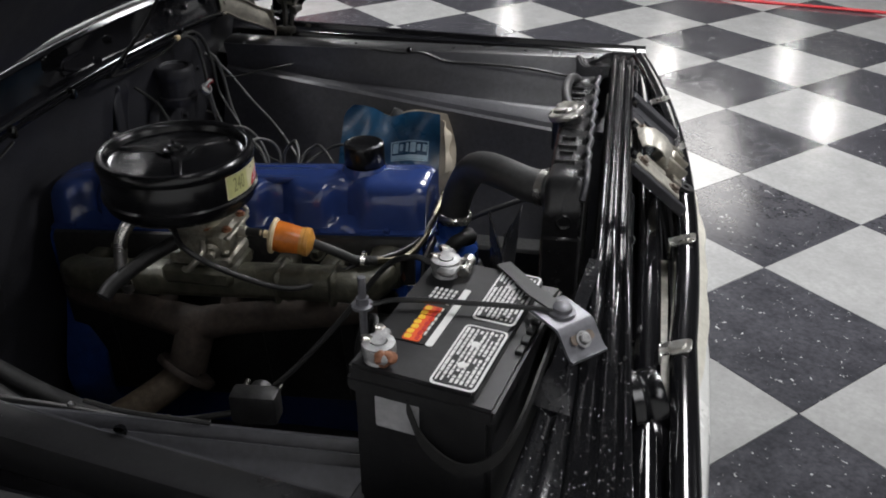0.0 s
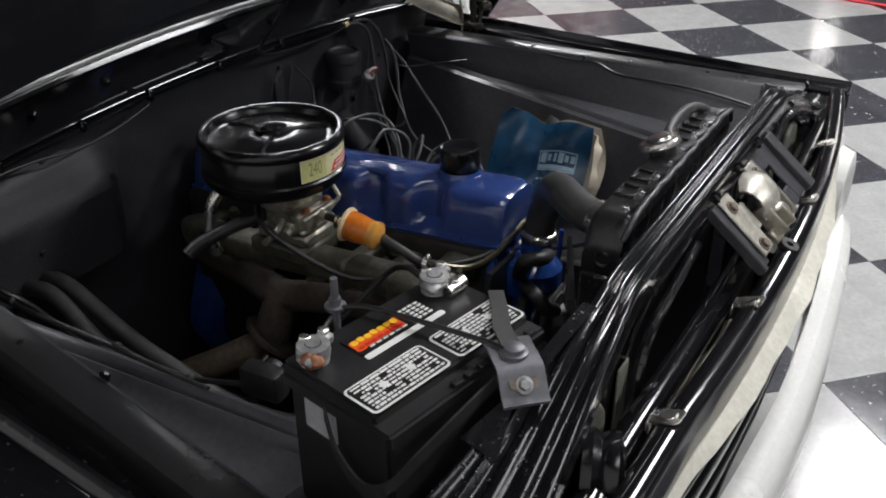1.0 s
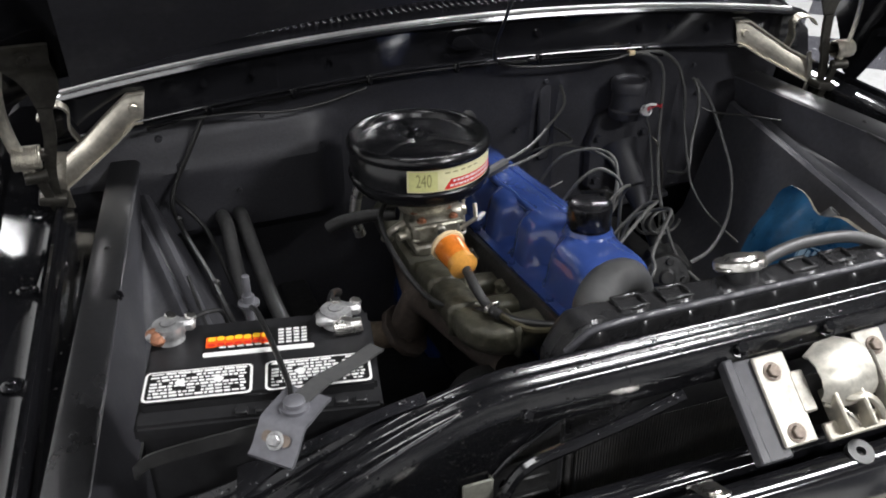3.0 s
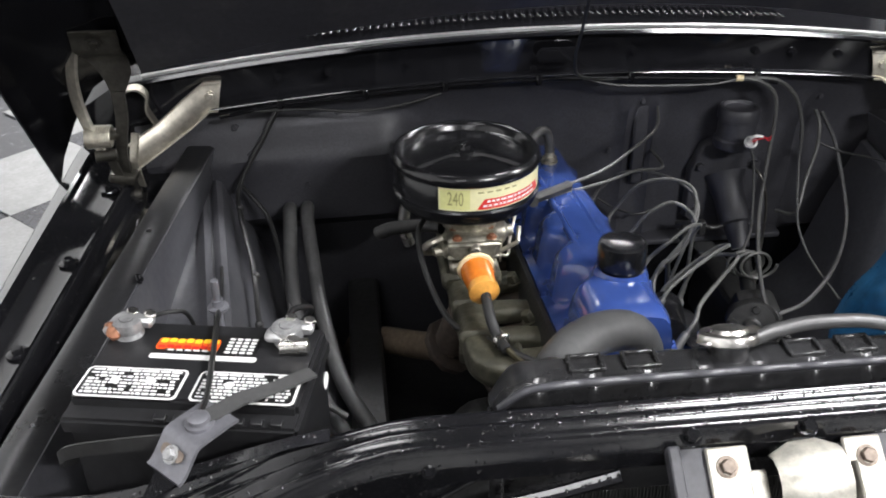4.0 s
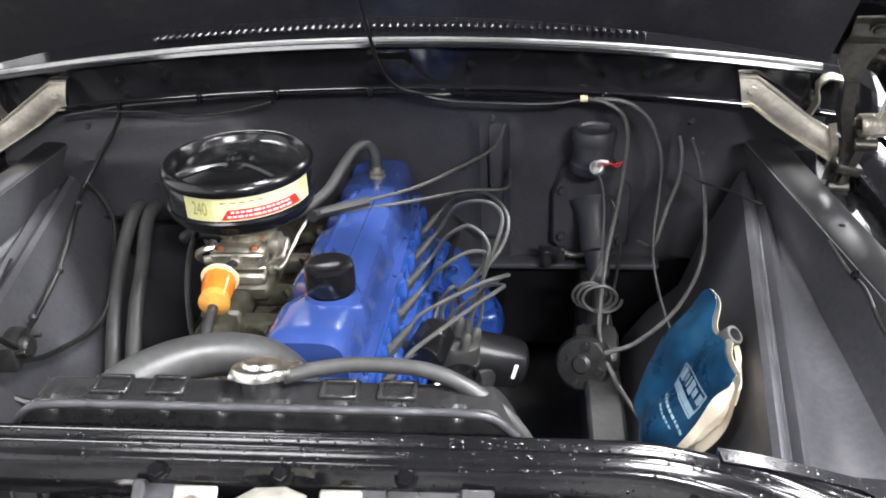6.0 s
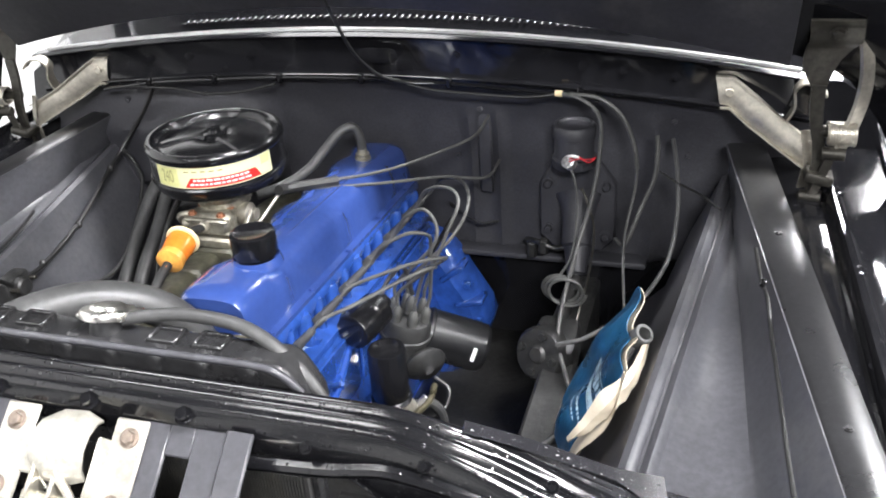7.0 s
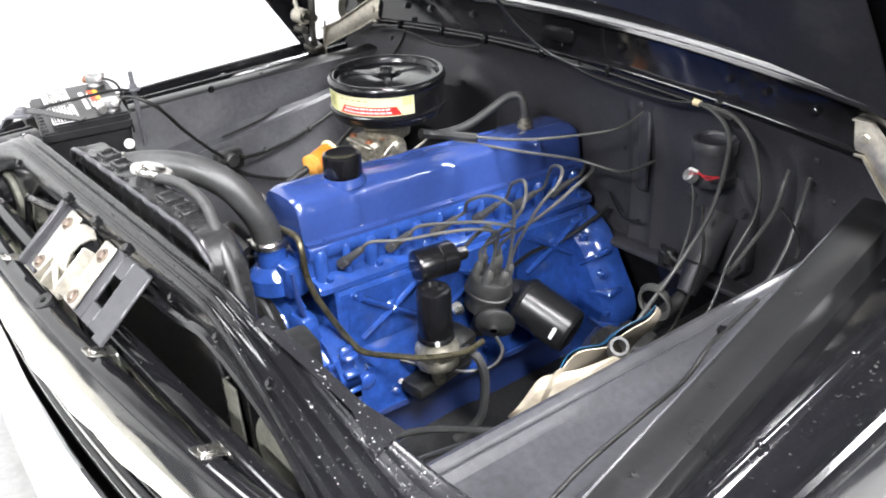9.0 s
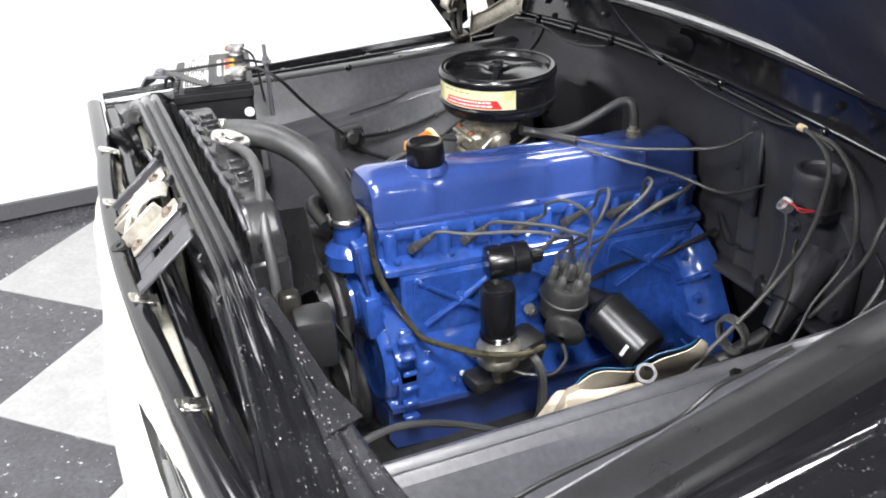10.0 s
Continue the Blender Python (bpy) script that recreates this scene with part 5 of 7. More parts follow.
# accelerator rods to the firewall
for pts in ([(-0.09, 0.70, 0.938), (0.05, 0.79, 0.935), (0.14, 0.87, 0.945), (0.207, 0.934, 0.961), (0.225, 0.99, 0.985)], [(-0.095, 0.69, 0.932), (0.06, 0.79, 0.912), (0.15, 0.87, 0.895), (0.229, 0.93, 0.872), (0.235, 1.03, 0.868)]):
    bm = B()
    tube(bm, pts, 0.0033, 8, 6)
    part("throttle_cable", bm, WIRE_GREY, eng, "grey sheathed throttle cable")
bm = B()
tube(bm, [(-0.105, 0.66, 0.945), (-0.10, 0.69, 0.935), (-0.06, 0.715, 0.935), (-0.02, 0.745, 0.932)], 0.010, 8, 5)
part("cable_end", bm, RUBBER, eng)
# thermostat housing, water pump, pulley, fan and belts
bm = B()
lathe(bm, [(0.0, -0.05), (0.05, -0.05), (0.05, -0.02), (0.042, -0.01), (0.03, 0.0), (0.028, 0.045)], Matrix.Translation((-0.032, 0.235, 0.825)), 20)
box(bm, (-0.035, 0.25, 0.80), (0.13, 0.05, 0.07), (0, 0, 0), 0.012, 2)
part("thermostat_housing", bm, BLUE_WORN, eng, "blue thermostat housing")
bm = B()
lathe(bm, [(0.03, 0), (0.033, 0.003), (0.033, 0.012), (0.03, 0.015)], Matrix.Translation((-0.031, 0.232, 0.862)), 24)
part("hose_clamp", bm, BRIGHT, eng)
bm = B()
lathe(bm, [(0.07, 0.0), (0.072, 0.03), (0.05, 0.04), (0.04, 0.08), (0.03, 0.1)], frame_at((-0.03, 0.262, 0.69), (-0.03, 0.0, 0.69)), 24)
box(bm, (0.02, 0.245, 0.69), (0.1, 0.04, 0.1), (0, 0, 0), 0.015, 2)
part("water_pump", bm, BLUE_WORN, eng, "blue cast water pump")
bm = B()
mm = frame_at((-0.03, 0.19, 0.69), (-0.03, 0.0, 0.69))
lathe(bm, [(0.02, -0.02), (0.07, -0.02), (0.072, -0.016), (0.062, -0.006), (0.072, 0.004), (0.07, 0.008), (0.045, 0.01), (0.04, 0.03), (0.0, 0.03)], mm, 28)
pl = part("fan_pulley", bm, GREASE, eng)
for k in range(4):
    a = math.pi / 2 * k + 0.4
    bm = B()
    secs = []
    for r, w in ((0.03, 0.03), (0.08, 0.045), (0.16, 0.06), (0.20, 0.06), (0.205, 0.05)):
        c, n = Vector((math.cos(a), 0, math.sin(a))), Vector((-math.sin(a), 0, math.cos(a)))
        o = Vector((-0.03, 0.14, 0.69))
        secs.append([o + c * r + n * w + Vector((0, -0.018, 0)), o + c * r, o + c * r - n * w + Vector((0, 0.022, 0))])
    loft(bm, secs, 0.002)
    part("fan_blade", bm, RAD, pl, "dark steel fan blade")
bm = B()
tube(bm, [(0.042, 0.19, 0.70), (0.05, 0.19, 0.62), (0.055, 0.19, 0.52), (0.04, 0.19, 0.44), (-0.02, 0.19, 0.41), (-0.09, 0.19, 0.44), (-0.105, 0.19, 0.55), (-0.10, 0.19, 0.68), (-0.06, 0.19, 0.755), (0.0, 0.19, 0.757), (0.042, 0.19, 0.70)], 0.008, 8, 5)
part("fan_belt", bm, RUBBER, eng, "black rubber fan belt")
bm = B()
lathe(bm, [(0.02, -0.02), (0.085, -0.02), (0.087, -0.012), (0.075, 0.0), (0.087, 0.012), (0.085, 0.02), (0.04, 0.022), (0.03, 0.03), (0, 0.03)], frame_at((-0.02, 0.20, 0.485), (-0.02, 0.0, 0.485)), 28)
part("crank_pulley", bm, GREASE, eng)
# alternator on the passenger side
bm = B()
lathe(bm, [(0.02, -0.07), (0.055, -0.06), (0.062, -0.05), (0.062, 0.03), (0.055, 0.045), (0.02, 0.05), (0.02, 0.06), (0.04, 0.06), (0.04, 0.075), (0, 0.075)], frame_at((-0.235, 0.30, 0.70), (-0.235, 0.0, 0.70)), 24)
part("alternator", bm, GREASE, eng, "dirty dark alternator body")
bm = B()
tube(bm, [(-0.18, 0.24, 0.64), (-0.15, 0.22, 0.70), (-0.11, 0.22, 0.78)], 0.010, 8, 4)
part("bracket", bm, GREASE, eng)
bm = B()
slab(bm, [(-0.075, -0.16), (0.055, -0.16), (0.06, -0.04), (0.035, 0.06), (0.03, 0.125), (-0.06, 0.125), (-0.085, 0.03)], basis((-0.10, 0.268, 0.72), (1, 0, 0), (0, 0, 1)), 0.010, 0.003)
part("alternator_bracket", bm, GREASE, eng, "dirty dark alternator bracket plate")
# fuel line from pump forward and up over the head
for nm, pts, r, mt in (("fuel_line", [(0.222, 0.535, 0.628), (0.226, 0.48, 0.630), (0.203, 0.41, 0.640), (0.165, 0.36, 0.648), (0.12, 0.325, 0.650), (0.10, 0.312, 0.665), (0.085, 0.295, 0.70), (0.080, 0.270, 0.755), (0.070, 0.258, 0.79), (0.058, 0.253, 0.83), (0.056, 0.252, 0.872), (0.03, 0.258, 0.893), (-0.04, 0.262, 0.885), (-0.12, 0.275, 0.86), (-0.17, 0.30, 0.85), (-0.21, 0.345, 0.865)], 0.0062, FUEL_PIPE),
                       ("vacuum_line", [(0.205, 0.585, 0.607), (0.235, 0.575, 0.59), (0.232, 0.545, 0.565), (0.20, 0.50, 0.56), (0.16, 0.45, 0.575), (0.11, 0.41, 0.585)], 0.004, WIRE_BLACK),
                       ("fuel_hose", [(0.19, 0.49, 0.607), (0.215, 0.51, 0.608), (0.235, 0.52, 0.58), (0.24, 0.52, 0.52), (0.23, 0.51, 0.45), (0.20, 0.47, 0.40)], 0.0095, HOSE_GREY),
                       ("dipstick_tube", [(0.05, 0.245, 0.72), (0.06, 0.23, 0.78), (0.058, 0.225, 0.84)], 0.005, BLUE),
                       ("oil_sender_wire", [(0.10, 0.70, 0.66), (0.09, 0.80, 0.675), (0.09, 0.90, 0.67), (0.11, 0.97, 0.70), (0.12, 1.02, 0.72)], 0.005, WIRE_BLACK)):
    bm = B()
    tube(bm, pts, r, 8, 6)
    part(nm, bm, mt, eng)
# spark plugs and their wires
for k in range(6):
    p = e3(0.05, 0.34 + 0.1138 * k, 0.818)
    bm = B()
    n = Vector((0.62, 0.40, 0.62)).normalized()
    rod(bm, p - n * 0.01, p + n * 0.012, 0.011, seg=6)
    rod(bm, p + n * 0.01, p + n * 0.055, 0.0088, 0.0062)
    part("spark_plug_boot", bm, HOSE_GREY, eng, "dark rubber spark plug boot")
    a = p + n * 0.05
    tw = sorted(TOWERS[:6], key=lambda q: q.y)[k] + d * 0.036
    over = {0: [(0.130, 0.425, 0.862), (0.185, 0.478, 0.878), (0.226, 0.520, 0.885), (0.232, 0.565, 0.866), (0.200, 0.603, 0.838)],
            1: [(0.150, 0.520, 0.870), (0.205, 0.558, 0.878), (0.240, 0.588, 0.872), (0.222, 0.618, 0.845)],
            2: [(0.128, 0.590, 0.885), (0.168, 0.605, 0.905), (0.198, 0.626, 0.895), (0.196, 0.648, 0.858)],
            3: [(0.130, 0.705, 0.885), (0.170, 0.700, 0.906), (0.202, 0.672, 0.888), (0.194, 0.655, 0.850)],
            4: [(0.138, 0.810, 0.892), (0.196, 0.780, 0.915), (0.226, 0.738, 0.906), (0.212, 0.695, 0.860)],
            5: [(0.138, 0.920, 0.868), (0.198, 0.870, 0.885), (0.236, 0.770, 0.888), (0.220, 0.705, 0.850)]}[k]
    mids = [a + n * 0.03, *[Vector(q) for q in over], tw + d * 0.035]
    bm = B()
    tube(bm, [a, *mids, tw], 0.0035, 8, 7)
    part("spark_plug_wire", bm, WIRE_GREY, eng, "grey-brown spark plug wire")
bm = B()
tube(bm, [(0.11, 0.59, 0.776), (0.12, 0.615, 0.80), (0.145, 0.63, 0.82), TOWERS[6] + d * 0.04], 0.0045, 8, 7)
part("coil_wire", bm, RUBBER, eng)

# ---- air cleaner, standing on the carburettor ----
AC = Vector((-0.2265, 0.668, 0.010))
ac = thing("air_cleaner", (*AC.xy, 0.955), "round glossy black air cleaner with a cream and red decal", "air cleaner")
bm = B()
lathe(bm, [(0.05, 0.945), (0.10, 0.947), (0.118, 0.954), (0.124, 0.962), (0.1255, 0.972), (0.129, 0.975), (0.129, 0.979), (0.1255, 0.982), (0.1255, 1.026), (0.124, 1.028)], Matrix.Translation(AC), 56)
part("body", bm, AIR_BLACK, ac)
bm = B()
lathe(bm, [(0.1245, 1.026), (0.1285, 1.027), (0.130, 1.031), (0.130, 1.037), (0.128, 1.042), (0.124, 1.0465), (0.119, 1.047), (0.115, 1.045), (0.112, 1.039), (0.109, 1.0325), (0.103, 1.0300), (0.096, 1.0305), (0.080, 1.0335), (0.055, 1.0375), (0.034, 1.0385), (0.027, 1.0365), (0.022, 1.034), (0, 1.034)], Matrix.Translation(AC), 56)
lid = part("lid", bm, AIR_BLACK, ac)
for k in range(3):
    a = radians(86 + 121 * k)
    bm = B()
    secs = []
    for r, w, h in ((0.016, 0.0065, 1.0405), (0.03, 0.006, 1.0425), (0.06, 0.0052, 1.0415), (0.085, 0.0045, 1.0385), (0.104, 0.0035, 1.034)):
        c, n = Vector((math.cos(a), math.sin(a), 0)), Vector((-math.sin(a), math.cos(a), 0))
        o = AC + c * r + Vector((0, 0, h))
        secs.append([o - n * w * 1.6 + Vector((0, 0, -0.006)), o - n * w, o + n * w, o + n * w * 1.6 + Vector((0, 0, -0.006))])
    loft(bm, secs, 0.0, caps=False)
    part("spoke", bm, AIR_BLACK, lid)
bm = B()
lathe(bm, [(0.020, 1.034), (0.019, 1.0425), (0.012, 1.044), (0.010, 1.050), (0.004, 1.052), (0, 1.052)], Matrix.Translation(AC), 20)
box(bm, AC + Vector((0, 0, 1.051)), (0.028, 0.005, 0.010), (0, 0, 40), 0.002)
part("wing_nut", bm, AIR_BLACK, lid)


def wrap(bm, a0, a1, z0, z1, r, n=24, cut=0.0, tail=0.0):
    """A curved decal on the air cleaner between two angles; cut slants its first edge."""
    lo = [bm.verts.new(AC + Vector((r * math.cos(radians(a0 + (a1 - a0) * k / n)), r * math.sin(radians(a0 + (a1 - a0) * k / n)), z0))) for k in range(n + 1)]
    hi = [bm.verts.new(AC + Vector((r * math.cos(radians(a0 + cut + (a1 - a0 - cut - tail) * k / n)), r * math.sin(radians(a0 + cut + (a1 - a0 - cut - tail) * k / n)), z1))) for k in range(n + 1)]
    for k in range(n):
        bm.faces.new((lo[k], lo[k + 1], hi[k + 1], hi[k]))


D0, D1 = -118, -10
bm = B()
wrap(bm, D0, D1, 0.985, 1.0255, 0.1259)
dec = part("decal", bm, PRINT_CREAM, ac, "cream engine-size decal with a red band")
bm = B()
wrap(bm, D0 + 29, D1 - 13, 0.9872, 1.0055, 0.1262, cut=6, tail=5)
part("red_band", bm, PRINT_RED, dec)
bm = B()
wrap(bm, D0 + 1, D0 + 24, 0.987, 1.0235, 0.12605)
part("number_field", bm, PRINT_OLIVE, dec, "pale olive field behind the number")
bm = B()
wrap(bm, D1 - 12, D1 - 2, 1.006, 1.0235, 0.12605)
part("olive_corner", bm, PRINT_OLIVE, dec)
bm = B()
for row, (b0, b1) in enumerate(((37, 82), (34, 86))):
    z = 1.0008 - 0.0078 * row
    a = D0 + b0
    while a < D0 + b1:
        w = 2.0 + 3.5 * random.random()
        wrap(bm, a, min(a + w, D0 + b1 + 2), z - 0.0019, z + 0.0019, 0.1264, 3)
        a += w + 1.1
part("lettering", bm, PRINT_WHITE, dec)
bm = B()
for k in range(5):
    a = D0 + 30 + 7 * k
    wrap(bm, a, a + 4.5, 1.0165, 1.0190, 0.1262, 3)
part("lettering", bm, PRINT_GOLD, dec)
# the number on the decal, bent round the body
cu = bpy.data.curves.new("number", "FONT")
cu.body, cu.size, cu.align_x, cu.align_y = "240", 0.030, "CENTER", "CENTER"
tmp = new("number", cu)
bpy.context.view_layer.update()
dg = bpy.context.evaluated_depsgraph_get()
me = bpy.data.meshes.new_from_object(tmp.evaluated_get(dg))
bpy.data.objects.remove(tmp)
for v in me.vertices:
    ang = radians(D0 + 13) + v.co.x * 0.62 / 0.1262
    v.co = AC + Vector((0.1263 * math.cos(ang), 0.1263 * math.sin(ang), 1.0055 + v.co.y * 1.15))
me.materials.append(PRINT_GOLD)
num = new("number", me)
num.parent = dec

# ---- radiator ----
rad = thing("radiator", (0, 0.03, 0.5), "black radiator with ribbed top tank and metal cap", "radiator")
bm = B()
secs = []
for k in range(161):
    x = -0.280 + 0.545 * k / 160
    f = min(1.0, (x + 0.280) / 0.034, (0.265 - x) / 0.034)
    f = math.sin(max(0.0, f) * math.pi / 2)
    g = ((x + 0.262) / 0.062) % 1.0 - 0.5
    rib = 0.007 * math.exp(-(g / 0.14) ** 2) * (f > 0.97)
    top = 1.022 + 0.044 * f
    in_f = 0.004 * (1 - f)
    secs.append([Vector((x, -0.006 + in_f, 0.905)), Vector((x, -0.008 + in_f, top - 0.020)), Vector((x, -0.008 + in_f + rib, top - 0.010)), Vector((x, -0.006 + rib, top - 0.002 - rib)), Vector((x, -0.001 + rib, top + 0.002 - rib)), Vector((x, 0.006, top - rib)),
                 Vector((x, 0.010, top - 0.001)), Vector((x, 0.040, top - 0.001)), Vector((x, 0.047, top - 0.005)), Vector((x, 0.051, top - 0.015)), Vector((x, 0.052, 0.905))])
loft(bm, secs, ring=True, caps=True)
tank = part("top_tank", bm, RAD, rad, "satin black ribbed top tank", angle=40)
bm = B()
lip = [(-0.276, -0.006, 1.040), (-0.262, -0.009, 1.055), (-0.243, -0.010, 1.066), (-0.21, -0.010, 1.069)]
for k in range(29):
    x = -0.19 + 0.38 * k / 28
    lip.append((x, -0.010 + 0.004 * (1 + math.cos(2 * math.pi * (x + 0.262) / 0.062)) * 0.5, 1.0695 - 0.003 * (1 + math.cos(2 * math.pi * (x + 0.262) / 0.062)) * 0.5))
lip += [(0.205, -0.010, 1.069), (0.232, -0.010, 1.066), (0.25, -0.008, 1.052), (0.262, -0.006, 1.036)]
tube(bm, lip, 0.0048, 10, 3)
part("front_lip", bm, APRON, tank, "rolled lip worn to a sheen")
for k in range(4):
    for x in (-0.175 + 0.062 * (k % 2) + 0.25 * (k // 2),):
        bm = B()
        for dx, dy, sx, sy in ((0, -0.013, 0.040, 0.005), (0, 0.013, 0.040, 0.005), (-0.018, 0, 0.005, 0.026), (0.018, 0, 0.005, 0.026)):
            box(bm, (x + dx, 0.027 + dy, 1.067), (sx, sy, 0.006), (0, 0, 0), 0.0012)
        part("rib", bm, RAD, tank, "raised rectangular rib")
bm = B()
box(bm, (-0.006, 0.022, 0.69), (0.51, 0.046, 0.44), (0, 0, 0), 0.003)
core = part("core", bm, CORE, rad, "dusty dark radiator core")
bm = B()
for k in range(120):
    box(bm, (-0.25 + 0.49 * k / 119, -0.003, 0.69), (0.0018, 0.008, 0.43))
fins = part("core_fin", bm, CORE, core)
tagged(fins, kind="stuff")
for s, x in ((-1, -0.276), (1, 0.262)):
    bm = B()
    box(bm, (x, 0.022, 0.70), (0.016, 0.062, 0.56), (0, 0, 0), 0.005)
    part("side_plate", bm, RAD, rad)
    bm = B()
    lathe(bm, [(0.008, 0), (0.011, 0.002), (0.013, 0), (0.013, -0.004)], frame_at((x + s * 0.006, 0.019, 1.006), (x + s * 0.2, 0.019, 1.006)), 18)
    part("stud", bm, RAD, rad)
bm = B()
RC = Vector((-0.010, 0.030, 1.062))
RT = frame_at(RC, RC + Vector((0, 0.36, 0.93)))
lathe(bm, [(0.022, -0.012), (0.022, 0.012), (0.026, 0.014)], RT, 24)
part("filler_neck", bm, RAD, rad)
bm = B()
lathe(bm, [(0.030, 0.014), (0.0335, 0.016), (0.034, 0.022), (0.032, 0.026), (0.022, 0.027), (0.019, 0.031), (0.010, 0.032), (0, 0.032)], RT, 24)
box(bm, RC + Vector((0.004, 0.008, 0.019)), (0.080, 0.026, 0.007), (-20, 0, 14), 0.003)
part("cap", bm, BRIGHT, rad, "bright metal radiator cap")

# hoses to the radiator
bm = B()
tube(bm, [(-0.205, 0.045, 1.022), (-0.190, 0.085, 1.022), (-0.152, 0.130, 1.020), (-0.108, 0.165, 1.008), (-0.068, 0.192, 0.984), (-0.042, 0.213, 0.945), (-0.031, 0.228, 0.902), (-0.031, 0.232, 0.862)], 0.0275, 18, 6)
rh = thing("radiator_hose", (-0.031, 0.232, 0.862), "thick satin black upper radiator hose curving to the engine", "hose")
part("hose", bm, HOSE_GREY, rh)
for p, q in (((-0.201, 0.056, 1.022), (-0.196, 0.068, 1.022)), ((-0.031, 0.2315, 0.872), (-0.031, 0.232, 0.862))):
    bm = B()
    lathe(bm, [(0.0275, -0.007), (0.0298, -0.006), (0.0298, 0.006), (0.0275, 0.007)], frame_at(p, q), 28)
    bolt(bm, Vector(p) + (Vector(q) - Vector(p)).orthogonal().normalized() * 0.031, (Vector(q) - Vector(p)).orthogonal(), 0.005, 0.008)
    part("hose_clamp", bm, BRIGHT, rh, "bright worm-drive hose clamp")
bm = B()
tube(bm, [(0.014, 0.032, 1.078), (0.05, 0.042, 1.082), (0.10, 0.046, 1.086), (0.17, 0.042, 1.082), (0.225, 0.030, 1.060), (0.265, 0.022, 1.02), (0.29, 0.020, 0.96), (0.30, 0.022, 0.86), (0.30, 0.03, 0.70)], 0.0085, 10, 6)
solo("overflow_hose", bm, HOSE_GREY, "grey rubber overflow hose running from the radiator cap", "hose")
bm = B()
tube(bm, [(-0.16, 0.08, 0.66), (-0.15, 0.12, 0.67), (-0.12, 0.18, 0.68), (-0.09, 0.23, 0.69)], 0.024, 12, 5)
solo("lower_hose", bm, RUBBER, "black lower radiator hose", "hose")
for k, pts in enumerate(([(-0.06, 0.20, 0.85), (-0.11, 0.19, 0.87), (-0.13, 0.21, 0.87), (-0.10, 0.235, 0.82)], [(-0.10, 0.22, 0.80), (-0.13, 0.19, 0.81), (-0.12, 0.17, 0.78), (-0.06, 0.18, 0.74)])):
    bm = B()
    tube(bm, pts, 0.013, 10, 5)
    solo("bypass_hose", bm, RUBBER, "short black bypass hose beside the thermostat", "hose")

# ---- battery ----
BX, BY = Vector((0.981, -0.195, 0)), Vector((0.195, 0.981, 0))
BC = Vector((-0.6105, 0.1175, 0.0))


def bt(u, v, z):
    """A place in the battery: u along its length, v back, z up."""
    return BC + BX * u + BY * v + Vector((0, 0, z))


bat = thing("battery", bt(0, 0, 0.826), "black car battery with white warning labels in a tray", "battery")


def bbox(bm, u, v, z, s, bevel=0.003, seg=1):
    r = bmesh.ops.create_cube(bm, size=1.0)
    mm = basis(bt(u, v, z), BX, BY) @ Matrix.Diagonal((*s, 1))
    bmesh.ops.transform(bm, matrix=mm, verts=r["verts"])
    if bevel:
        bmesh.ops.bevel(bm, geom=list({e for w in r["verts"] for e in w.link_edges}), offset=bevel, segments=seg, affect="EDGES")


bm = B()
bbox(bm, 0, 0, 0.915, (0.258, 0.166, 0.178), 0.006, 2)
part("case", bm, PLASTIC, bat)
bm = B()
bbox(bm, 0, 0, 1.010, (0.270, 0.176, 0.022), 0.004, 2)
bbox(bm, 0, 0.012, 1.025, (0.262, 0.150, 0.018), 0.004, 2)
for k in range(7):
    bbox(bm, -0.02 + 0.0218 * k, -0.080, 1.023, (0.014, 0.010, 0.006), 0.001)
top = part("lid", bm, PLASTIC, bat, "black lid with a moulded edge")
TOPZ = 1.0345


def sticker(name, u, v, w, h, mt, parent, lift=0.0006, r=0.003, label=""):
    bm = B()
    slab(bm, rounded(w, h, r), basis(bt(u, v, TOPZ + lift - 0.0008), BX, BY), 0.0008)
    return part(name, bm, mt, parent, label)


for u in (-0.068, 0.066):
    lb = sticker("warning_label", u, -0.036, 0.120, 0.054, PRINT_WHITE, bat, 0.0006, 0.007, "white outlined warning label")
    sticker("label_field", u, -0.036, 0.114, 0.048, PRINT_BLACK, lb, 0.0012, 0.005)
    bm = B()
    r = random.Random(7 + int(u * 1000))
    for row in range(8):
        v = -0.0155 - 0.0058 * row
        a = -0.053
        while a < 0.050:
            w = (0.007 if row else 0.016) * (0.4 + r.random())
            if r.random() < 0.85:
                slab(bm, rounded(min(w, 0.053 - a), 0.0034 if r.random() < 0.7 else 0.0022, 0.0005, 1), basis(bt(u + a + min(w, 0.053 - a) / 2, v, TOPZ + 0.0012), BX, BY), 0.0006)
            a += w + 0.0016
    for a in (-0.02, 0.022):
        lathe(bm, [(0.0055, 0.0005), (0.0055, 0.0012), (0, 0.0012)], Matrix.Translation(bt(u + a, -0.034, TOPZ + 0.0012)), 14)
    part("lettering", bm, PRINT_WHITE, lb)
sticker("white_bar", -0.002, 0.016, 0.130, 0.009, PRINT_WHITE, bat, 0.0008, 0.003, "white bar label")
fld = sticker("dark_label", -0.004, 0.042, 0.126, 0.040, PRINT_BLACK, bat, 0.0006, 0.002, "black label with flame-coloured lettering shapes")
bm = B()
for k, (w, h) in enumerate(((0.014, 0.022), (0.009, 0.021), (0.0115, 0.02), (0.0105, 0.02), (0.0105, 0.02), (0.007, 0.02), (0.013, 0.022))):
    slab(bm, rounded(w, h, 0.003, 2), basis(bt(-0.058 + 0.0105 * k, 0.040 + 0.001 * (k % 2), TOPZ + 0.0008), BX, BY), 0.0008)
part("logo_shape", bm, PRINT_ORANGE, fld, "row of orange rounded shapes")
bm = B()
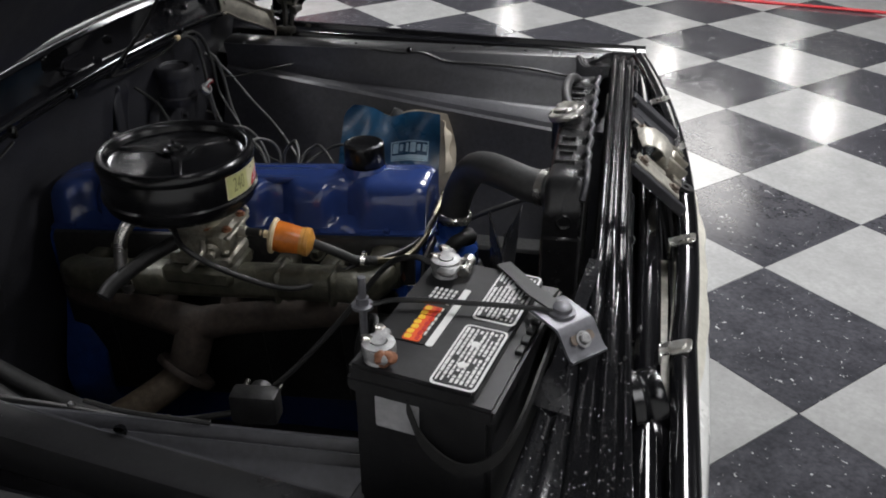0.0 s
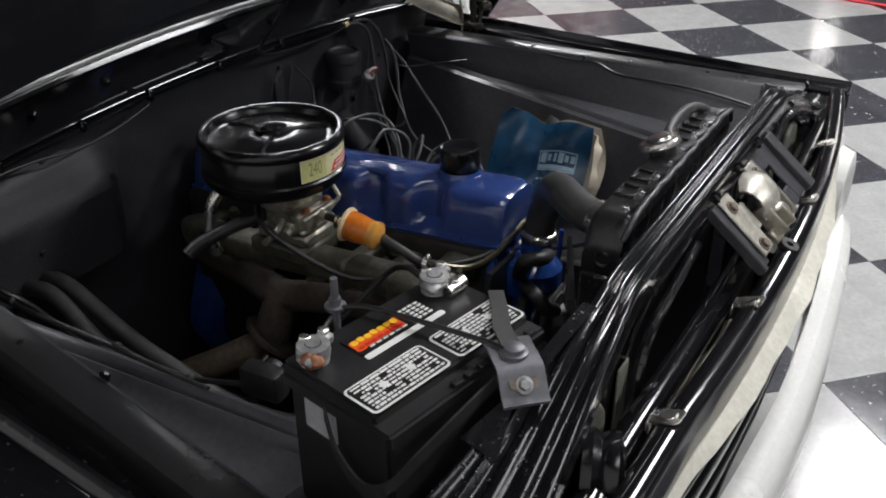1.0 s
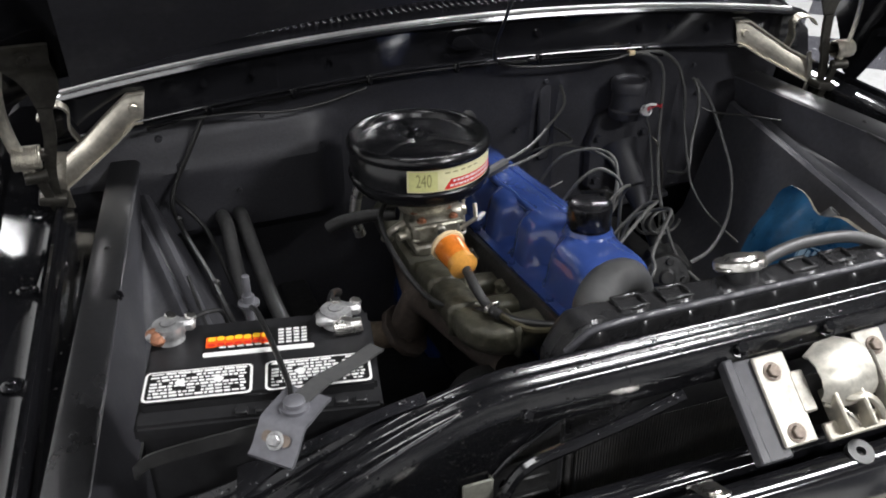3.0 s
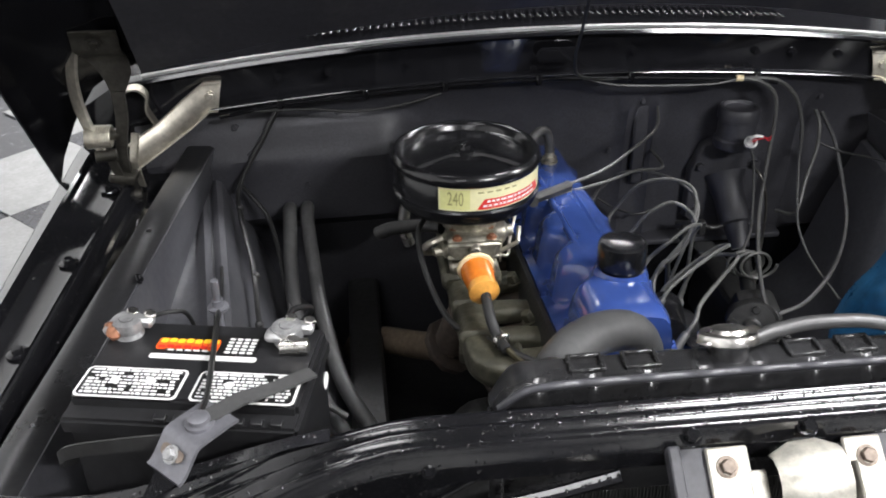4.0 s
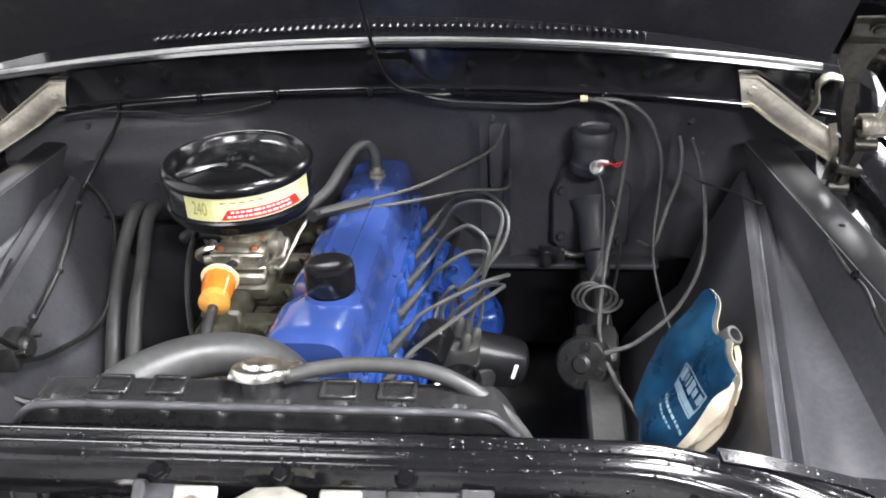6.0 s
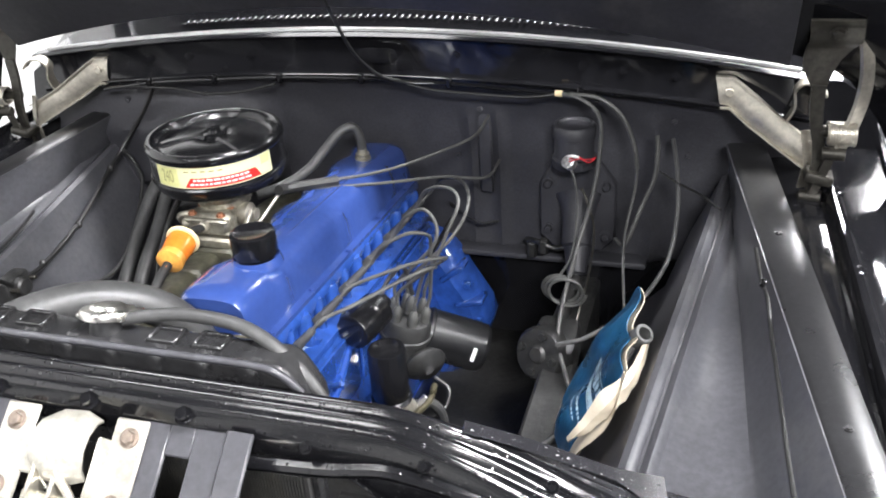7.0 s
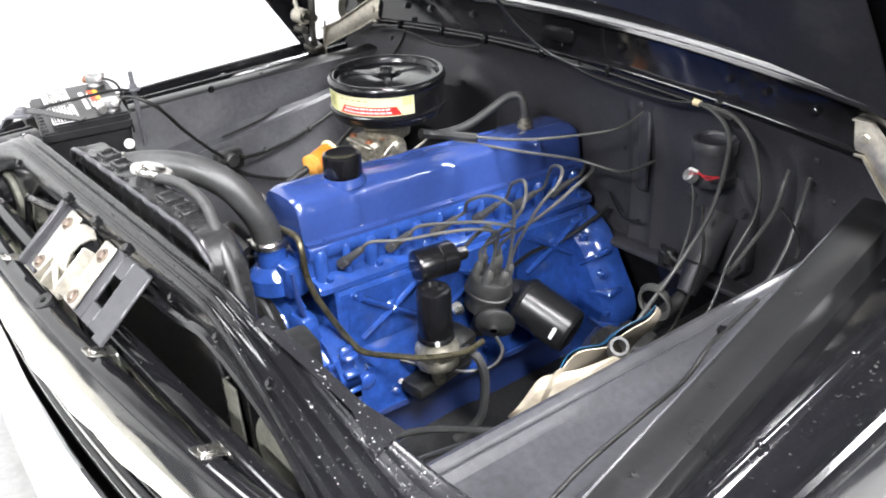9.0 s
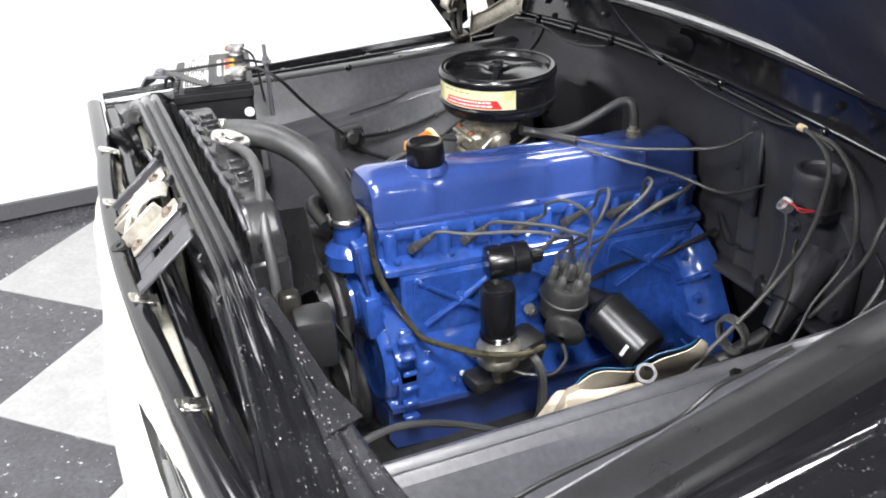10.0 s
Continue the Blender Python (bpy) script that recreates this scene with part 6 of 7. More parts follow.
for k in range(7):
    slab(bm, rounded(0.0088, 0.0085, 0.0025, 2), basis(bt(-0.058 + 0.0105 * k, 0.0455 + 0.001 * (k % 2), TOPZ + 0.0012), BX, BY), 0.0008)
part("logo_shape", bm, PRINT_YELLOW, fld, "row of yellow highlights")
bm = B()
for k in range(7):
    slab(bm, rounded(0.0092, 0.0050, 0.0020, 2), basis(bt(-0.058 + 0.0105 * k, 0.0335 + 0.001 * (k % 2), TOPZ + 0.0012), BX, BY), 0.0008)
part("logo_shape", bm, PRINT_RED, fld, "row of red shapes")
bm = B()
for k in range(6):
    slab(bm, rounded(0.008, 0.0025, 0.0008, 1), basis(bt(-0.045 + 0.0105 * k, 0.0285, TOPZ + 0.0006), BX, BY), 0.0008)
for i in range(4):
    for j in range(5):
        slab(bm, rounded(0.0068, 0.0036, 0.0008, 1), basis(bt(0.024 + 0.0092 * i, 0.028 + 0.0066 * j, TOPZ + 0.0006), BX, BY), 0.0008)
part("lettering", bm, PRINT_WHITE, fld)
bm = B()
slab(bm, rounded(0.054, 0.044, 0.002), basis(bt(-0.1291, 0.028, 0.978), -BY, (0, 0, 1)), 0.0008)
part("side_label", bm, LABEL_SILVER, bat, "silver label on the end of the case")
bm = B()
lathe(bm, [(0, 0), (0.011, 0), (0.011, 0.001), (0, 0.001)], frame_at(bt(0.1292, 0.072, 0.965), bt(0.2, 0.072, 0.965)), 20)
part("round_mark", bm, PRINT_WHITE, bat, "round white sticker")
for u, name in ((-0.108, "corroded"), (0.092, "clean")):
    bm = B()
    lathe(bm, [(0.018, 0), (0.016, 0.006), (0.0095, 0.008), (0.0085, 0.024), (0, 0.024)], Matrix.Translation(bt(u, 0.058, TOPZ)), 18)
    part("post", bm, LEAD, bat)
    bm = B()
    lathe(bm, [(0.010, 0.008), (0.019, 0.008), (0.020, 0.012), (0.019, 0.022), (0.010, 0.023)], Matrix.Translation(bt(u, 0.058, TOPZ)), 16)
    bbox(bm, u + 0.016, 0.064, TOPZ + 0.016, (0.03, 0.018, 0.014), 0.004)
    bbox(bm, u - 0.012, 0.050, TOPZ + 0.014, (0.026, 0.024, 0.012), 0.004)
    tm = part("terminal", bm, LEAD, bat, "battery terminal clamp with bolts")
    bm = B()
    for du, dv in ((0.0, 0.074), (0.024, 0.070)):
        rod(bm, bt(u + du, dv, TOPZ + 0.018), bt(u + du + 0.002, dv, TOPZ + 0.025), 0.0075, seg=6)
    part("nut", bm, BRIGHT, tm)
    bm = B()
    if u < 0:
        for k in range(7):
            o = bt(u - 0.02 + 0.012 * random.random() * 2, 0.036 + 0.018 * random.random(), TOPZ + 0.008 + 0.008 * random.random())
            lathe(bm, [(0, -0.008), (0.006, -0.005), (0.0085, 0), (0.006, 0.005), (0, 0.008)], Matrix.Translation(o), 7)
        part("corrosion", bm, COPPER, tm, "orange crusted corrosion")
    else:
        rod(bm, bt(u - 0.004, 0.034, TOPZ + 0.008), bt(u + 0.03, 0.036, TOPZ + 0.010), 0.0095, seg=10)
        rod(bm, bt(u + 0.008, 0.03, TOPZ + 0.010), bt(u + 0.010, 0.044, TOPZ + 0.010), 0.012, seg=6)
        part("clamp_bolt", bm, BRIGHT, tm)
# battery tray and its hold-down
bm = B()
bbox(bm, 0, 0, 0.815, (0.29, 0.20, 0.02), 0.004)
bbox(bm, 0, 0.08, 0.78, (0.2, 0.02, 0.08), 0.004)
box(bm, (-0.66, 0.12, 0.78), (0.2, 0.1, 0.06), (0, 0, -11), 0.004)
solo("battery_tray", bm, SATIN, "black steel battery tray on the inner fender", "battery tray")
hold = thing("battery_clamp", (-0.60, -0.02, 1.02), "dull grey battery clamp bracket with a rusty bolt", "clamp")
bm = B()
AX, WX = Vector((-0.707, -0.707, 0)), Vector((0.707, -0.707, 0))
secs = []
for a, z in ((-0.030, 1.0465), (-0.024, 1.0475), (0.020, 1.0455), (0.026, 1.043), (0.030, 1.038), (0.043, 1.022), (0.049, 1.017), (0.053, 1.016)):
    o = Vector((-0.594, 0.0, z)) + AX * a
    secs.append([o - WX * 0.027, o - WX * 0.024, o + WX * 0.024, o + WX * 0.027])
loft(bm, secs, 0.004)
part("bracket", bm, CLAMP_GREY, hold)
bm = B()
lathe(bm, [(0.016, -0.001), (0.016, 0.003), (0.012, 0.004), (0.0115, 0.009), (0.008, 0.011), (0, 0.0115)], Matrix.Translation((-0.594, 0.0, 1.047)), 18)
part("bolt_head", bm, CLAMP_GREY, hold)
bolt_at(hold, (-0.6215, -0.0275, 1.0315), (-0.5, -0.5, 0.66), LEAD, 0.007, 0.007)
bm = B()
slab(bm, rounded(0.034, 0.012, 0.005), basis((-0.6200, -0.0260, 1.0325), (0.707, -0.707, 0), (-0.5, -0.5, -0.7)), -0.0015)
part("slot", bm, RUST_BOLT, hold, "rust stain round the slotted hole")
bm = B()
secs = []
for p, w in (((-0.592, 0.002, 1.0515), 0.011), ((-0.555, 0.036, 1.048), 0.011), ((-0.515, 0.060, 1.043), 0.010), ((-0.478, 0.085, 1.040), 0.010)):
    p = Vector(p)
    n = Vector((0.55, -0.83, 0))
    secs.append([p - n * w, p + n * w])
loft(bm, secs, 0.003)
part("strap", bm, STRAP, hold, "flat dark grey hold-down strap")
bm = B()
tube(bm, [(-0.603, 0.243, 1.030), (-0.598, 0.20, 1.044), (-0.594, 0.12, 1.047), (-0.592, 0.04, 1.048), (-0.598, 0.004, 1.050)], 0.0035, 8, 5)
part("rod", bm, WIRE_BLACK, hold, "thin black hold-down rod")
bm = B()
rod(bm, (-0.603, 0.243, 0.90), (-0.603, 0.243, 1.075), 0.005)
lathe(bm, [(0.005, -0.004), (0.014, -0.004), (0.014, 0.0), (0.008, 0.001), (0.008, 0.010), (0.005, 0.010)], Matrix.Translation((-0.603, 0.243, 1.036)), 12)
part("threaded_rod", bm, CLAMP_GREY, hold)
# flat rubber strap hanging round the battery front, and cables
bm = B()
secs = []
line = glide([bt(-0.137, 0.013, 1.0), bt(-0.142, -0.01, 0.957), bt(-0.146, -0.055, 0.938), bt(-0.142, -0.095, 0.965), bt(-0.115, -0.112, 0.995), bt(-0.04, -0.112, 1.012), bt(0.04, -0.108, 1.022)], 6)
for p in line:
    secs.append([p + Vector((0, 0, -0.009)), p + Vector((0, 0, 0.009))])
loft(bm, secs, 0.003)
solo("battery_strap", bm, RUBBER, "flat black rubber strap hanging before the battery", "strap")
for nm, pts, r, mt in (("battery_cable", [bt(0.085, 0.075, 1.05), bt(0.09, 0.105, 1.05), (-0.485, 0.245, 1.02), (-0.515, 0.30, 0.95), (-0.535, 0.36, 0.88), (-0.545, 0.40, 0.84)], 0.0042, WIRE_BLACK),
                       ("battery_cable", [bt(-0.09, 0.07, 1.05), bt(-0.06, 0.085, 1.052), bt(-0.045, 0.10, 1.03), bt(-0.04, 0.11, 0.93)], 0.003, WIRE_BLACK)):
    bm = B()
    tube(bm, pts, r, 8, 6)
    solo(nm, bm, mt, "insulated battery cable leaving its terminal", "cable")
# starter relay on the apron behind the battery
rel = thing("starter_relay", (-0.56, 0.42, 0.80), "small dark starter relay with cables on the inner fender", "relay")
bm = B()
box(bm, (-0.565, 0.42, 0.822), (0.035, 0.07, 0.05), (0, 0, 5), 0.008, 2)
lathe(bm, [(0.018, 0), (0.018, 0.024), (0.014, 0.028), (0, 0.028)], frame_at((-0.56, 0.42, 0.825), (-0.5, 0.42, 0.83)), 18)
part("body", bm, GREASE, rel)
for dy in (-0.025, 0.025):
    bm = B()
    rod(bm, (-0.545, 0.42 + dy, 0.83), (-0.528, 0.42 + dy, 0.834), 0.004)
    part("stud", bm, HINGE_DARK, rel)

# ---- fuel filter in the line to the carburettor ----
ff = thing("fuel_filter", (-0.226, 0.46, 0.88), "translucent amber inline fuel filter with milky end cap", "fuel filter")
FA, FB = Vector((-0.231, 0.512, 0.908)), Vector((-0.222, 0.430, 0.893))
fm = frame_at(FA, FB)
bm = B()
lathe(bm, [(0.0, 0.006), (0.0265, 0.006), (0.027, 0.02), (0.0235, 0.05), (0.0225, 0.056), (0.0245, 0.058), (0.0245, 0.065), (0.017, 0.069), (0.008, 0.073), (0.006, 0.086), (0, 0.086)], fm, 20)
part("body", bm, AMBER, ff, "amber plastic filter body")
bm = B()
lathe(bm, [(0.0238, 0.050), (0.0240, 0.053), (0.0236, 0.056), (0.0252, 0.0575), (0.0252, 0.065), (0.018, 0.0695), (0.009, 0.074)], fm, 20)
part("sleeve", bm, AMBER_PALE, ff, "pale translucent filter end")
bm = B()
lathe(bm, [(0.006, -0.02), (0.007, -0.006), (0.022, -0.003), (0.030, 0.0), (0.0315, 0.003), (0.0305, 0.007), (0.026, 0.008)], fm, 24)
part("end_cap", bm, FILTER_CAP, ff)
bm = B()
tube(bm, [fm @ Vector((0, 0, -0.012)), FA + Vector((0.001, 0.025, 0.002)), (-0.222, 0.565, 0.905)], 0.0075, 10, 5)
part("short_hose", bm, RUBBER, ff)
bm = B()
tube(bm, [fm @ Vector((0, 0, 0.072)), FB + Vector((0.0, -0.03, -0.012)), (-0.215, 0.37, 0.865), (-0.205, 0.335, 0.862)], 0.0085, 10, 5)
part("hose", bm, RUBBER, ff)
bm = B()
lathe(bm, [(0.0085, 0), (0.0115, 0.001), (0.0115, 0.009), (0.0085, 0.010)], frame_at((-0.213, 0.365, 0.863), (-0.205, 0.335, 0.859)), 14)
box(bm, (-0.205, 0.358, 0.872), (0.012, 0.008, 0.010), (0, 0, 0), 0.002)
part("clamp", bm, BRIGHT, ff)
for nm, pts, r, mt, lab in (("breather_hose", [(-0.026, 0.892, 0.925), (-0.028, 0.893, 0.962), (-0.040, 0.89, 0.985), (-0.062, 0.875, 0.980), (-0.085, 0.845, 0.955), (-0.11, 0.80, 0.925), (-0.15, 0.76, 0.905), (-0.19, 0.72, 0.90)], 0.0100, HOSE_GREY, "grey breather hose from the valve cover"),
                            ("vacuum_hose", [(-0.29, 0.66, 0.94), (-0.315, 0.63, 0.915), (-0.31, 0.56, 0.875), (-0.28, 0.47, 0.835), (-0.24, 0.40, 0.845), (-0.20, 0.36, 0.86)], 0.005, WIRE_BLACK, "thin black vacuum hose below the air cleaner"),
                            ("fuel_line_hose", [(-0.215, 0.35, 0.862), (-0.17, 0.31, 0.858), (-0.12, 0.28, 0.862), (-0.06, 0.262, 0.882)], 0.0065, WIRE_BLACK, "black fuel hose to the filter")):
    bm = B()
    tube(bm, pts, r, 10, 6)
    solo(nm, bm, mt, lab, "hose")

# ---- passenger side: heater hoses and wires on the apron ----
for k, pts in enumerate(([(-0.562, 0.985, 0.80), (-0.562, 0.94, 0.815), (-0.56, 0.89, 0.808), (-0.56, 0.80, 0.745), (-0.545, 0.70, 0.68), (-0.50, 0.56, 0.61), (-0.42, 0.42, 0.56)], [(-0.526, 0.985, 0.80), (-0.526, 0.94, 0.815), (-0.524, 0.89, 0.806), (-0.513, 0.80, 0.745), (-0.500, 0.71, 0.70), (-0.465, 0.58, 0.63), (-0.38, 0.42, 0.58)])):
    bm = B()
    tube(bm, pts, 0.0145, 12, 6)
    solo("heater_hose", bm, HOSE_GREY, "grey-black heater hose dropping from the firewall", "hose", group="heater hoses")
for nm, pts, r, mt, lab in (("apron_wire", [(-0.565, 0.985, 1.03), (-0.60, 0.975, 0.97), (-0.655, 0.93, 0.885), (-0.650, 0.85, 0.855), (-0.618, 0.70, 0.82), (-0.60, 0.56, 0.80), (-0.575, 0.45, 0.81)], 0.005, WIRE_BLACK, "black taped wiring running along the inner fender"),
                            ("apron_wire", [(-0.655, 0.93, 0.885), (-0.63, 0.93, 0.85), (-0.60, 0.90, 0.81), (-0.575, 0.80, 0.74), (-0.56, 0.68, 0.70), (-0.57, 0.52, 0.74), (-0.57, 0.43, 0.79)], 0.005, WIRE_BLACK, "black taped wiring running along the inner fender"),
                            ("hose_tie", [(-0.64, 0.50, 0.78), (-0.60, 0.50, 0.72), (-0.55, 0.51, 0.665), (-0.51, 0.52, 0.645), (-0.46, 0.50, 0.62)], 0.006, HOSE_GREY, "grey hose strapped across the heater hoses"),
                            ("heater_hose_branch", [(-0.62, 0.40, 0.75), (-0.55, 0.42, 0.70), (-0.50, 0.46, 0.66)], 0.008, RUBBER, "black hose below the battery")):
    bm = B()
    tube(bm, pts, r, 8, 6)
    solo(nm, bm, mt, lab, "wire" if "wire" in nm else "hose")
bm = B()
tube(bm, [(-0.66, 0.62, 0.875), (-0.655, 0.56, 0.86), (-0.645, 0.45, 0.85)], 0.0035, 6, 4)
solo("apron_rod", bm, GREASE, "thin dark rod lying on the inner fender", "rod")

# ---- firewall harness ----
for pts, r, mt, lab in (
        ([(-0.68, 0.955, 1.022), (-0.55, 0.962, 1.040), (-0.42, 0.963, 1.050), (-0.23, 0.965, 1.062), (0.0, 0.963, 1.066), (0.15, 0.961, 1.062), (0.30, 0.958, 1.054), (0.40, 0.953, 1.050), (0.46, 0.95, 1.040)], 0.0055, GLOSS, "black wiring loom clipped along the cowl"),
        ([(-0.62, 0.958, 1.030), (-0.50, 0.955, 1.030), (-0.42, 0.953, 1.022), (-0.33, 0.955, 1.028), (-0.24, 0.957, 1.048)], 0.004, WIRE_BLACK, "thin black wire sagging under the loom"),
        ([(0.05, 0.945, 1.068), (0.12, 0.948, 1.052), (0.22, 0.948, 1.046), (0.32, 0.950, 1.044), (0.38, 0.953, 1.052)], 0.0045, WIRE_BLACK, "thin black wire under the loom"),
        ([(0.38, 0.953, 1.053), (0.42, 0.948, 1.046), (0.455, 0.945, 1.02), (0.465, 0.94, 0.97), (0.455, 0.92, 0.86), (0.43, 0.86, 0.75), (0.415, 0.77, 0.66), (0.42, 0.72, 0.62), (0.445, 0.66, 0.59), (0.48, 0.58, 0.57)], 0.006, WIRE_GREY, "long grey wire looping down from the loom"),
        ([(0.40, 0.953, 1.052), (0.46, 0.952, 1.045), (0.505, 0.95, 1.01), (0.53, 0.948, 0.95), (0.537, 0.947, 0.904)], 0.0065, WIRE_GREY, "grey wire ending in a connector"),
        ([(0.537, 0.947, 0.904), (0.535, 0.935, 0.86), (0.524, 0.89, 0.79), (0.525, 0.86, 0.735), (0.535, 0.80, 0.69), (0.55, 0.70, 0.66)], 0.0035, WIRE_GREY, "thin grey wire hanging from a connector"),
        ([(0.571, 0.975, 0.965), (0.575, 0.955, 0.94), (0.572, 0.94, 0.89), (0.55, 0.92, 0.83), (0.525, 0.89, 0.765), (0.50, 0.93, 0.75)], 0.006, WIRE_GREY, "grey cable curving down the firewall"),
        ([(0.60, 1.0, 0.95), (0.615, 0.95, 0.90), (0.622, 0.90, 0.83), (0.61, 0.83, 0.76), (0.56, 0.76, 0.70), (0.48, 0.70, 0.66), (0.42, 0.69, 0.64)], 0.007, HOSE_GREY, "ribbed grey conduit crossing the bay"),
        ([(0.41, 0.915, 0.91), (0.42, 0.91, 0.88), (0.425, 0.90, 0.82), (0.42, 0.87, 0.74), (0.40, 0.85, 0.70)], 0.0035, WIRE_GREY, "thin wire under the white connector"),
        ([(0.70, 0.80, 0.90), (0.66, 0.88, 0.89), (0.62, 0.93, 0.885), (0.58, 0.95, 0.90)], 0.0035, WIRE_BLACK, "thin wire from the firewall to the apron"),
        ([(0.12, 1.02, 0.76), (0.16, 1.0, 0.74), (0.20, 0.98, 0.735), (0.24, 0.98, 0.745)], 0.0035, WIRE_BLACK, "thin black wire behind the engine"),
        ([(-0.005, 0.72, 1.33), (0.0, 0.80, 1.21), (0.004, 0.85, 1.15), (0.02, 0.90, 1.10), (0.045, 0.925, 1.079), (0.08, 0.945, 1.066), (0.12, 0.957, 1.062)], 0.004, WIRE_BLACK, "black wire dropping from the hood to the loom")):
    bm = B()
    tube(bm, pts, min(r * 0.8, 0.0045), 8, 6)
    solo("firewall_wire", bm, mt, lab, "wire", group="wires on the firewall")
for x in (-0.56, -0.39, -0.23, 0.152, 0.42, -0.04):
    bm = B()
    box(bm, (x, 0.963 - 0.008 * x * x, arc(1.066, 0.075, x) + 0.0), (0.012, 0.016, 0.022), (0, 0, 0), 0.003)
    part("loom_clip", bm, GLOSS, truck)
bm = B()
tube(bm, [(0.372, 0.953, 1.053), (0.386, 0.953, 1.0525)], 0.0068, 8, 1)
solo("tape_wrap", bm, FILTER_CAP, "tan tape wrapped round the wiring", "tape")
bm = B()
pts = []
for k in range(46):
    a = k * 0.42
    pts.append((0.397 + 0.036 * math.cos(a) + 0.0006 * k, 0.846 - 0.0009 * k, 0.672 + 0.030 * math.sin(a) + 0.0003 * k))
tube(bm, pts, 0.0035, 6, 2)
solo("coiled_wire", bm, WIRE_GREY, "grey wire wound into a loose coil", "wire")
con = thing("wire_connector", (0.41, 0.915, 0.92), "white plug connector with red wires", "connector")
bm = B()
lathe(bm, [(0.006, -0.012), (0.013, -0.006), (0.014, 0.010), (0.010, 0.012), (0.007, 0.004), (0, 0.004)], frame_at((0.408, 0.915, 0.922), (0.402, 0.900, 0.936)), 16)
part("shell", bm, LEAD, con)
for dz in (0.0, 0.006):
    bm = B()
    tube(bm, [(0.408, 0.908, 0.928 + dz), (0.425, 0.905, 0.936 + dz), (0.445, 0.91, 0.934 - dz), (0.458, 0.93, 0.93)], 0.0014, 6, 5)
    part("red_wire", bm, RED_WIRE, con)
bm = B()
tube(bm, [(0.405, 0.912, 0.934), (0.412, 0.905, 0.942), (0.428, 0.905, 0.940)], 0.003, 6, 5)
part("white_wire", bm, PRINT_WHITE, con)

# ---- steering column, brake cylinder, gear box ----
mc = thing("brake_master_cylinder", (0.40, 1.0, 0.86), "black painted brake master cylinder on the firewall", "brake cylinder")
bm = B()
lathe(bm, [(0.028, 0.0), (0.044, 0.004), (0.046, 0.012), (0.046, 0.022), (0.041, 0.026), (0.040, 0.066), (0.044, 0.068), (0.045, 0.088), (0.041, 0.094), (0.034, 0.095), (0.030, 0.09), (0, 0.089)], Matrix.Translation((0.405, 0.985, 0.885)), 32)
part("reservoir", bm, FIREWALL, mc)
bm = B()
secs = []
for y in (1.036, 1.02, 1.014):
    i = 0.004 if y == 1.014 else 0.0
    secs.append([Vector((x, y, z)) for x, z in ((0.325 + i, 0.70 + i), (0.325 + i, 0.82), (0.35 + i, 0.88 - i), (0.39, 0.895 - i), (0.45 - i, 0.885 - i), (0.49 - i, 0.83), (0.49 - i, 0.70 + i), (0.46, 0.67 + i), (0.36, 0.67 + i))])
loft(bm, secs, ring=True, caps=True)
pp = part("flange_plate", bm, FIREWALL, mc)
for x, z in ((0.345, 0.83), (0.345, 0.72), (0.47, 0.83), (0.47, 0.71), (0.41, 0.87)):
    bolt_at(pp, (x, 1.013, z), (0, -1, 0), FIREWALL, 0.009, 0.012)
bm = B()
lathe(bm, [(0.05, 0), (0.04, 0.02), (0.034, 0.05), (0.034, 0.11), (0.028, 0.115), (0.02, 0.17)], frame_at((0.41, 1.02, 0.80), (0.425, 0.90, 0.66)), 22)
part("column_boot", bm, FIREWALL, mc)
bm = B()
tube(bm, [(0.30, 0.99, 0.70), (0.335, 0.955, 0.715), (0.37, 0.95, 0.705), (0.40, 0.945, 0.715), (0.43, 0.95, 0.72)], 0.006, 8, 5)
box(bm, (0.345, 0.955, 0.705), (0.02, 0.02, 0.035), (0, 0, 0), 0.004)
box(bm, (0.315, 0.975, 0.685), (0.02, 0.02, 0.04), (0, 0, 0), 0.004)
part("linkage", bm, GREASE, mc)
sg = thing("steering_gear", (0.38, 0.72, 0.55), "greasy black steering gear box on the chassis rail", "steering gear")
bm = B()
lathe(bm, [(0.03, -0.05), (0.05, -0.045), (0.056, -0.03), (0.056, 0.02), (0.05, 0.028), (0.02, 0.03), (0.014, 0.036), (0, 0.036)], frame_at((0.39, 0.735, 0.585), (0.355, 0.66, 0.62)), 20)
box(bm, (0.41, 0.77, 0.57), (0.09, 0.10, 0.12), (20, 0, 0), 0.02, 2)
part("case", bm, GREASE, sg)
bm = B()
rod(bm, (0.425, 0.90, 0.665), (0.40, 0.76, 0.60), 0.016)
part("shaft", bm, GREASE, sg)
for k in range(4):
    a = math.pi / 2 * k + 0.6
    c = frame_at((0.39, 0.735, 0.585), (0.355, 0.66, 0.62)) @ Vector((0.038 * math.cos(a), 0.038 * math.sin(a), 0.026))
    bolt_at(sg, c, (-0.035, -0.075, 0.035), GREASE, 0.009, 0.010)

# ---- washer fluid bag hanging on the driver's apron ----
wb = thing("washer_bag", (0.55, 0.47, 0.70), "blue vinyl washer fluid bag with a cream edge", "washer bag")
O, UX, UY = Vector((0.585, 0.475, 0.835)), Vector((0.05, -0.98, 0.0)), Vector((-0.45, -0.08, -0.9))
UX.normalize()
UY = (UY - UX * UY.dot(UX)).normalized()
UN = UX.cross(UY).normalized()


def bag_pt(u, v, h):
    return O + UX * u + UY * v + UN * h


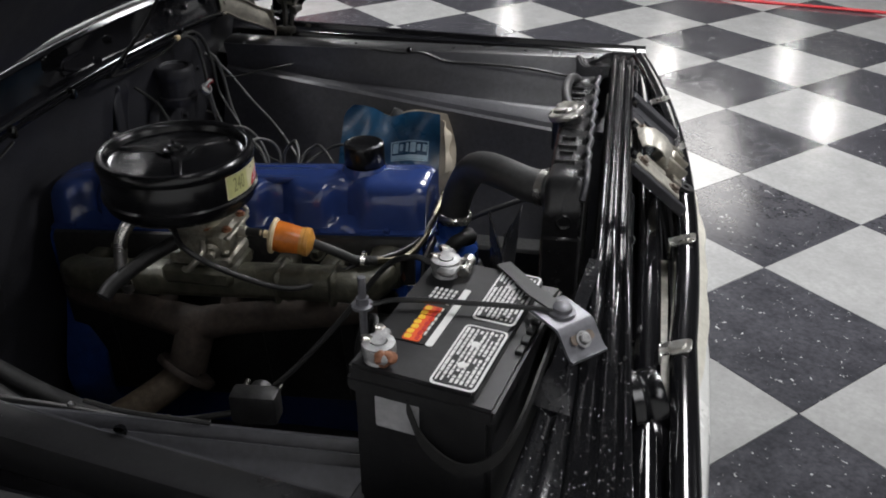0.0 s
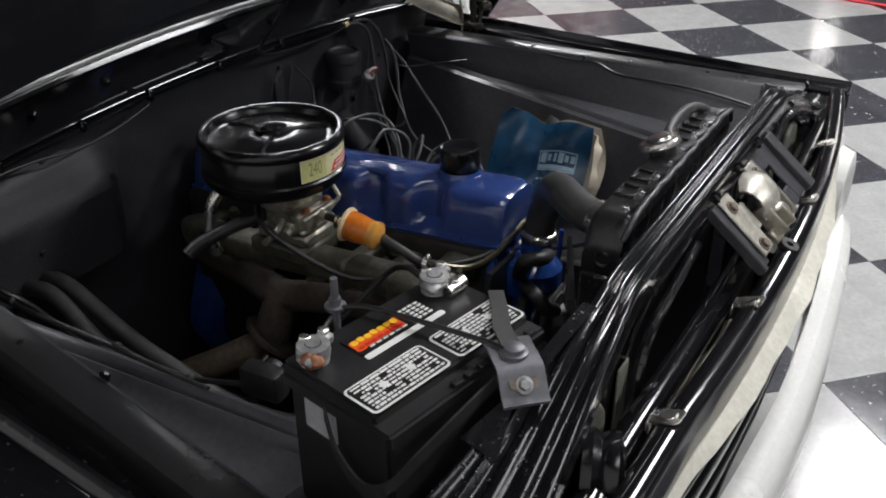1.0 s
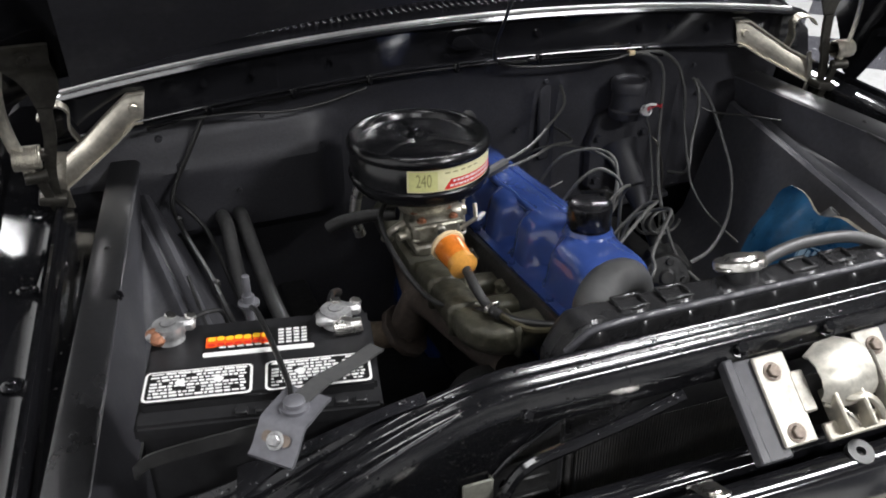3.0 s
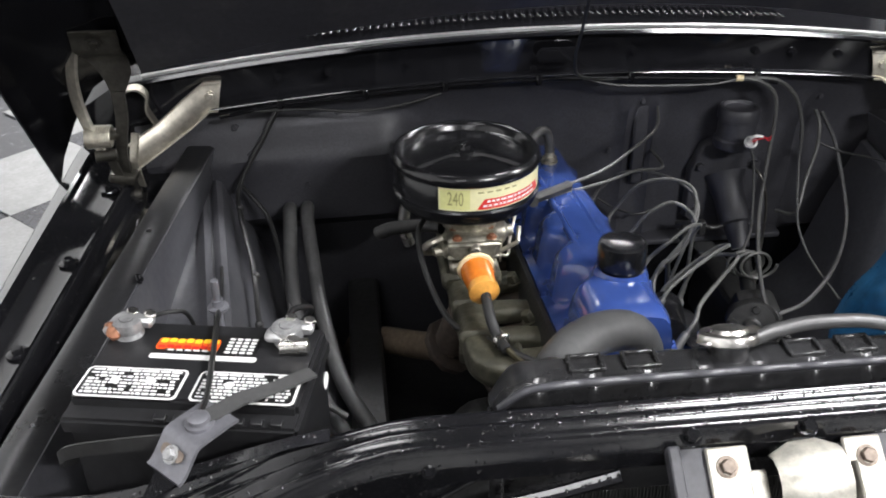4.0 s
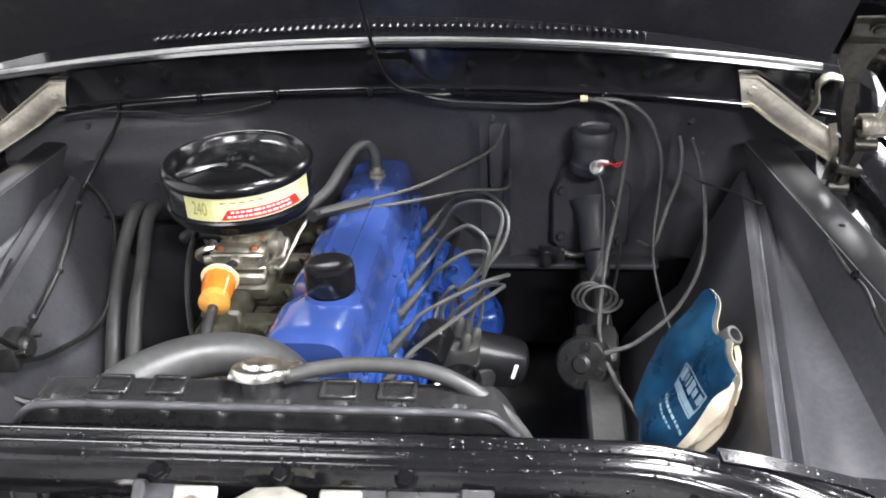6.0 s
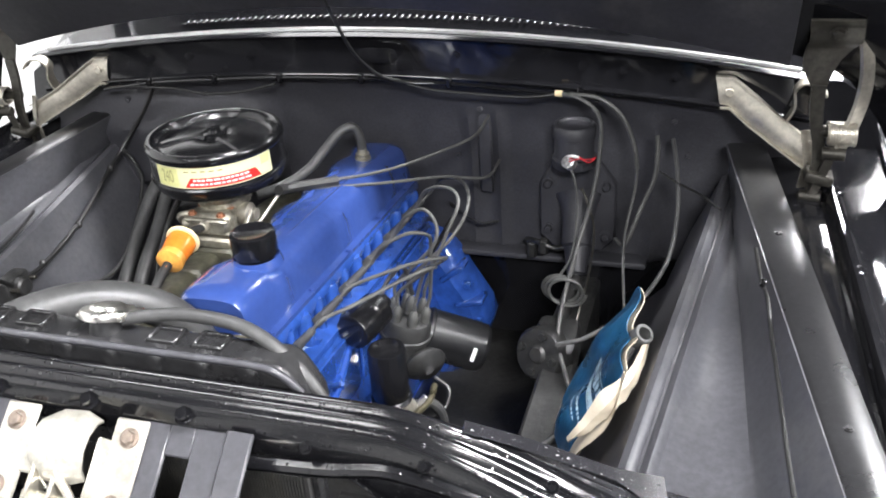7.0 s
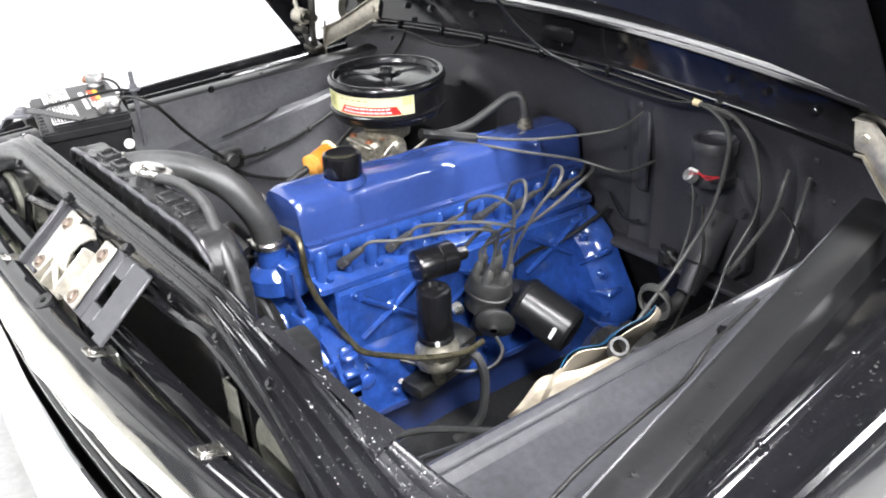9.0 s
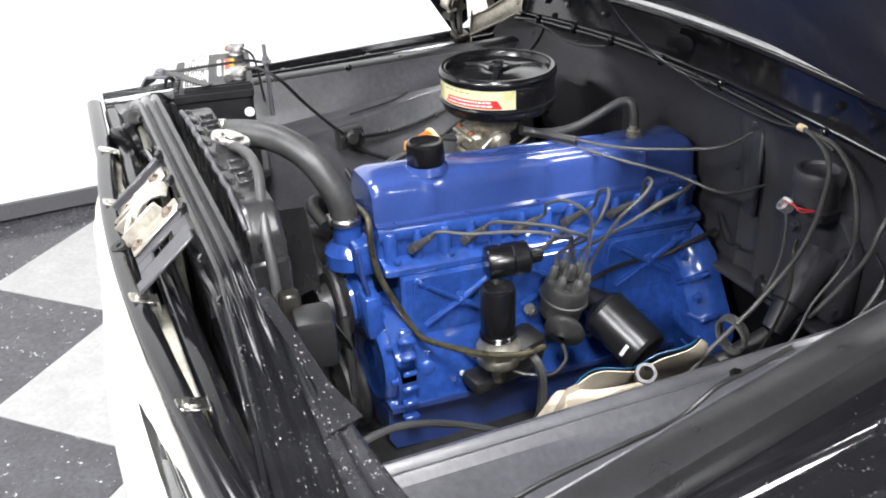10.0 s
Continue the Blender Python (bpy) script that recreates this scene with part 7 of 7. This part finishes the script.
bm = B()
NU, NV = 18, 18
front, back = [], []
for j in range(NV + 1):
    v = j / NV
    wl = -0.150 - 0.010 * v + 0.024 * max(0.0, 1 - v / 0.12) ** 2 + 0.05 * max(0.0, (v - 0.78) / 0.22) ** 1.5
    wr = 0.096 + 0.008 * v
    rf, rb = [], []
    for i in range(NU + 1):
        f = i / NU
        u = wl + (wr - wl) * f
        topz = -0.006 * math.exp(-((u + 0.11) / 0.05) ** 2) + 0.012 * math.exp(-((u + 0.03) / 0.03) ** 2) - 0.003 * math.sin(u * 40)
        vv = topz * (1 - v) + 0.235 * v
        bulge = 0.013 * math.sin(math.pi * f) ** 0.6 * (0.25 + 0.9 * v) * (1 - 0.6 * max(0, v - 0.8) / 0.2)
        wav = 0.006 * math.sin(9 * v + 5 * f) + 0.005 * math.sin(13 * f + 3 * v)
        low = 0.005 * (1 - v) * min(1.0, max(0.0, (u + 0.05) / 0.04))
        rf.append(bag_pt(u, vv + low, -bulge * 1.3 + wav - 0.004))
        rb.append(bag_pt(u, vv, bulge * (0.5 + 3.2 * v * v) + wav))
    front.append(rf)
    back.append(rb)
loft(bm, front, 0.0015)
part("bag", bm, BAG_BLUE, wb, "creased blue vinyl bag")
bm = B()
loft(bm, back, 0.0015)
part("back_sheet", bm, BAG_CREAM, wb, "cream vinyl back of the bag")
bm = B()
secs = []
for j in range(NV + 1):
    p, q = front[j][-1], back[j][-1]
    v = j / NV
    secs.append([p, p.lerp(q, 0.5) + UX * (0.012 + 0.03 * max(0, math.sin(3.0 * v + 0.2))), q])
loft(bm, secs, 0.001)
part("side_sheet", bm, BAG_CREAM, wb, "cream side of the bag")
bm = B()
inner = glide([(0.499, 0.351, 0.711), (0.525, 0.354, 0.755), (0.548, 0.362, 0.800), (0.572, 0.368, 0.820), (0.590, 0.42, 0.816), (0.599, 0.49, 0.813)], 4)
outer = glide([(0.503, 0.345, 0.706), (0.545, 0.350, 0.742), (0.576, 0.362, 0.775), (0.592, 0.385, 0.790), (0.603, 0.43, 0.798), (0.608, 0.49, 0.805)], 4)
rows = [[], [], []]
for k, (p, q) in enumerate(zip(inner, outer)):
    rows[0].append(p)
    rows[1].append(p.lerp(q, 0.5) + Vector((0.002, -0.010, 0.006)) * (1 + 0.5 * math.sin(1.1 * k)))
    rows[2].append(q + Vector((0, 0, 0.003 * math.sin(1.7 * k))))
loft(bm, rows, 0.0012)
part("torn_flap", bm, BAG_CREAM, wb, "torn cream flap of the bag")
bm = B()
lathe(bm, [(0.011, -0.014), (0.0155, -0.014), (0.0165, -0.010), (0.0165, 0.012), (0.0155, 0.014), (0.011, 0.014), (0.011, -0.014)], frame_at((0.593, 0.492, 0.818), (0.65, 0.455, 0.90)), 22)
part("neck_ring", bm, STRAP, wb, "grey plastic filler ring")


def print_on(bm, u0, v0, w, h, ang=0.0):
    """A small printed patch that follows the bag's front."""
    for i in range(4):
        for j in range(2):
            q = []
            for a, b in ((i, j), (i + 1, j), (i + 1, j + 1), (i, j + 1)):
                x, y = (a / 4 - 0.5) * w, (b / 2 - 0.5) * h
                u, v = u0 + x * math.cos(ang) - y * math.sin(ang), v0 + x * math.sin(ang) + y * math.cos(ang)
                fj = min(NV - 0.001, max(0.0, v / 0.235 * NV))
                wl = -0.150 - 0.010 * fj / NV
                fi = min(NU - 0.001, max(0.0, (u - wl) / (0.096 + 0.008 * fj / NV - wl) * NU))
                ii, jj = int(fi), int(fj)
                a1 = front[jj][ii].lerp(front[jj][ii + 1], fi - ii)
                a2 = front[jj + 1][ii].lerp(front[jj + 1][ii + 1], fi - ii)
                q.append(bm.verts.new(a1.lerp(a2, fj - jj) - UN * 0.003))
            bm.faces.new(q)


bm = B()
for du, dv, w, h in ((0, -0.024, 0.094, 0.003), (0, 0.024, 0.094, 0.003), (-0.0455, 0, 0.003, 0.048), (0.0455, 0, 0.003, 0.048), (0.0, 0.016, 0.088, 0.011)):
    print_on(bm, 0.025 + du, 0.098 + dv, w, h)
bl = part("print_box", bm, PRINT_BLUE, wb, "pale printed panel on the bag")
bm = B()
for k, (w, h) in enumerate(((0.014, 0.026), (0.009, 0.017), (0.007, 0.022), (0.014, 0.025), (0.009, 0.016), (0.010, 0.018))):
    print_on(bm, -0.010 + 0.0145 * k, 0.090, w, h, 0.06)
part("logo_shape", bm, PRINT_BLUE, bl)
bm = B()
r = random.Random(5)
for row, (u0, u1, h) in enumerate(((-0.02, 0.085, 0.005), (0.0, 0.055, 0.0035))):
    u = u0
    while u < u1:
        w = 0.005 + 0.006 * r.random()
        print_on(bm, u + w / 2, 0.146 + 0.014 * row, w, h)
        u += w + 0.003
part("lettering", bm, PRINT_BLUE, bl)
bm = B()
tube(bm, [(0.50, 0.50, 0.63), (0.44, 0.46, 0.585), (0.395, 0.39, 0.59), (0.38, 0.30, 0.635), (0.385, 0.22, 0.675), (0.40, 0.15, 0.702), (0.43, 0.08, 0.715), (0.45, 0.0, 0.70)], 0.0065, 8, 6)
solo("washer_hose", bm, HOSE_GREY, "grey washer hose running along the inner fender", "hose")

# ---- behind the support: regulator box, front: horn and wires ----
vr = thing("voltage_regulator", (0.37, 0.04, 0.85), "small black regulator box behind the radiator support", "regulator")
bm = B()
box(bm, (0.372, 0.052, 0.895), (0.062, 0.060, 0.085), (0, 0, -8), 0.010, 2)
part("cover", bm, PLASTIC, vr)
bm = B()
box(bm, (0.330, 0.030, 0.925), (0.026, 0.03, 0.06), (0, 0, 0), 0.004)
box(bm, (0.355, 0.012, 0.885), (0.11, 0.006, 0.10), (0, 0, 0), 0.002)
part("base", bm, HINGE_DARK, vr)
hn = thing("horn", (-0.565, -0.11, 0.88), "round black horn with a wide trumpet behind the header", "horn")
bm = B()
lathe(bm, [(0, -0.03), (0.035, -0.03), (0.05, -0.022), (0.052, -0.01), (0.045, 0.0), (0.05, 0.008), (0.05, 0.02), (0.03, 0.028), (0, 0.03)], frame_at((-0.57, -0.105, 0.90), (-0.55, -0.16, 0.90)), 28)
part("shell", bm, AIR_BLACK, hn)
bm = B()
tube(bm, [(-0.60, -0.12, 0.90), (-0.64, -0.125, 0.89), (-0.66, -0.13, 0.85), (-0.64, -0.14, 0.80)], [0.018, 0.022, 0.03, 0.045], 16, 5)
part("trumpet", bm, AIR_BLACK, hn)
for pts, r, mt, lab in (([(-0.78, -0.105, 0.86), (-0.70, -0.104, 0.875), (-0.62, -0.100, 0.885), (-0.55, -0.096, 0.885), (-0.47, -0.092, 0.880), (-0.41, -0.088, 0.882), (-0.39, -0.083, 0.915), (-0.36, -0.082, 0.955), (-0.30, -0.080, 0.968), (-0.23, -0.080, 0.982), (-0.16, -0.080, 1.000)], 0.0075, LUMPY, "paint-covered black wiring under the support"),
                        ([(-0.41, -0.090, 0.885), (-0.395, -0.120, 0.875), (-0.42, -0.135, 0.86), (-0.50, -0.13, 0.87), (-0.56, -0.12, 0.90)], 0.0035, WIRE_BLACK, "thin black wire looping to the horn"),
                        ([(0.16, -0.080, 0.985), (0.24, -0.080, 0.994), (0.32, -0.081, 1.002), (0.38, -0.080, 1.012), (0.42, -0.081, 1.010), (0.47, -0.082, 1.001), (0.53, -0.084, 0.984), (0.59, -0.087, 0.962), (0.66, -0.094, 0.925), (0.74, -0.102, 0.89)], 0.0085, LUMPY, "paint-covered black wiring under the support"),
                        ([(0.60, -0.12, 0.90), (0.63, -0.135, 0.87), (0.67, -0.13, 0.86), (0.70, -0.12, 0.87)], 0.004, WIRE_BLACK, "thin black wire looping before the support")):
    bm = B()
    tube(bm, pts, r, 8, 6)
    solo("front_wire", bm, mt, lab, "wire", group="wires behind the grille")

# ---- driver's side: wires on the apron and in the gutter ----
for pts, r, lab in (([(0.757, 0.60, 0.935), (0.764, 0.522, 0.928), (0.773, 0.464, 0.928), (0.780, 0.402, 0.905), (0.787, 0.306, 0.901), (0.795, 0.181, 0.893), (0.81, 0.05, 0.87)], 0.0035, "thin black wire clipped along the inner fender"),):
    bm = B()
    tube(bm, pts, r, 8, 6)
    solo("fender_wire", bm, WIRE_BLACK, lab, "wire")

# ---- on the floor beside the truck ----
st = thing("display_stand", (3.99, 2.62, 0), "tapered display stand with a white side and a dark side", "display stand")
for nm, pts, mt in (("white_side", [(3.96, 2.62), (3.72, 2.66), (3.60, 2.86), (4.02, 2.70)], WHITE), ("dark_side", [(4.02, 2.60), (4.45, 2.64), (4.75, 2.95), (4.06, 2.72)], CLAMP_GREY)):
    bm = B()
    foot = Vector((3.985, 2.63))
    secs = []
    for f, z in ((0.0, 0.0), (0.10, 0.03), (0.5, 0.26)):
        secs.append([Vector(((foot.x + (0.02 if nm == "dark_side" else -0.02)) * (1 - f) * 1.0 + x * f, foot.y * (1 - f) + y * f, z)) + Vector((0.012 * (k % 2), 0.012 * (k // 2), 0)) for k, (x, y) in enumerate(pts)])
    loft(bm, secs, ring=True, caps=True)
    part(nm, bm, mt, st)

# clips that hold the apron wires
for x, y, z in ((-0.652, 0.87, 0.862), (-0.612, 0.68, 0.816), (-0.598, 0.54, 0.802)):
    bm = B()
    box(bm, (x, y, z), (0.014, 0.012, 0.016), (0, 0, 20), 0.004)
    solo("wire_clip", bm, RUBBER, "small black clip holding wires to the inner fender", "clip", group="wire clips")
# brake line from the cylinder down to the chassis rail
bm = B()
tube(bm, [(0.43, 0.93, 0.86), (0.445, 0.91, 0.84), (0.46, 0.90, 0.78), (0.455, 0.88, 0.70), (0.44, 0.85, 0.62), (0.43, 0.80, 0.56)], 0.003, 8, 6)
solo("brake_line", bm, HINGE_DARK, "thin dark steel brake line bending down from the cylinder", "pipe")
# hose over the chassis rail in front of the bay
bm = B()
tube(bm, [(0.22, 0.30, 0.44), (0.30, 0.36, 0.50), (0.40, 0.42, 0.57), (0.52, 0.50, 0.66), (0.58, 0.58, 0.74)], 0.006, 8, 6)
solo("bay_hose", bm, HOSE_GREY, "grey rubber hose crossing low beside the engine", "hose")

# ---- red car parked farther down the showroom ----
car = thing("car", (7.4, 3.5, 0), "glossy red car parked on the showroom floor", "car")
bm = B()
secs = []
for x, w, zb, zt in ((5.40, 0.62, 0.42, 0.66), (5.44, 0.74, 0.30, 0.74), (5.60, 0.82, 0.24, 0.80), (6.2, 0.86, 0.22, 0.86), (6.75, 0.87, 0.22, 0.92), (7.6, 0.88, 0.22, 0.94), (8.6, 0.87, 0.22, 0.94), (9.2, 0.84, 0.26, 0.90), (9.45, 0.74, 0.36, 0.82)):
    secs.append([Vector((x, 3.5 + a * w, zb + (zt - zb) * b)) for a, b in ((-0.92, 0.0), (-1.0, 0.18), (-1.0, 0.55), (-0.97, 0.82), (-0.86, 0.96), (-0.4, 1.0), (0.4, 1.0), (0.86, 0.96), (0.97, 0.82), (1.0, 0.55), (1.0, 0.18), (0.92, 0.0))])
loft(bm, secs, ring=True, caps=True)
part("body", bm, RED_PAINT, car)
bm = B()
secs = []
for x0, x1, w, z in ((6.65, 8.95, 0.80, 0.92), (7.05, 8.70, 0.68, 1.22), (7.20, 8.55, 0.60, 1.32)):
    secs.append([Vector((x0, 3.5 - w, z)), Vector((x0, 3.5 + w, z)), Vector((x1, 3.5 + w, z)), Vector((x1, 3.5 - w, z))])
loft(bm, secs, ring=True, caps=True)
part("cabin", bm, GLASS_DARK, car, "dark glass cabin")
bm = B()
slab(bm, rounded(1.36, 1.2, 0.12), Matrix.Translation((7.87, 3.5, 1.318)), 0.03, 0.01)
part("roof", bm, RED_PAINT, car)
for dy in (-0.58, 0.58):
    bm = B()
    lathe(bm, [(0.0, 0.03), (0.06, 0.028), (0.085, 0.012), (0.095, 0.0), (0.095, -0.03)], frame_at((5.45, 3.5 + dy, 0.60), (5.0, 3.5 + dy, 0.60)), 20)
    part("headlight", bm, WHITE, car, "round white headlight")
bm = B()
box(bm, (5.40, 3.5, 0.42), (0.10, 1.5, 0.11), (0, 0, 0), 0.03, 2)
part("bumper", bm, BRIGHT, car, "bright front bumper")
for x in (6.15, 8.75):
    for dy in (-0.78, 0.78):
        bm = B()
        lathe(bm, [(0.19, -0.09), (0.28, -0.09), (0.31, -0.05), (0.315, 0.0), (0.31, 0.05), (0.28, 0.09), (0.19, 0.09), (0.19, -0.09)], frame_at((x, 3.5 + dy, 0.316), (x, 3.5 + dy * 2, 0.316)), 28)
        wheel = part("wheel", bm, RUBBER, car)
        bm = B()
        lathe(bm, [(0.0, 0.05), (0.05, 0.055), (0.12, 0.04), (0.19, 0.06), (0.195, 0.0)], frame_at((x, 3.5 + dy, 0.316), (x, 3.5 + dy * 2, 0.316)), 24)
        part("rim", bm, BRIGHT, wheel)
car.location.x += 0.9

# ---- floor tiles, laid on the floor slab ----
SIDE = 0.581
HALF = SIDE / math.sqrt(2)


def tile_mesh(name, material, lift):
    bm = B()
    box(bm, (0, 0, -0.003 + lift), (SIDE - 0.002, SIDE - 0.002, 0.006), bevel=0.0008)
    return finish(bm, name, material)


DARK_ME, LIGHT_ME = tile_mesh("tile_dark", TILE_DARK, 0.0), tile_mesh("tile_light", TILE_LIGHT, 0.0)
far_dark, far_light = [], []
for i in range(-24, 40):
    for j in range(-30, 36):
        tx, ty = 0.622 + HALF + HALF * (i + j), -0.635 + HALF * (i - j)
        if not (X0 + 0.2 < tx < X1 - 0.2 and Y0 + 0.2 < ty < Y1 - 0.2):
            continue
        dark = i % 2 == j % 2
        near = -2.45 < tx < 5.2 and -2.6 < ty < 3.2
        if near:
            t = new("tile", DARK_ME if dark else LIGHT_ME)
            t.parent = floor
            t.matrix_basis = pose(tx, ty, -0.0005, 0, 0, 45)
        else:
            (far_dark if dark else far_light).append((tx, ty))
for group_of, mt in ((far_dark, TILE_DARK), (far_light, TILE_LIGHT)):
    verts, faces = [], []
    for tx, ty in group_of:
        k, h = len(verts), HALF - 0.0015
        verts += [(tx + h, ty, 0), (tx, ty + h, 0), (tx - h, ty, 0), (tx, ty - h, 0), (tx + h, ty, -0.006), (tx, ty + h, -0.006), (tx - h, ty, -0.006), (tx, ty - h, -0.006)]
        faces += [(k, k + 1, k + 2, k + 3)] + [(k + a, k + 4 + a, k + 4 + (a + 1) % 4, k + (a + 1) % 4) for a in range(4)]
    me = bpy.data.meshes.new("far_tiles")
    me.from_pydata(verts, [], faces)
    me.materials.append(mt)
    ft = new("tile_field", me)
    ft.parent = floor
    tagged(ft, kind="stuff")
